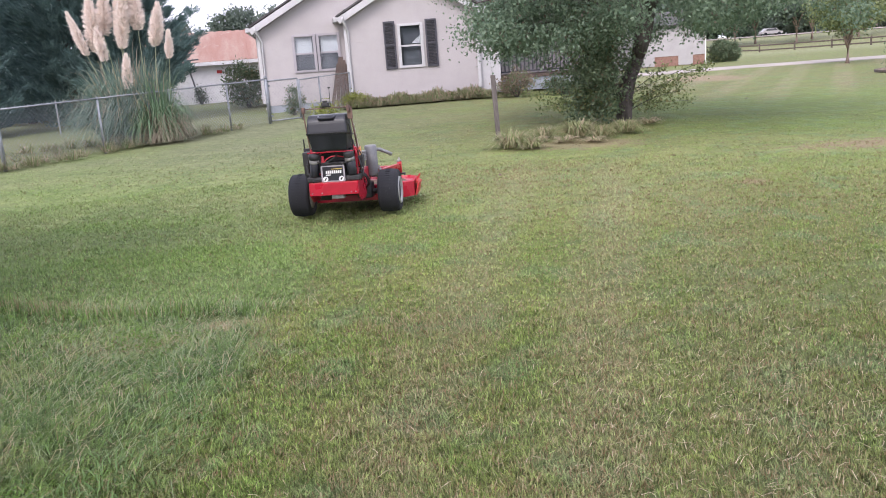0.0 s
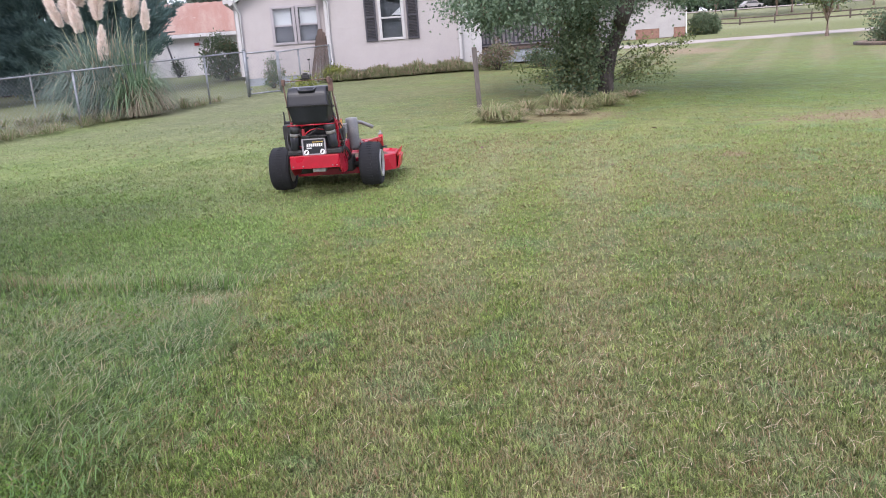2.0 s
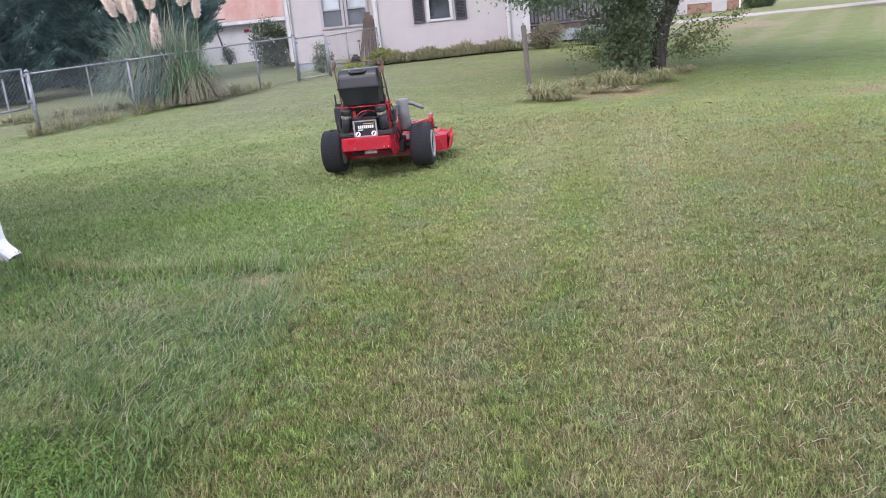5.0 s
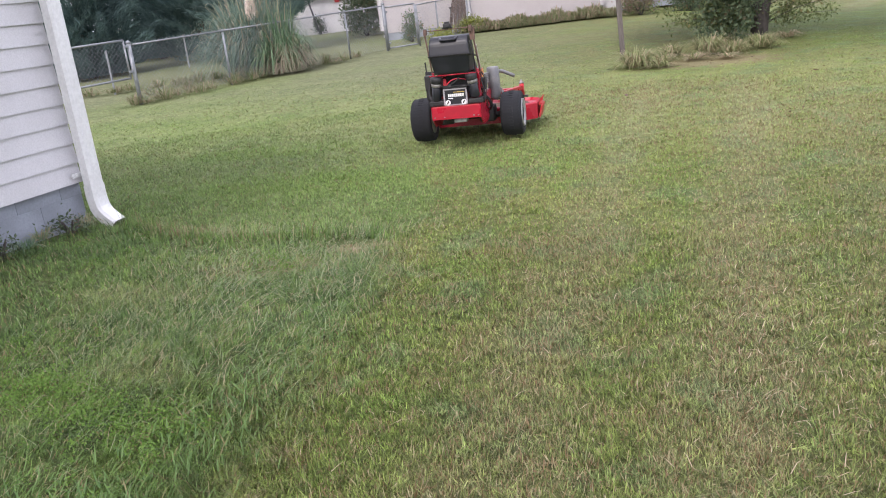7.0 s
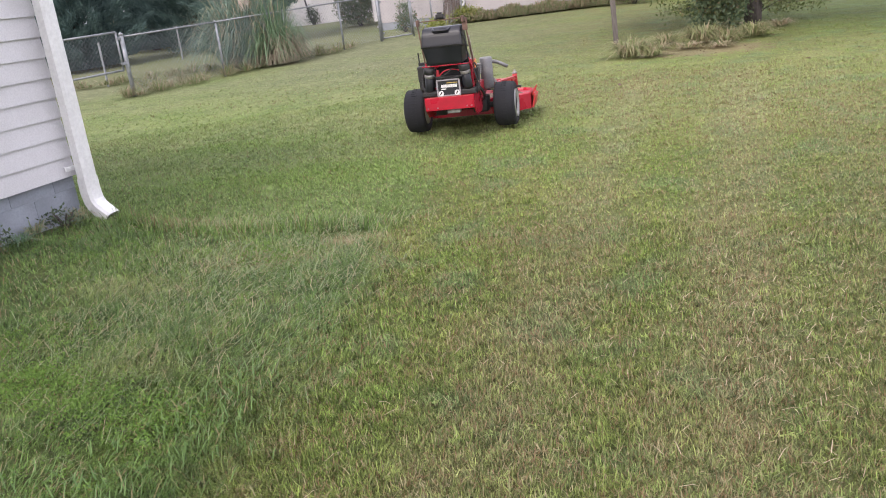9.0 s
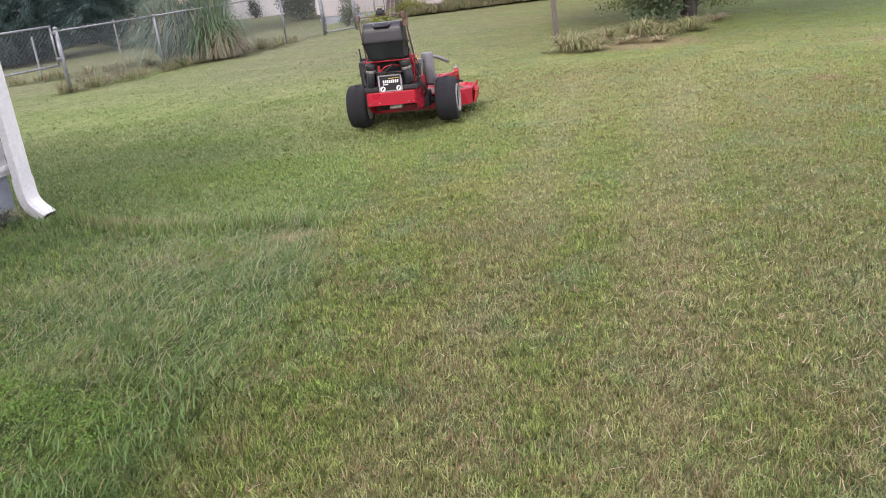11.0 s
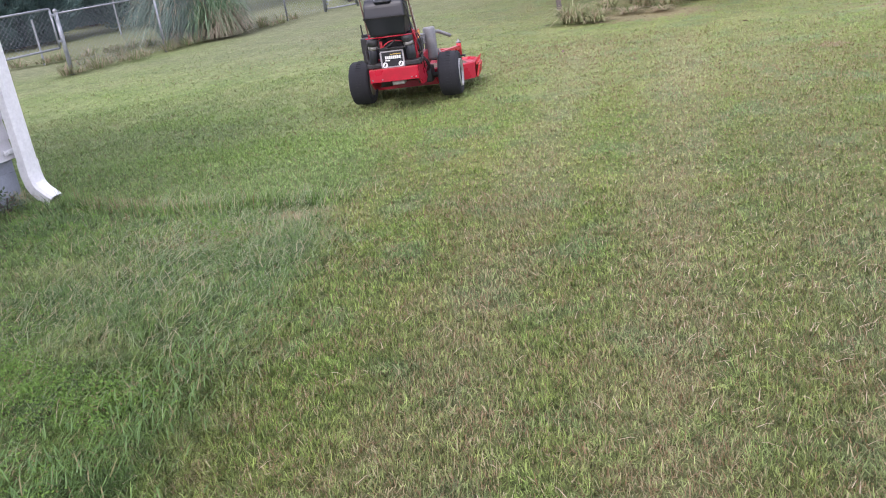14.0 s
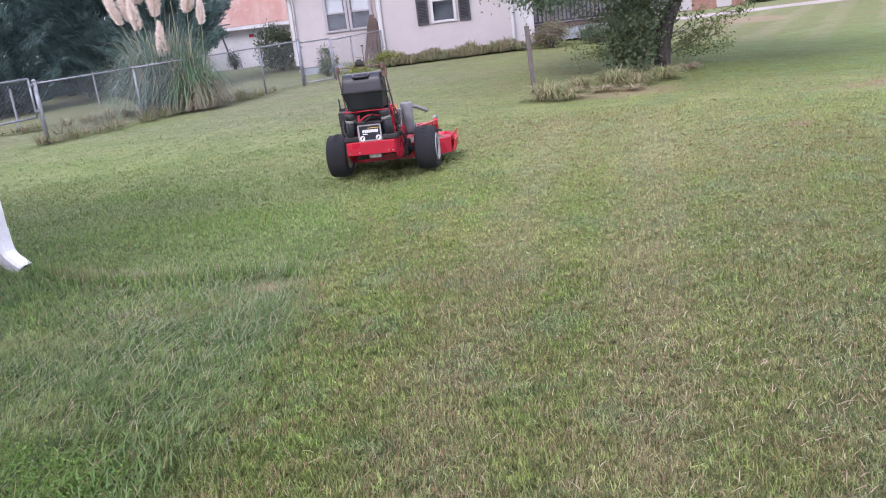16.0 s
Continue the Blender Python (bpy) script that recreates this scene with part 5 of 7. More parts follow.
# ---- white building beside the camera ----
def near_building():
    turn = -13.5
    cx, cy = -3.80, 5.78
    z0 = lawn(cx, cy) - 0.02
    t = thing("white_building", pose(cx, cy, z0, 0, 0, turn), "white lap-sided building on grey blocks with a downspout", "building")
    # local: the wall runs back along -y, its face looks along +x
    bm = bmesh.new()
    box(bm, (0.15, 9.5, 0.70), (-0.118, -4.8, 0.0))
    base = part("foundation", bm, block, t, "grey concrete block foundation")
    bm = bmesh.new()
    box(bm, (0.19, 0.3975, 0.1975), bevel=0.002)
    first = part("block", bm, block, base)
    first.matrix_basis = pose(-0.135, -0.2, -0.24)
    bm = bmesh.new()
    box(bm, (0.19, 0.1975, 0.1975), bevel=0.002)
    half = part("half_block", bm, block, base)
    half.matrix_basis = pose(-0.135, -0.1, -0.04)
    half = new("half_block", half.data)
    half.parent = base
    half.matrix_basis = pose(-0.135, -0.1, 0.36)
    for r in range(4):
        for k in range(24):
            if r or k:
                ob = new("block", first.data)
                ob.parent = base
                ob.matrix_basis = pose(-0.135, -k * 0.40 - 0.2 - (0.2 if r % 2 else 0.0), -0.24 + r * 0.2)
    lap = 0.1455
    for k in range(18):
        bm = bmesh.new()
        za = 0.36 + k * lap
        p = [(-0.015, 0, za), (-0.015, -9.4, za), (0.0, -9.4, za), (0.0, 0, za)]
        v = [bm.verts.new(c) for c in ((-0.03, 0, za), (-0.03, -9.4, za), (0.006, -9.4, za), (0.006, 0, za), (-0.03, 0, za + lap), (-0.03, -9.4, za + lap), (-0.012, -9.4, za + lap), (-0.012, 0, za + lap))]
        for f in ((0, 1, 2, 3), (7, 6, 5, 4), (3, 2, 6, 7), (1, 0, 4, 5), (0, 3, 7, 4), (2, 1, 5, 6)):
            bm.faces.new([v[i] for i in f])
        bmesh.ops.recalc_face_normals(bm, faces=bm.faces[:])
        part("siding_board", bm, white_vinyl, t)
    bm = bmesh.new()
    box(bm, (0.12, 9.4, 2.55), (-0.092, -4.7, 0.36 + 1.275))
    box(bm, (6.0, 0.12, 2.55), (-3.16, -0.1, 0.36 + 1.275))
    part("wall", bm, white_vinyl, t)
    bm = bmesh.new()
    box(bm, (7.0, 10.4, 0.14), (-3.1, -4.7, 2.95))
    part("eave", bm, white_trim, t)
    # rectangular downspout with fluted edges and an elbow that turns out to the lawn
    def duct(pts, wx, wy):
        b2 = bmesh.new()
        rings = []
        for i, p in enumerate(pts):
            p = Vector(p)
            d = (Vector(pts[min(i + 1, len(pts) - 1)]) - Vector(pts[max(i - 1, 0)])).normalized()
            side = Vector((0, 1, 0))
            nrm = d.cross(side).normalized()
            ring = []
            for a, b in ((-1, -0.7), (-0.7, -1), (0.7, -1), (1, -0.7), (1, 0.7), (0.7, 1), (-0.7, 1), (-1, 0.7)):
                ring.append(b2.verts.new(p + side * (a * wy / 2) + nrm * (b * wx / 2)))
            rings.append(ring)
        for a, b in zip(rings, rings[1:]):
            for k in range(8):
                b2.faces.new((a[k], a[(k + 1) % 8], b[(k + 1) % 8], b[k]))
        bmesh.ops.recalc_face_normals(b2, faces=b2.faces[:])
        return b2
    sp = part("downspout", duct([(0.095, 0.005, 2.9), (0.095, 0.005, 1.6), (0.095, 0.005, 0.26)], 0.095, 0.125), white_metal, t, "white rectangular downspout")
    part("elbow", duct([(0.095, 0.005, 0.33), (0.095, 0.005, 0.23), (0.107, 0.005, 0.155), (0.132, 0.005, 0.11), (0.17, 0.005, 0.075), (0.215, 0.005, 0.04), (0.252, 0.005, 0.015)], 0.105, 0.135), white_metal, sp, "white elbow, open at its end")
    bm = bmesh.new()
    box(bm, (0.012, 0.22, 0.035), (0.022, 0.0, 0.42), bevel=0.003)
    rod(bm, (0.02, -0.09, 0.42), (0.034, -0.09, 0.42), 0.009, n=8)
    rod(bm, (0.02, -0.065, 0.425), (0.034, -0.065, 0.425), 0.009, n=8)
    part("strap", bm, white_metal, sp)


near_building()
for i in range(16):
    q = pose(-3.80, 5.78, 0, 0, 0, -13.5) @ Vector((0.08 + 0.05 * math.sin(i * 2.3), -0.12 - 0.2 * i, 0))
    if i % 3 == 1:
        bush("foundation_weed", q.x, q.y, (0.13, 0.12, 0.08), leaf_bush, "small leafy weed at the building's foundation", "weed", 9, 26, 0.03, 0.045, 500 + i, 0.6, 4, "weeds at the foundation")
    else:
        clump("foundation_weed", q.x, q.y, 70, 0.17, 0.16 + 0.05 * math.sin(i * 1.7), blade_fresh if i % 2 else stem_grass, "thin grassy weed at the building's foundation", "weed", 500 + i, "weeds at the foundation", 0.006)


# ---- chain-link fence, gates and posts ----
FX, FY = -8.3, 15.15
FD = Vector((2.86, 5.16)).normalized()


def along(u, off=0.0):
    return FX + FD.x * u - FD.y * off, FY + FD.y * u + FD.x * off


def fence():
    t = thing("chain_link_fence", pose(0, 0, 0), "galvanised chain-link fence with a top rail", "fence")
    top = 1.10
    posts = [0.0, 2.21, 4.1, 5.9, 7.31]
    for i, u in enumerate(posts):
        x, y = along(u)
        g = lawn(x, y)
        bm = bmesh.new()
        r = 0.040 if i in (0, 4) else 0.023
        rod(bm, (x, y, g - 0.05), (x, y, g + top + (0.04 if i in (0, 4) else 0)), r, n=10)
        p = part("post", bm, galvanised, t, "", True)
        bm = bmesh.new()
        lathe(bm, [(r + 0.006, 0), (r + 0.006, 0.03), (0.012, 0.055), (0.0, 0.06)], n=10, at=(x, y, g + top + (0.03 if i in (0, 4) else -0.02)))
        part("cap", bm, galvanised, p, "", True)
    for a, b in zip(posts, posts[1:]):
        (xa, ya), (xb, yb) = along(a), along(b)
        bm = bmesh.new()
        rod(bm, (xa, ya, lawn(xa, ya) + top), (xb, yb, lawn(xb, yb) + top), 0.016, n=8)
        part("top_rail", bm, galvanised, t, "", True)
    part("wire_mesh", mesh_wire(lambda u: (*along(u), lawn(*along(u)) + 0.03), 0.0, 7.31, top + 0.015), galvanised, t, "woven wire mesh", False, "stuff")


def mesh_wire(place, u0, u1, high, cell=0.085, r=0.0021):
    """Two families of slanting wires between two ends, cut to the panel."""
    bm = bmesh.new()
    n = int((u1 - u0 + high) / cell)
    for i in range(n):
        for s in (1, -1):
            a = u0 - high + i * cell if s > 0 else u0 + i * cell
            b = a + high if s > 0 else a - high
            lo, hi = (a, b) if s > 0 else (b, a)
            c0, c1 = max(lo, u0), min(hi, u1)
            if c1 - c0 < 0.02:
                continue
            z0, z1 = ((c0 - a), (c1 - a)) if s > 0 else ((a - c0), (a - c1))
            x0, y0, g0 = place(c0)
            x1, y1, g1 = place(c1)
            rod(bm, (x0, y0, g0 + z0), (x1, y1, g1 + z1), r, n=3, caps=False)
    return bm


fence()


def frame_gate(name, ua, ub, off_a, off_b, low, high, label, wire=True):
    (xa, ya), (xb, yb) = along(ua, off_a), along(ub, off_b)
    ga, gb = lawn(xa, ya), lawn(xb, yb)
    t = thing(name, pose(0, 0, 0), label, "gate")
    bm = bmesh.new()
    pts = [(xa, ya, ga + low), (xb, yb, gb + low), (xb, yb, gb + high), (xa, ya, ga + high)]
    for p, q in zip(pts, pts[1:] + pts[:1]):
        rod(bm, p, q, 0.02, n=8)
    part("gate_frame", bm, galvanised, t, "", True)
    for h in (low + 0.12, high - 0.12):
        bm = bmesh.new()
        box(bm, (0.09, 0.05, 0.05), (xa + 0.02, ya + 0.02, ga + h), (0, 0, 61), bevel=0.008)
        part("hinge", bm, galvanised, t)
    if wire:
        length = math.hypot(xb - xa, yb - ya)
        part("wire_mesh", mesh_wire(lambda u: (xa + (xb - xa) * u / length, ya + (yb - ya) * u / length, ga + low), 0, length, high - low), galvanised, t, "", False, "stuff")


frame_gate("wire_gate", -0.10, -1.45, 0.0, 0.0, 0.50, 1.20, "galvanised wire gate hung on the fence post")
frame_gate("garden_gate", 7.36, 8.06, 0.0, -0.41, 0.05, 1.06, "narrow galvanised garden gate beside the house")


def fence_run():
    t = thing("garden_fence", pose(0, 0, 0), "short galvanised fence run beside the garden gate", "fence")
    pts = [(-4.0, 22.03), (-3.66, 23.2), (-3.05, 25.1)]
    for x, y in pts:
        bm = bmesh.new()
        rod(bm, (x, y, lawn(x, y) - 0.05), (x, y, lawn(x, y) + 1.03), 0.022, n=8)
        part("post", bm, galvanised, t, "", True)
    for (xa, ya), (xb, yb) in zip(pts, pts[1:]):
        bm = bmesh.new()
        rod(bm, (xa, ya, lawn(xa, ya) + 1.02), (xb, yb, lawn(xb, yb) + 1.02), 0.017, n=8)
        part("top_rail", bm, galvanised, t, "", True)
        length = math.hypot(xb - xa, yb - ya)
        part("wire_mesh", mesh_wire(lambda u, xa=xa, ya=ya, xb=xb, yb=yb, length=length: (xa + (xb - xa) * u / length, ya + (yb - ya) * u / length, lawn(xa, ya) + 0.03), 0, length, 0.98), galvanised, t, "", False, "stuff")


fence_run()


def lone_post(name, x, y, h, r, mat, label, tilt=(0, 0), square=False):
    bm = bmesh.new()
    if square:
        box(bm, (r * 2, r * 2, h + 0.1), (0, 0, h / 2 - 0.05), bevel=0.012)
    else:
        rod(bm, (0, 0, -0.05), (0, 0, h), r, n=8)
    ob = part(name, bm, mat)
    ob.matrix_world = spot(x, y) @ pose(0, 0, 0, tilt[0], tilt[1], 0)
    tagged(ob, label, "post")


lone_post("wooden_post", 0.715, 14.5, 1.10, 0.041, post_wood, "weathered grey wooden post standing on the lawn", (0, -2.0), True)
lone_post("fence_post", -10.88, 23.0, 0.92, 0.024, galvanised, "thin galvanised post below the cedars")
lone_post("fence_post", -10.2, 17.6, 0.95, 0.024, galvanised, "thin galvanised post behind the wire gate")


def pole_t():
    t = thing("clothes_pole", spot(-10.15, 33.9, 12), "dark leaning pole with a crossbar", "pole")
    bm = bmesh.new()
    rod(bm, (0, 0, -0.05), (-0.38, 0, 1.72), 0.035, n=8)
    part("pole", bm, shutter_paint, t, "", True)
    bm = bmesh.new()
    rod(bm, (-0.85, 0, 1.72), (0.1, 0, 1.75), 0.025, n=6)
    part("crossbar", bm, shutter_paint, t, "", True)


pole_t()


# ---- white shed with a rusty roof ----
def shed():
    x0, y0 = -9.0, 35.0
    t = thing("shed", spot(x0, y0, 16), "white shed with a rusty red tin roof", "shed")
    for k in range(19):
        bm = bmesh.new()
        box(bm, (0.292, 0.05, 1.75), (-3.2 + 0.15 + k * 0.3, 0, 0.8), bevel=0.004)
        part("wall_board", bm, shed_white, t)
    bm = bmesh.new()
    box(bm, (5.6, 0.04, 1.75), (-0.4, 0.05, 0.8))
    box(bm, (0.08, 4.0, 1.75), (2.37, 2.0, 0.8))
    box(bm, (0.08, 4.0, 1.75), (-3.2, 2.0, 0.8))
    part("wall", bm, shed_white, t, "white board wall")
    for i in range(34):
        bm = bmesh.new()
        u = -3.45 + i * 0.18
        slab(bm, [(0, 0), (0.188, 0), (0.188, 2.45), (0, 2.45)], 0.02, pose(u, -0.28, 1.62 + 0.018 * (i % 2), 31, 0, 0))
        part("roof_sheet", bm, rusty_roof, t)
    bm = bmesh.new()
    box(bm, (6.2, 0.04, 0.14), (-0.4, -0.30, 1.56), bevel=0.008)
    part("eave_board", bm, shed_white, t)
    bm = bmesh.new()
    box(bm, (0.2, 0.03, 0.12), (-0.55, -0.045, 1.22))
    part("sign", bm, red_worn, t, "small red sign")


shed()


# ---- far side: white building, rail fence, trees, vehicles ----
def white_far_building():
    t = thing("far_building", spot(18.2, 67.5, -8), "long white building on a red brick base", "building")
    lap_wall(t, aged_white, lambda z: -6.0, lambda z: 1.6, 0.75, 3.1, 0.2, [], depth=0.15)
    bm = bmesh.new()
    box(bm, (0.15, 5.0, 2.35), (1.52, 2.66, 1.925))
    part("wall", bm, aged_white, t, "white wall")
    bm = bmesh.new()
    box(bm, (7.6, 0.12, 0.85), (-2.2, 0.1, 0.35))
    part("base", bm, brick_red, t, "red brick base")
    for u, w in ((-2.9, 1.35), (0.15, 1.1)):
        bm = bmesh.new()
        box(bm, (w, 0.06, 0.8), (u, 0.0, 0.42), bevel=0.01)
        part("skirt_panel", bm, aged_white, t, "white panel")
    bm = bmesh.new()
    slab(bm, [(-6.3, 0), (2.0, 0), (2.0, 3.2), (-6.3, 3.2)], 0.1, pose(0, -0.4, 3.05, 20))
    part("roof", bm, shingle, t)
    bm = bmesh.new()
    rod(bm, (1.65, -0.08, 0.02), (1.65, -0.08, 3.0), 0.05, n=8)
    part("downspout", bm, white_metal, t)


white_far_building()


def rail_fence():
    t = thing("rail_fence", pose(0, 0, 0), "brown three-rail wooden fence in the distance", "fence")
    pts = [(40.0 + 4.0 * i, 141.5 - 3.6 * i) for i in range(13)]
    for x, y in pts:
        bm = bmesh.new()
        box(bm, (0.2, 0.2, 1.35), (x, y, lawn(x, y) + 0.62), bevel=0.02)
        part("post", bm, fence_wood, t)
    for (xa, ya), (xb, yb) in zip(pts, pts[1:]):
        for h in (0.35, 1.05):
            bm = bmesh.new()
            rod(bm, (xa, ya, lawn(xa, ya) + h), (xb, yb, lawn(xb, yb) + h), 0.1, n=6)
            part("rail", bm, fence_wood, t)


rail_fence()


def small_tree(x, y, h, radii, crown_z, mat, label, seed, hubs=150, per=60, leaf=0.16, trunk=0.12, group="", fork=True):
    t = thing("lawn_tree", spot(x, y), label, "tree", group)
    bm = bmesh.new()
    pipe(bm, [(0, 0, -0.1), (0.02, 0, h * 0.3), (-0.05, 0, h * 0.45)], trunk, 8, trunk * 0.7)
    for i in range(7):
        a = i * 2.4 + seed
        pipe(bm, [(0, 0, h * (0.2 + 0.03 * i)), (radii[0] * 0.3 * math.cos(a), radii[1] * 0.3 * math.sin(a), crown_z * 0.8), (radii[0] * 0.7 * math.cos(a), radii[1] * 0.7 * math.sin(a), crown_z + 0.2)], trunk * 0.55, 6, 0.015)
    part("trunk", bm, pale_bark, t, "", True)
    c = shell_points(hubs, (0, 0, crown_z), radii, seed, 0.3)
    v, f = leaf_cloud(c, per, radii[0] * 0.11, leaf, 0.3, seed)
    arrays("crown", v, f, mat, t)


small_tree(18.76, 40.85, 3.6, (1.75, 1.6, 1.15), 2.55, leaf_lime, "small yellow-green tree beside the driveway", 41, 150, 75, 0.15, 0.12)
far_group = "trees along the far road"
for i, (x, y, h, r) in enumerate(((50, 152, 9, 4.0), (55, 156, 10, 4.5), (60, 150, 8.5, 3.6), (66, 158, 9, 4.2), (73, 155, 9.5, 4.0), (82, 160, 10, 4.5), (44, 160, 10, 4.5), (36, 158, 9, 4))):
    small_tree(x, y, h, (r, r, r * 0.72), h * 0.68, leaf_far if i % 3 else leaf_bush, "far roadside tree with a bare trunk", 50 + i, 80, 40, 0.7, 0.3, far_group)


def woods(name, pts, label, seed, leaf=0.5):
    r = np.random.default_rng(seed)
    hubs = []
    for x, y, h, w in pts:
        g = lawn(x, y)
        hubs.append(shell_points(70, (x, y, g + h * 0.55), (w, w, h * 0.5), int(r.integers(1000)), 0.2))
    c = np.concatenate(hubs)
    v, f = sprays(c, 90 if leaf > 1 else 200, np.array([1.0, 1.0, 0.9]) * leaf * 1.1, leaf * (0.95 if leaf > 1 else 0.6), 0.65, seed, 0.1, 0.1)
    ob = arrays(name, v, f, leaf_far)
    tagged(ob, label, "woods", "", "stuff")


woods("far_woods", [(-34 + 4.2 * i + math.sin(i * 3) * 1.2, 88 + 3 * math.sin(i * 1.7), 6.6 + 1.3 * math.sin(i * 2.3), 3.2) for i in range(9)], "distant green tree line behind the shed", 5)
woods("far_woods", [(24 + 8 * i, 215 + 5 * math.sin(i * 2.9), 7.5 + 1.5 * math.sin(i * 1.3), 6.0) for i in range(17)], "low hazy brush beyond the road", 7, 1.2)
woods("far_woods", [(20 + 9 * i, 232 + 8 * math.sin(i * 1.7), 14 + 3 * math.sin(i * 2.3), 7.5) for i in range(17)], "distant hazy tree line beyond the road", 6, 1.5)


def vehicle(x, y, turn, paint, label, tall=1.45):
    t = thing("car", spot(x, y, turn, 0.1), label, "car", "vehicles on the far road")
    bm = bmesh.new()
    slab(bm, [(-2.2, 0.35), (2.2, 0.35), (2.25, 0.75), (1.4, 0.9), (0.75, tall), (-1.2, tall), (-1.7, 0.95), (-2.25, 0.85)], 1.7, pose(0, 0.85, 0, 90), 0.06)
    part("body", bm, paint, t)
    bm = bmesh.new()
    slab(bm, [(-1.35, 0.97), (1.15, 0.97), (0.68, tall - 0.08), (-1.1, tall - 0.08)], 1.73, pose(0, 0.865, 0, 90))
    part("windows", bm, room_dark, t)
    for sx in (-1.4, 1.4):
        for sy in (-0.8, 0.8):
            bm = bmesh.new()
            rod(bm, (sx, sy - 0.1, 0.33), (sx, sy + 0.1, 0.33), 0.33, n=16)
            part("wheel", bm, tyre_rubber, t)


vehicle(65.5, 177, 2, aged_white, "white car on the far road")
vehicle(94, 176, -3, aged_white, "white pickup on the far road", 1.7)
vehicle(86, 180, -3, old_wood, "dark car on the far road")

# round brick-edged bed on the right lawn
bm = bmesh.new()
lathe(bm, [(1.75, -0.05), (1.75, 0.07), (1.6, 0.10), (1.45, 0.07), (0.0, 0.09)], n=36)
ob = part("round_bed", bm, mulch)
ob.matrix_world = spot(16.95, 30.4)
tagged(ob, "round mulch bed with a low edge on the lawn", "flower bed")
for i in range(26):
    a = 2 * math.pi * i / 26
    bm = bmesh.new()
    box(bm, (0.36, 0.10, 0.09), (0, 0, 0.04), bevel=0.015)
    ob2 = part("edging_stone", bm, fence_wood, ob)
    ob2.matrix_basis = pose(1.78 * math.cos(a), 1.78 * math.sin(a), 0, 0, 0, math.degrees(a) + 90)

# fallen leaves and stray stones on the lawn
for i, (x, y) in enumerate(((7.33, 21.5), (11.2, 24.0), (0.5, 10.4), (1.6, 10.9), (-0.4, 12.2), (2.9, 11.2))):
    bm = bmesh.new()
    slab(bm, [(0, 0), (0.025, 0.02), (0.06, 0.012), (0.08, 0), (0.055, -0.02), (0.02, -0.018)], 0.003, pose(0, 0, 0.035, 18, -12, 40 * i))
    ob = part("fallen_leaf", bm, rust_brown)
    ob.matrix_world = spot(x, y)
    tagged(ob, "dark curled fallen leaf lying on the grass", "leaf", "fallen leaves")


# small brown leaves strewn over the tree bed and the open lawn
r = np.random.default_rng(77)
lx = np.concatenate([r.normal(1.9, 0.9, 170), r.uniform(0.0, 9.0, 150)])
ly = np.concatenate([r.normal(13.4, 0.6, 170), r.uniform(7.5, 17.0, 150)])
lz = lawn_np(lx, ly) + r.uniform(0.02, 0.045, 320)
v, f = leaf_cloud(np.stack([lx, ly, lz], 1), 1, 0.004, 0.042, 0.0, 78, 0.6)
v[:, 2] = np.repeat(lz, 4) + 0.3 * (v[:, 2] - np.repeat(lz, 4))
tagged(arrays("leaf_litter", v, f, leaf_brown), "small brown fallen leaves strewn on the lawn", "leaves", "", "stuff")


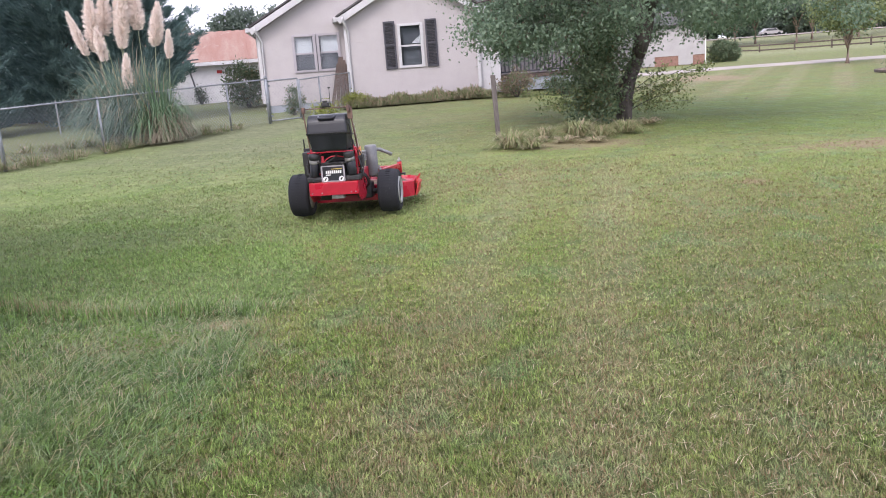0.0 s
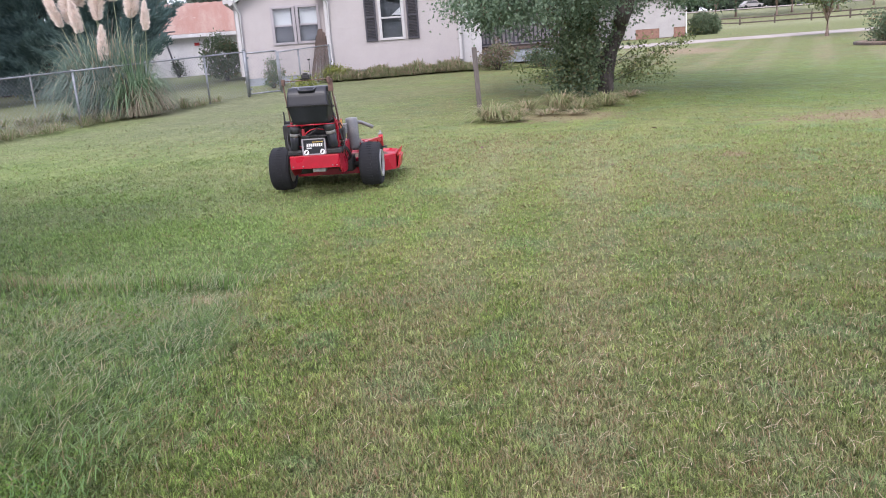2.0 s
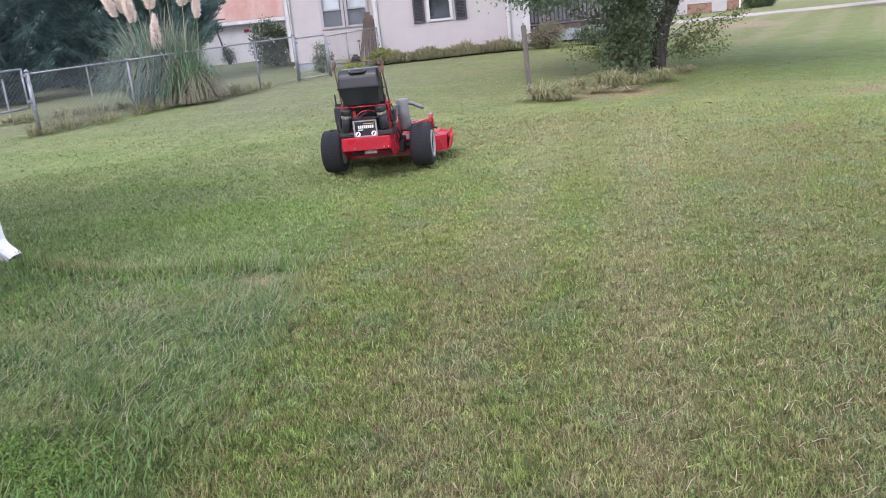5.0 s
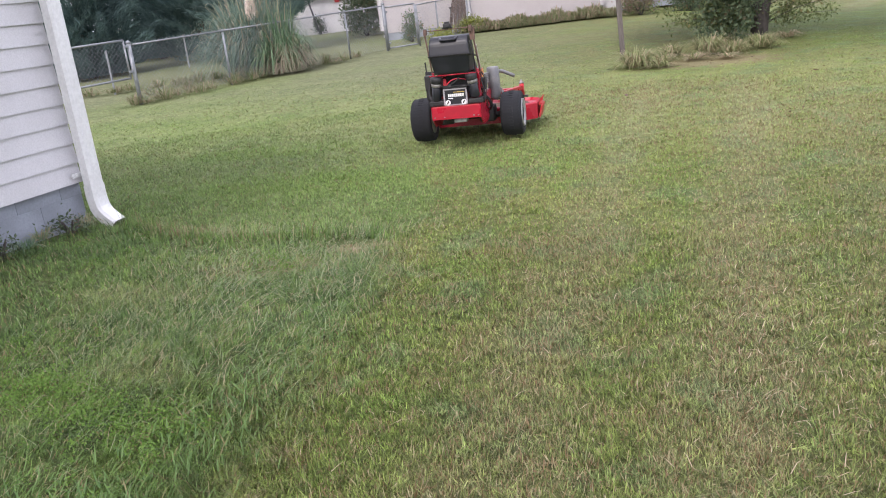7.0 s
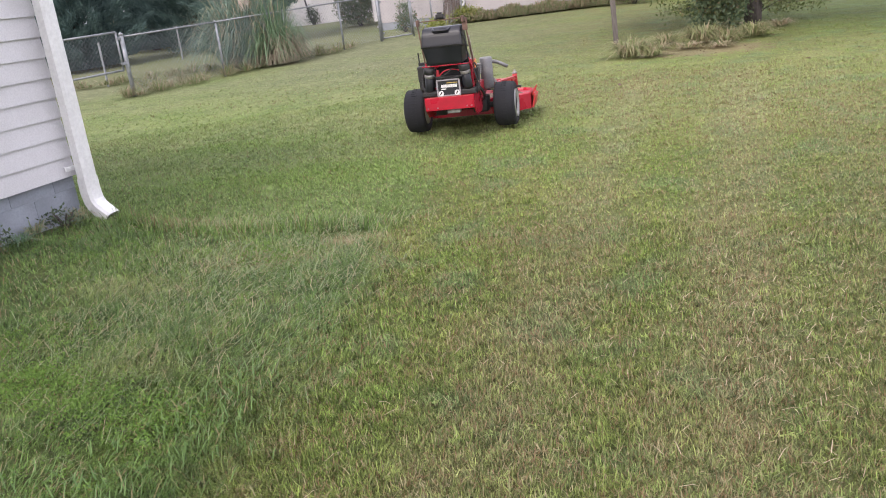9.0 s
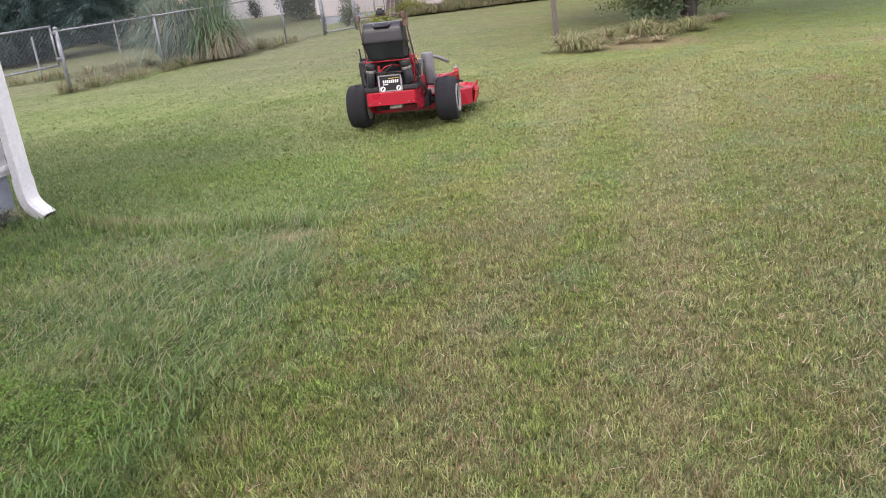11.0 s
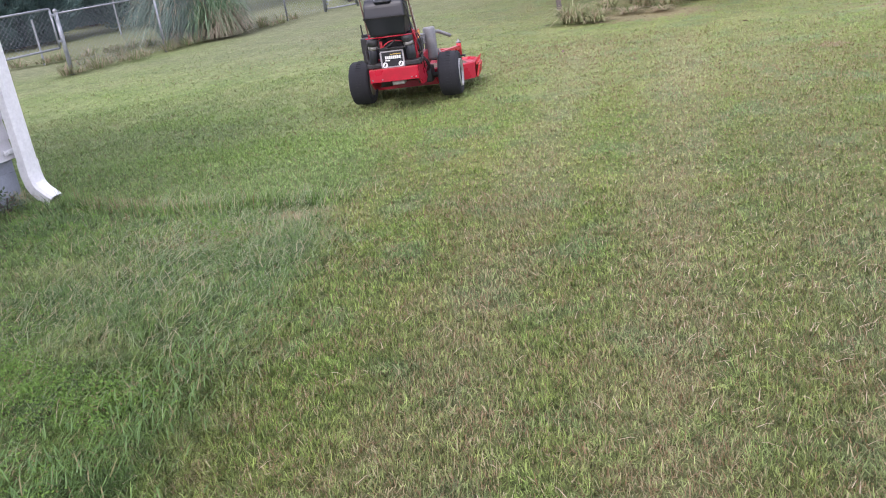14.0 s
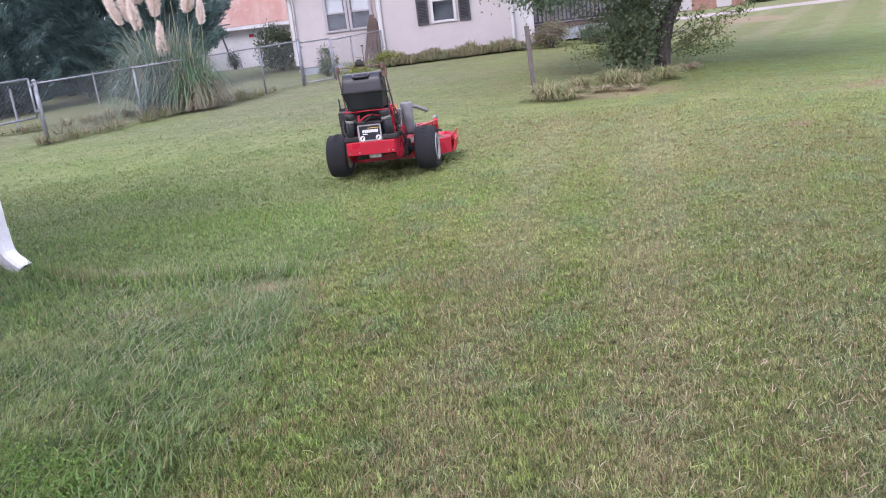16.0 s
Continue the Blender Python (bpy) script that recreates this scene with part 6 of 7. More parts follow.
# ---- the red walk-behind mower ----
def mower():
    """Origin on the ground below the rear axle; +y is forward, x to the machine's right."""
    t = thing("lawn_mower", spot(-1.20, 8.68, -4.0, 0.03) @ Matrix.Scale(0.97, 4), "red walk-behind mower with black tank standing on the lawn", "lawn mower")

    # rear wheels: wide turf tyres with low lugs on pale rims
    for sx in (-1, 1):
        prof = [(0.14, -0.095), (0.165, -0.108), (0.195, -0.111), (0.215, -0.102), (0.226, -0.078), (0.229, -0.04), (0.229, 0.04), (0.226, 0.078), (0.215, 0.102), (0.195, 0.111), (0.165, 0.108), (0.14, 0.095)]
        bm = bmesh.new()
        lathe(bm, prof, "x", 40, (sx * 0.482, 0, 0.225))
        for k in range(44):
            a = 2 * math.pi * k / 44
            for j, ox in enumerate((-0.062, 0.0, 0.062)):
                b = a + (0.07 if j == 1 else 0.0)
                box(bm, (0.052, 0.019, 0.007), (sx * 0.482 + ox, (0.229 - 0.1 * ox * ox / 0.062) * math.cos(b), 0.225 + (0.229 - 0.1 * ox * ox / 0.062) * math.sin(b)), (math.degrees(b) - 90, 0, 0))
        w = part("wheel", bm, tyre_rubber, t, "wide black turf tyre")
        bm = bmesh.new()
        o = sx
        lathe(bm, [(0.0, o * 0.05), (0.03, o * 0.052), (0.034, o * 0.03), (0.06, o * 0.026), (0.1, o * 0.04), (0.115, o * 0.06), (0.128, o * 0.105), (0.142, o * 0.118), (0.145, o * 0.10), (0.145, -o * 0.1)], "x", 32, (sx * 0.482, 0, 0.225))
        part("rim", bm, silver, w, "pale silver rim", True)
        bm = bmesh.new()
        rod(bm, (sx * (0.482 - 0.088), 0, 0.225), (sx * (0.482 - 0.098), 0, 0.225), 0.138, n=28)
        part("wheel_motor_plate", bm, black_matt, w, "dull black inner plate")
        for k in range(4):
            a = k * math.pi / 2 + 0.4
            bm = bmesh.new()
            c = Vector((sx * 0.482 + sx * 0.026, 0.05 * math.cos(a), 0.225 + 0.05 * math.sin(a)))
            rod(bm, c, c + Vector((sx * 0.02, 0, 0)), 0.009, n=6)
            part("wheel_nut", bm, grey_metal, w)

    # red frame: rear plate, two side plates, engine deck
    bm = bmesh.new()
    slab(bm, [(-0.245, 0.30), (0.245, 0.30), (0.245, 0.425), (-0.245, 0.425)], 0.012, pose(0, -0.60, 0, 90), 0.003)
    rp = part("rear_plate", bm, red_paint, t, "glossy red rear plate")
    for x in (-0.22, -0.12, 0.18, 0.225):
        bm = bmesh.new()
        rod(bm, (x, -0.612, 0.325), (x, -0.622, 0.325), 0.008, n=6)
        part("bolt", bm, grey_metal, rp)
    for sx in (-1, 1):
        bm = bmesh.new()
        slab(bm, [(-0.60, 0.425), (-0.60, 0.30), (-0.48, 0.215), (-0.22, 0.20), (0.02, 0.30), (0.22, 0.36), (0.22, 0.50), (-0.05, 0.49), (-0.34, 0.47)], 0.012, pose(sx * 0.246 - 0.006, 0, 0, 90, 0, 90), 0.003)
        part("side_plate", bm, red_paint, t, "red frame side plate")
    bm = bmesh.new()
    box(bm, (0.475, 0.66, 0.02), (0, -0.10, 0.485), (-2, 0, 0), bevel=0.004)
    part("engine_deck", bm, red_paint, t, "red engine deck")
    bm = bmesh.new()
    box(bm, (0.475, 0.24, 0.014), (0, -0.48, 0.422), bevel=0.003)
    part("battery_shelf", bm, red_worn, t)
    bm = bmesh.new()
    rod(bm, (-0.36, 0, 0.225), (0.36, 0, 0.225), 0.03, n=12)
    box(bm, (0.16, 0.2, 0.16), (0.22, -0.02, 0.25), bevel=0.02)
    box(bm, (0.16, 0.2, 0.16), (-0.22, -0.02, 0.25), bevel=0.02)
    part("axle", bm, black_matt, t, "dark hydraulic wheel motors", True)
    bm = bmesh.new()
    box(bm, (0.13, 0.1, 0.04), (0.03, -0.53, 0.275), bevel=0.01)
    part("hitch", bm, grey_metal, t)

    # battery with a printed face
    bm = bmesh.new()
    box(bm, (0.245, 0.17, 0.165), (0.005, -0.50, 0.515), bevel=0.008)
    bat = part("battery", bm, black_plastic, t, "black battery with pale trim")
    bm = bmesh.new()
    box(bm, (0.24, 0.16, 0.03), (0.005, -0.50, 0.61), bevel=0.008)
    part("battery_lid", bm, black_matt, bat)
    bm = bmesh.new()
    for a in ((0.235, 0.012, 0.0, 0.0825 - 0.006), (0.235, 0.012, 0.0, -0.0825 + 0.006)):
        box(bm, (a[0], 0.004, a[1]), (0.005, -0.588, 0.515 + a[3]))
    for sx in (-1, 1):
        box(bm, (0.016, 0.004, 0.141), (0.005 + sx * 0.1135, -0.588, 0.515))
    part("face_trim", bm, frame_grey, bat, "pale grey frame")
    bm = bmesh.new()
    box(bm, (0.11, 0.004, 0.006), (0.045, -0.589, 0.562))
    part("gold_band", bm, label_gold, bat)
    bm = bmesh.new()
    for k in range(8):
        box(bm, (0.015, 0.004, 0.030), (-0.06 + k * 0.0205, -0.589, 0.532), (0, 8, 0))
    box(bm, (0.05, 0.004, 0.010), (-0.045, -0.589, 0.503))
    part("printed_bars", bm, label_white, bat, "white printed bars")
    for x in (-0.075, 0.088):
        bm = bmesh.new()
        rod(bm, (x, -0.586, 0.462), (x, -0.592, 0.462), 0.026, n=24)
        d = part("round_mark", bm, label_white, bat)
        bm = bmesh.new()
        box(bm, (0.012, 0.004, 0.032), (x, -0.593, 0.462), (0, 35, 0))
        part("dark_mark", bm, black_matt, d)

    # two capped canisters beside the battery
    for x, z, ln in ((-0.195, 0.49, 6), (0.20, 0.50, -5)):
        m = pose(x, -0.545, z, 10, ln, 0)
        bm = bmesh.new()
        lathe(bm, [(0.043, 0), (0.046, 0.01), (0.046, 0.13), (0.038, 0.14)], n=24, m=m)
        can = part("canister", bm, black_plastic, t, "black canister", True)
        bm = bmesh.new()
        lathe(bm, [(0.046, 0.141), (0.050, 0.145), (0.050, 0.172), (0.046, 0.177)], n=24, m=m)
        part("band", bm, grey_metal, can, "grey ring", True)
        bm = bmesh.new()
        lathe(bm, [(0.052, 0.178), (0.056, 0.184), (0.056, 0.225), (0.050, 0.236), (0.0, 0.24)], n=24, m=m)
        part("cap", bm, black_matt, can, "dark cap", True)
        bm = bmesh.new()
        box(bm, (0.15, 0.16, 0.05), (x, -0.50, 0.46), bevel=0.012)
        box(bm, (0.05, 0.06, 0.16), (x + (0.1 if x < 0 else -0.09), -0.44, 0.52), bevel=0.01)
        part("bracket", bm, black_matt, t)
    # control boxes and levers at the sides
    bm = bmesh.new()
    box(bm, (0.07, 0.12, 0.15), (-0.29, -0.40, 0.655), bevel=0.012)
    box(bm, (0.055, 0.1, 0.11), (-0.295, -0.40, 0.54), bevel=0.012)
    part("control_box", bm, black_matt, t, "black control box")
    bm = bmesh.new()
    box(bm, (0.075, 0.12, 0.12), (0.25, -0.36, 0.60), bevel=0.012)
    part("control_box", bm, black_matt, t, "black control box")
    bm = bmesh.new()
    box(bm, (0.08, 0.14, 0.09), (0.212, -0.32, 0.70), bevel=0.006)
    stack = part("valve_block", bm, red_worn, t, "red block with orange labels")
    bm = bmesh.new()
    for k in range(3):
        box(bm, (0.004, 0.10, 0.02), (0.2545, -0.32, 0.672 + 0.027 * k))
    part("orange_label", bm, orange_label, stack)
    bm = bmesh.new()
    rod(bm, (-0.315, -0.36, 0.74), (-0.318, -0.37, 0.86), 0.007, n=6)
    part("lever", bm, black_matt, t)
    # red rear posts and the rail under the tank
    for sx in (-1, 1):
        bm = bmesh.new()
        box(bm, (0.02, 0.035, 0.34), (sx * 0.232, -0.45, 0.585), (-6, 0, 0), bevel=0.004)
        part("rear_post", bm, red_paint, t, "red rear post")
    bm = bmesh.new()
    rod(bm, (-0.235, -0.60, 0.735), (0.235, -0.60, 0.735), 0.006, n=8)
    part("tank_rail", bm, red_paint, t, "", True)
    bm = bmesh.new()
    box(bm, (0.10, 0.02, 0.19), (-0.30, -0.28, 0.66), bevel=0.006)
    part("heat_shield", bm, black_plastic, t, "black flat shield")
    # dark engine cover and cross plate behind the battery
    bm = bmesh.new()
    box(bm, (0.40, 0.05, 0.26), (0, -0.385, 0.63), bevel=0.012)
    box(bm, (0.30, 0.16, 0.03), (0, -0.47, 0.735), bevel=0.008)
    part("rear_cover", bm, black_matt, t, "dull black cover behind the battery")
    # hoses to the wheel motors
    for sx in (-1, 1):
        for k in range(2):
            bm = bmesh.new()
            pipe(bm, [(sx * 0.25, -0.40 + 0.05 * k, 0.50), (sx * 0.29, -0.30 + 0.05 * k, 0.42), (sx * 0.29, -0.18 + 0.05 * k, 0.33), (sx * 0.24, -0.08 + 0.04 * k, 0.28)], 0.010, 7)
            part("hose", bm, black_matt, t, "", True)
    # cables
    for i, (a, b, c, mt) in enumerate((((-0.10, -0.56, 0.60), (-0.02, -0.60, 0.74), (0.14, -0.52, 0.66), red_wire), ((0.1, -0.55, 0.60), (0.03, -0.62, 0.66), (-0.12, -0.56, 0.57), black_matt),
                                       ((0.14, -0.52, 0.66), (0.22, -0.5, 0.78), (0.26, -0.36, 0.70), red_wire), ((-0.26, -0.5, 0.52), (-0.2, -0.6, 0.44), (-0.1, -0.58, 0.47), black_matt),
                                       ((0.24, -0.45, 0.70), (0.3, -0.52, 0.55), (0.29, -0.42, 0.38), black_matt), ((-0.29, -0.40, 0.52), (-0.34, -0.42, 0.40), (-0.28, -0.2, 0.34), black_matt),
                                       ((-0.19, -0.57, 0.66), (-0.06, -0.66, 0.58), (0.06, -0.58, 0.70), black_matt), ((0.05, -0.56, 0.62), (0.16, -0.68, 0.60), (0.19, -0.57, 0.66), black_matt),
                                       ((-0.26, -0.46, 0.66), (-0.3, -0.56, 0.56), (-0.2, -0.59, 0.43), black_matt), ((0.26, -0.42, 0.72), (0.34, -0.46, 0.60), (0.27, -0.50, 0.42), black_matt),
                                       ((-0.14, -0.52, 0.70), (0.0, -0.60, 0.78), (0.17, -0.50, 0.70), red_wire), ((0.20, -0.46, 0.80), (0.27, -0.50, 0.68), (0.25, -0.42, 0.56), red_wire),
                                       ((0.22, -0.55, 0.74), (0.25, -0.62, 0.90), (0.20, -0.60, 1.05), black_matt))):
        a, b, c = Vector(a), Vector(b), Vector(c)
        bm = bmesh.new()
        pipe(bm, [a.lerp(b, k / 8).lerp(b.lerp(c, k / 8), k / 8) for k in range(9)], 0.006, 6)
        part("cable", bm, mt, t, "", True)
    bm = bmesh.new()
    box(bm, (0.03, 0.03, 0.07), (-0.10, -0.53, 0.655), bevel=0.006)
    part("terminal_cover", bm, red_wire, bat)

    # black moulded fuel tank between the uprights
    bm = bmesh.new()
    outline = [(-0.625, 1.058), (-0.65, 1.022), (-0.668, 0.905), (-0.615, 0.725), (-0.40, 0.725), (-0.345, 0.865), (-0.40, 1.055), (-0.43, 1.085), (-0.59, 1.085)]
    slab(bm, outline, 0.41, pose(-0.205, 0, 0, 90, 0, 90), 0.022)
    for v in bm.verts:
        k = 1 - 0.13 * max(0, min(1, (0.92 - v.co.z) / 0.18)) - 0.06 * max(0, (v.co.z - 0.93) / 0.15)
        v.co.x *= 1.0 * k
    bmesh.ops.translate(bm, vec=(0, 0, 0.02), verts=bm.verts[:])
    tank = part("fuel_tank", bm, black_plastic, t, "black moulded plastic tank")
    bm = bmesh.new()
    slab(bm, [(-0.678, 0.935), (-0.674, 0.919), (-0.336, 0.874), (-0.332, 0.890)], 0.418, pose(-0.209, 0, 0, 90, 0, 90), 0.004)
    part("tank_seam", bm, black_matt, tank)
    bm = bmesh.new()
    pipe(bm, [(-0.085, -0.60, 1.087), (-0.07, -0.655, 1.073), (0.07, -0.655, 1.073), (0.085, -0.60, 1.087)], 0.014, 8)
    part("tank_grip", bm, black_plastic, tank, "", True)

    # upright frame, cross bar, receiver with aerial
    for sx in (-1, 1):
        bm = bmesh.new()
        pipe(bm, [(sx * 0.245, -0.34, 0.48), (sx * 0.245, -0.42, 0.78), (sx * 0.235, -0.60, 1.165)], 0.0075, 8)
        box(bm, (0.03, 0.05, 0.06), (sx * 0.225, -0.605, 1.16), bevel=0.006)
        part("upright", bm, rust_brown, t, "rusty brown upright", True)
    bm = bmesh.new()
    rod(bm, (-0.235, -0.60, 1.17), (0.235, -0.60, 1.17), 0.005, n=8)
    part("cross_bar", bm, rust_brown, t, "", True)
    bm = bmesh.new()
    box(bm, (0.026, 0.012, 0.34), (0.236, -0.40, 0.84), (28, 0, 0), bevel=0.003)
    part("side_brace", bm, cream, t, "cream diagonal brace")
    bm = bmesh.new()
    box(bm, (0.05, 0.03, 0.12), (0.235, -0.585, 1.11), bevel=0.006)
    part("rusty_bracket", bm, rust_brown, t)
    bm = bmesh.new()
    box(bm, (0.075, 0.05, 0.04), (0.0, -0.60, 1.205), bevel=0.008)
    box(bm, (0.045, 0.04, 0.018), (0.0, -0.60, 1.233), bevel=0.005)
    box(bm, (0.11, 0.02, 0.014), (0.0, -0.60, 1.184), bevel=0.004)
    rec = part("receiver", bm, black_matt, t, "small black receiver")
    bm = bmesh.new()
    rod(bm, (0.05, -0.60, 1.195), (0.052, -0.60, 1.36), 0.003, n=6)
    rod(bm, (0.052, -0.60, 1.36), (0.052, -0.60, 1.372), 0.014, n=12)
    part("aerial", bm, black_matt, rec)

    # engine
    bm = bmesh.new()
    box(bm, (0.36, 0.36, 0.20), (0.0, -0.16, 0.60), bevel=0.03)
    for sx in (-1, 1):
        for k in range(6):
            box(bm, (0.12, 0.13, 0.008), (sx * 0.19, -0.02, 0.57 + 0.018 * k))
        rod(bm, (sx * 0.13, -0.05, 0.56), (sx * 0.13, -0.05, 0.74), 0.045, n=14)
    eng = part("engine", bm, grey_metal, t, "grey cast engine block", True)
    bm = bmesh.new()
    lathe(bm, [(0.20, 0.70), (0.205, 0.72), (0.19, 0.80), (0.165, 0.845), (0.14, 0.855), (0.135, 0.885), (0.10, 0.90), (0.0, 0.905)], n=32, at=(-0.02, -0.20, 0))
    part("fan_shroud", bm, black_plastic, eng, "round black fan shroud", True)
    bm = bmesh.new()
    for k in range(14):
        a = 2 * math.pi * k / 14
        box(bm, (0.07, 0.008, 0.02), (-0.02 + 0.09 * math.cos(a), -0.20 + 0.09 * math.sin(a), 0.902), (0, 12, math.degrees(a)))
    part("fan_grille", bm, black_matt, eng)
    bm = bmesh.new()
    box(bm, (0.27, 0.22, 0.24), (-0.09, 0.03, 0.74), (4, 0, 0), bevel=0.025)
    part("air_cleaner", bm, black_plastic, eng, "black air cleaner cover")
    bm = bmesh.new()
    box(bm, (0.10, 0.006, 0.05), (-0.14, 0.148, 0.78))
    part("badge", bm, label_white, eng, "plain pale badge")
    bm = bmesh.new()
    box(bm, (0.006, 0.09, 0.07), (0.05, 0.0, 0.80))
    part("badge", bm, label_white, eng, "plain pale badge")
    bm = bmesh.new()
    rod(bm, (0.02, 0.06, 0.62), (0.02, 0.17, 0.62), 0.07, 0.06, n=16)
    rod(bm, (0.20, -0.16, 0.50), (0.20, -0.16, 0.62), 0.05, n=16)
    rod(bm, (0.16, -0.30, 0.5), (0.16, -0.30, 0.66), 0.035, n=12)
    part("oil_filter", bm, cream, eng, "", True)

    # upright silencer and its bent pipe
    bm = bmesh.new()
    lathe(bm, [(0.0, 0.385), (0.062, 0.385), (0.066, 0.395), (0.066, 0.695), (0.060, 0.71), (0.0, 0.71)], n=24, at=(0.285, 0.12, 0))
    sil = part("silencer", bm, muffler_grey, t, "dark grey upright silencer", True)
    bm = bmesh.new()
    pipe(bm, [(0.31, 0.15, 0.645), (0.335, 0.22, 0.65), (0.36, 0.28, 0.64), (0.42, 0.30, 0.61), (0.48, 0.32, 0.575)], 0.020, 10)
    part("exhaust_pipe", bm, muffler_grey, sil, "bent exhaust pipe", True)

    # front frame: two arms, a cross beam and caster forks
    for sx in (-1, 1):
        bm = bmesh.new()
        pa, pb = Vector((sx * 0.30, 0.16, 0.40)), Vector((sx * 0.46, 0.98, 0.365))
        d = pb - pa
        m = Matrix.Translation((pa + pb) / 2) @ d.to_track_quat("Y", "Z").to_matrix().to_4x4()
        vs = box(bm, (0.05, d.length, 0.05), bevel=0.006)
        bmesh.ops.transform(bm, matrix=m, verts=vs)
        arm = part("front_arm", bm, red_paint, t, "square red front arm")
        bm = bmesh.new()
        rod(bm, (sx * 0.46, 1.0, 0.27), (sx * 0.46, 1.0, 0.41), 0.028, n=14)
        tube = part("caster_tube", bm, red_worn, t, "red caster tube", True)
        bm = bmesh.new()
        lathe(bm, [(0.03, 0.0), (0.032, 0.012), (0.012, 0.025), (0.008, 0.045), (0.0, 0.048)], n=12, at=(sx * 0.46, 1.0, 0.411))
        part("grease_cap", bm, grey_metal, tube, "", True)
        bm = bmesh.new()
        box(bm, (0.13, 0.05, 0.02), (sx * 0.46, 1.0, 0.265), bevel=0.005)
        for k in (-1, 1):
            box(bm, (0.012, 0.04, 0.18), (sx * 0.46 + k * 0.058, 0.985, 0.18), (5, 0, 0), bevel=0.003)
        fork = part("caster_fork", bm, black_matt, t, "black caster fork")
        bm = bmesh.new()
        lathe(bm, [(0.05, -0.034), (0.08, -0.042), (0.105, -0.036), (0.113, -0.018), (0.113, 0.018), (0.105, 0.036), (0.08, 0.042), (0.05, 0.034)], "x", 28, (sx * 0.46, 0.97, 0.113))
        cw = part("caster_tyre", bm, tyre_rubber, fork, "", True)
        bm = bmesh.new()
        rod(bm, (sx * 0.46 - 0.036, 0.97, 0.113), (sx * 0.46 + 0.036, 0.97, 0.113), 0.05, n=18)
        rod(bm, (sx * 0.46 - 0.068, 0.97, 0.113), (sx * 0.46 + 0.068, 0.97, 0.113), 0.012, n=8)
        part("caster_hub", bm, silver, fork, "", True)
        bm = bmesh.new()
        rod(bm, (sx * 0.34, 0.27, 0.26), (sx * 0.34, 0.25, 0.47), 0.010, n=8)
        rod(bm, (sx * 0.34, 0.26, 0.41), (sx * 0.34, 0.255, 0.44), 0.022, n=10)
        part("height_pin", bm, grey_metal, t, "steel height adjuster", True)
        bm = bmesh.new()
        box(bm, (0.03, 0.03, 0.13), (sx * 0.41, 0.76, 0.30), bevel=0.004)
        part("deck_hanger", bm, red_worn, t)
    bm = bmesh.new()
    box(bm, (0.80, 0.06, 0.05), (0, 0.74, 0.372), bevel=0.006)
    part("cross_beam", bm, red_paint, t, "red cross beam")
    bm = bmesh.new()
    box(bm, (0.62, 0.05, 0.06), (0, 0.19, 0.40), bevel=0.006)
    part("cross_beam", bm, red_paint, t, "red cross beam")

    # cutting deck: a deep skirted shell, low raised top, belt pulleys, rollers
    outline = [(-0.50, 0.26), (0.50, 0.26), (0.69, 0.42), (0.70, 0.78), (0.60, 0.88), (0.20, 0.88), (0.12, 0.96), (-0.12, 0.96), (-0.20, 0.88), (-0.60, 0.88), (-0.70, 0.74), (-0.70, 0.46)]
    bm = bmesh.new()
    lo = [bm.verts.new((x, y, 0.085)) for x, y in outline]
    hi = [bm.verts.new((x, y, 0.25)) for x, y in outline]
    lip = [bm.verts.new((x * 0.965, 0.57 + (y - 0.57) * 0.93, 0.262)) for x, y in outline]
    well = [bm.verts.new((x * 0.93, 0.57 + (y - 0.57) * 0.87, 0.235)) for x, y in outline]
    inn = [bm.verts.new((x * 0.985, 0.57 + (y - 0.57) * 0.97, 0.085)) for x, y in outline]
    roofv = [bm.verts.new((x * 0.985, 0.57 + (y - 0.57) * 0.97, 0.225)) for x, y in outline]
    n = len(outline)
    for a, b in ((lo, hi), (hi, lip), (lip, well), (inn, lo), (roofv, inn)):
        for k in range(n):
            bm.faces.new((a[k], a[(k + 1) % n], b[(k + 1) % n], b[k]))
    bm.faces.new(well)
    bm.faces.new(roofv[::-1])
    bmesh.ops.recalc_face_normals(bm, faces=bm.faces[:])
    deck = part("cutting_deck", bm, red_paint, t, "deep red cutting deck, dusty with clippings")
    bm = bmesh.new()
    slab(bm, [(-0.55, 0.40), (0.55, 0.40), (0.60, 0.55), (0.52, 0.76), (-0.52, 0.76), (-0.60, 0.55)], 0.004, pose(0, 0, 0.2375))
    part("clippings", bm, mulch, deck, "dry clippings lying on the deck")
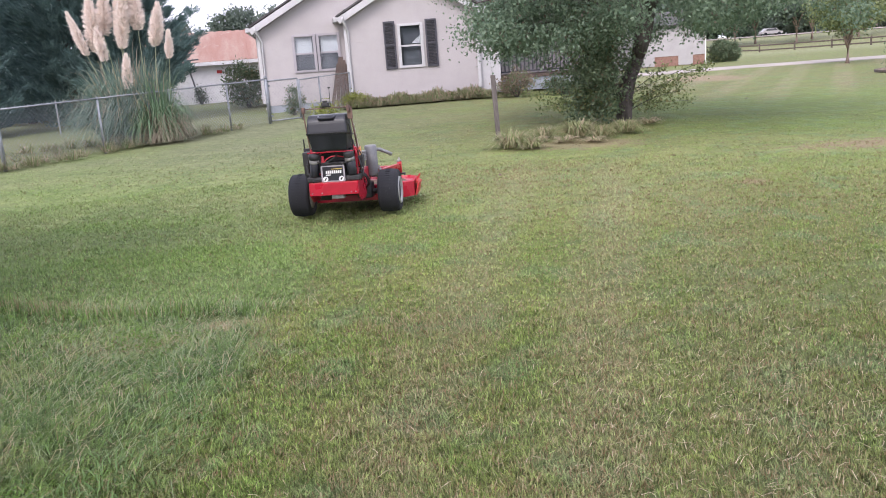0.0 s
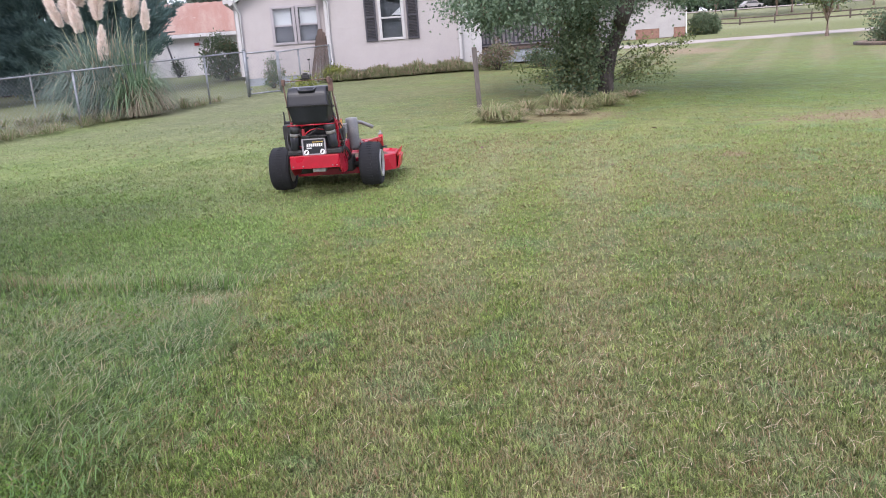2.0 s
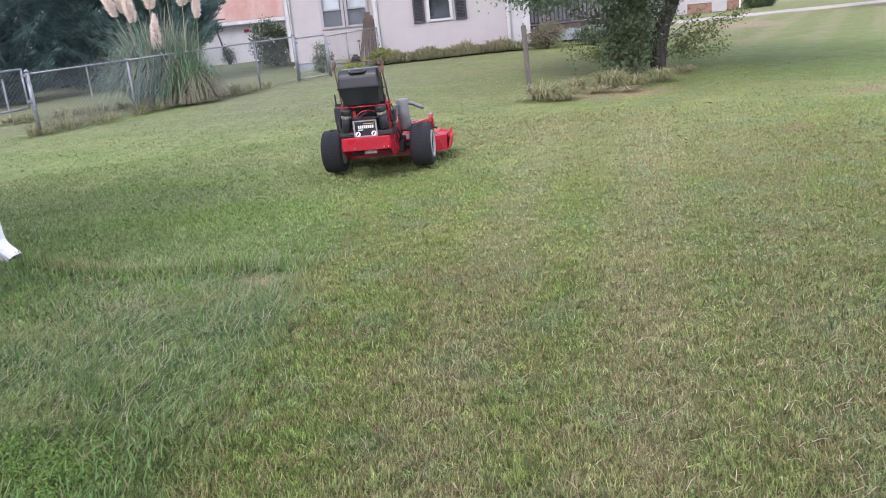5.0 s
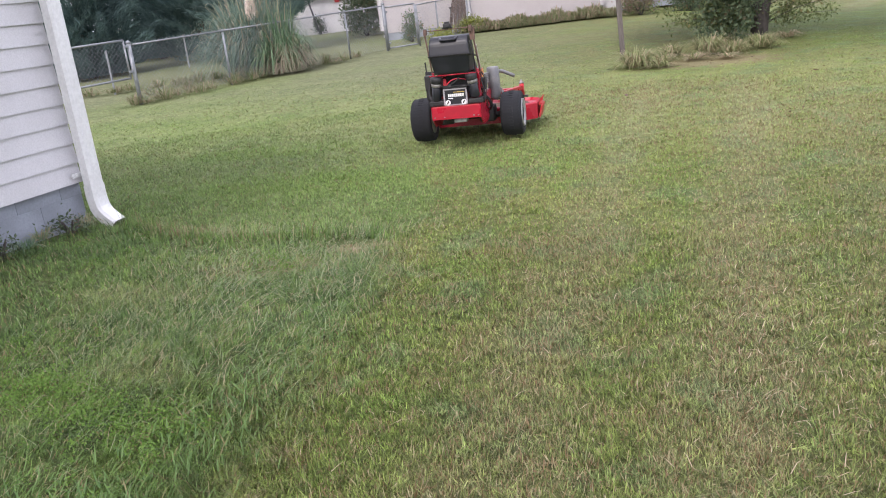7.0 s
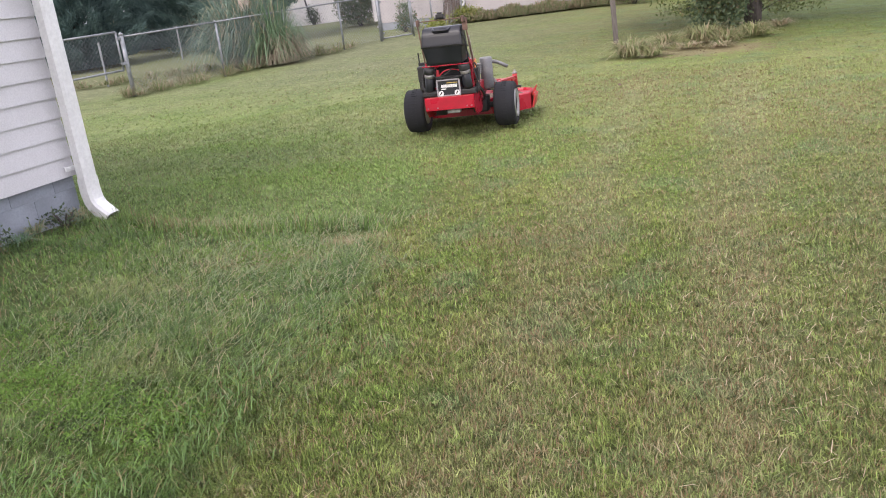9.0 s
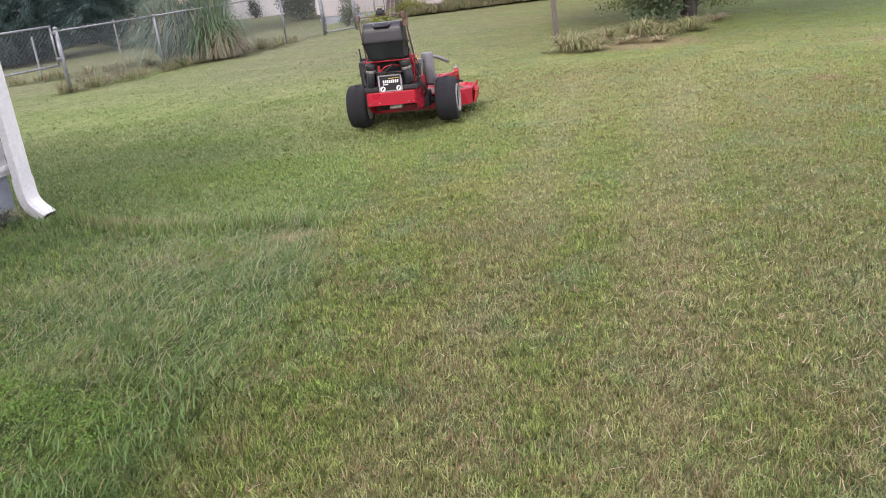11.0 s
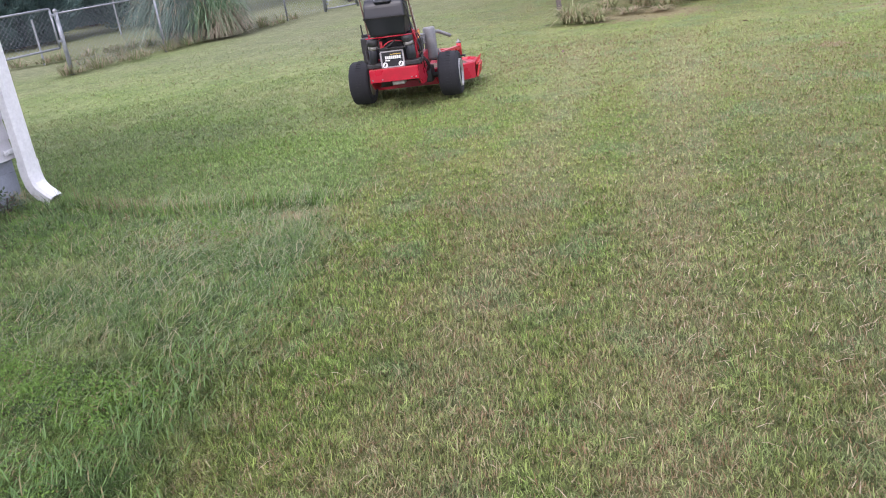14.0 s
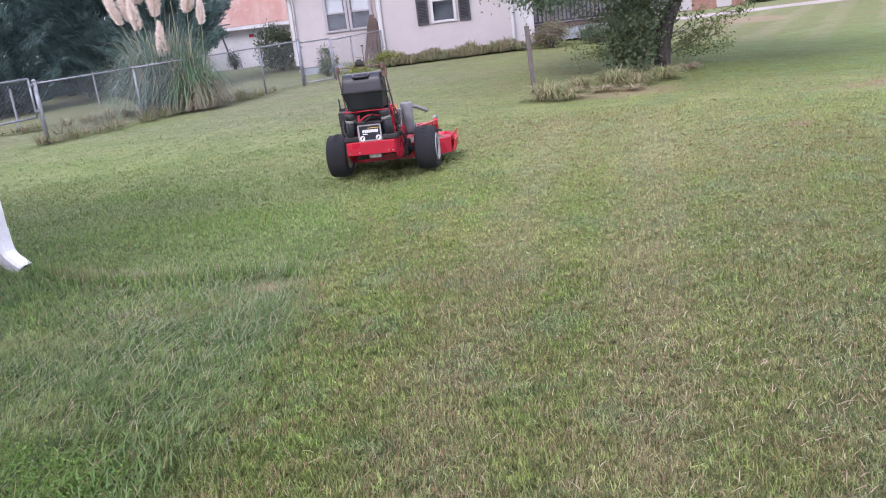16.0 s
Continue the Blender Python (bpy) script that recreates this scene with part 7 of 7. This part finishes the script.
    for x, y in ((-0.42, 0.52), (0.0, 0.62), (0.42, 0.52)):
        bm = bmesh.new()
        lathe(bm, [(0.03, 0.236), (0.05, 0.30), (0.075, 0.305), (0.08, 0.312), (0.066, 0.322), (0.066, 0.332), (0.08, 0.342), (0.075, 0.35), (0.025, 0.352), (0.02, 0.375), (0.0, 0.376)], n=24, at=(x, y, 0))
        part("pulley", bm, black_matt, deck, "dark belt pulley", True)
    bm = bmesh.new()
    for a, b in (((-0.42, 0.445, 0.327), (0.42, 0.445, 0.327)), ((-0.42, 0.595, 0.327), (0.0, 0.69, 0.327)), ((0.0, 0.69, 0.327), (0.42, 0.595, 0.327))):
        rod(bm, a, b, 0.008, n=6)
    part("belt", bm, tyre_rubber, deck)
    bm = bmesh.new()
    box(bm, (0.03, 0.20, 0.02), (0.72, 0.58, 0.23), bevel=0.004)
    box(bm, (0.018, 0.30, 0.14), (0.722, 0.58, 0.155), (0, 14, 0), bevel=0.004)
    for y in (0.45, 0.58, 0.70):
        rod(bm, (0.71, y, 0.22), (0.735, y, 0.30), 0.006, n=6)
    part("discharge_guard", bm, red_worn, deck, "worn red discharge guard")
    bm = bmesh.new()
    pipe(bm, [(-0.66, 0.50, 0.25), (-0.68, 0.50, 0.30), (-0.68, 0.58, 0.30), (-0.66, 0.58, 0.25)], 0.006, 6)
    part("grab_loop", bm, red_worn, deck, "", True)
    for x, y in ((-0.62, 0.93), (-0.17, 0.98), (0.17, 0.98), (0.62, 0.93)):
        bm = bmesh.new()
        lathe(bm, [(0.0, -0.055), (0.03, -0.055), (0.05, -0.03), (0.055, 0), (0.05, 0.03), (0.03, 0.055), (0.0, 0.055)], "x", 18, (x, y + 0.03, 0.075))
        rl = part("roller", bm, tyre_rubber, deck, "black anti-scalp roller", True)
        bm = bmesh.new()
        box(bm, (0.02, 0.09, 0.05), (x - 0.065, y, 0.10), bevel=0.004)
        box(bm, (0.02, 0.09, 0.05), (x + 0.065, y, 0.10), bevel=0.004)
        part("roller_bracket", bm, red_worn, rl)


mower()
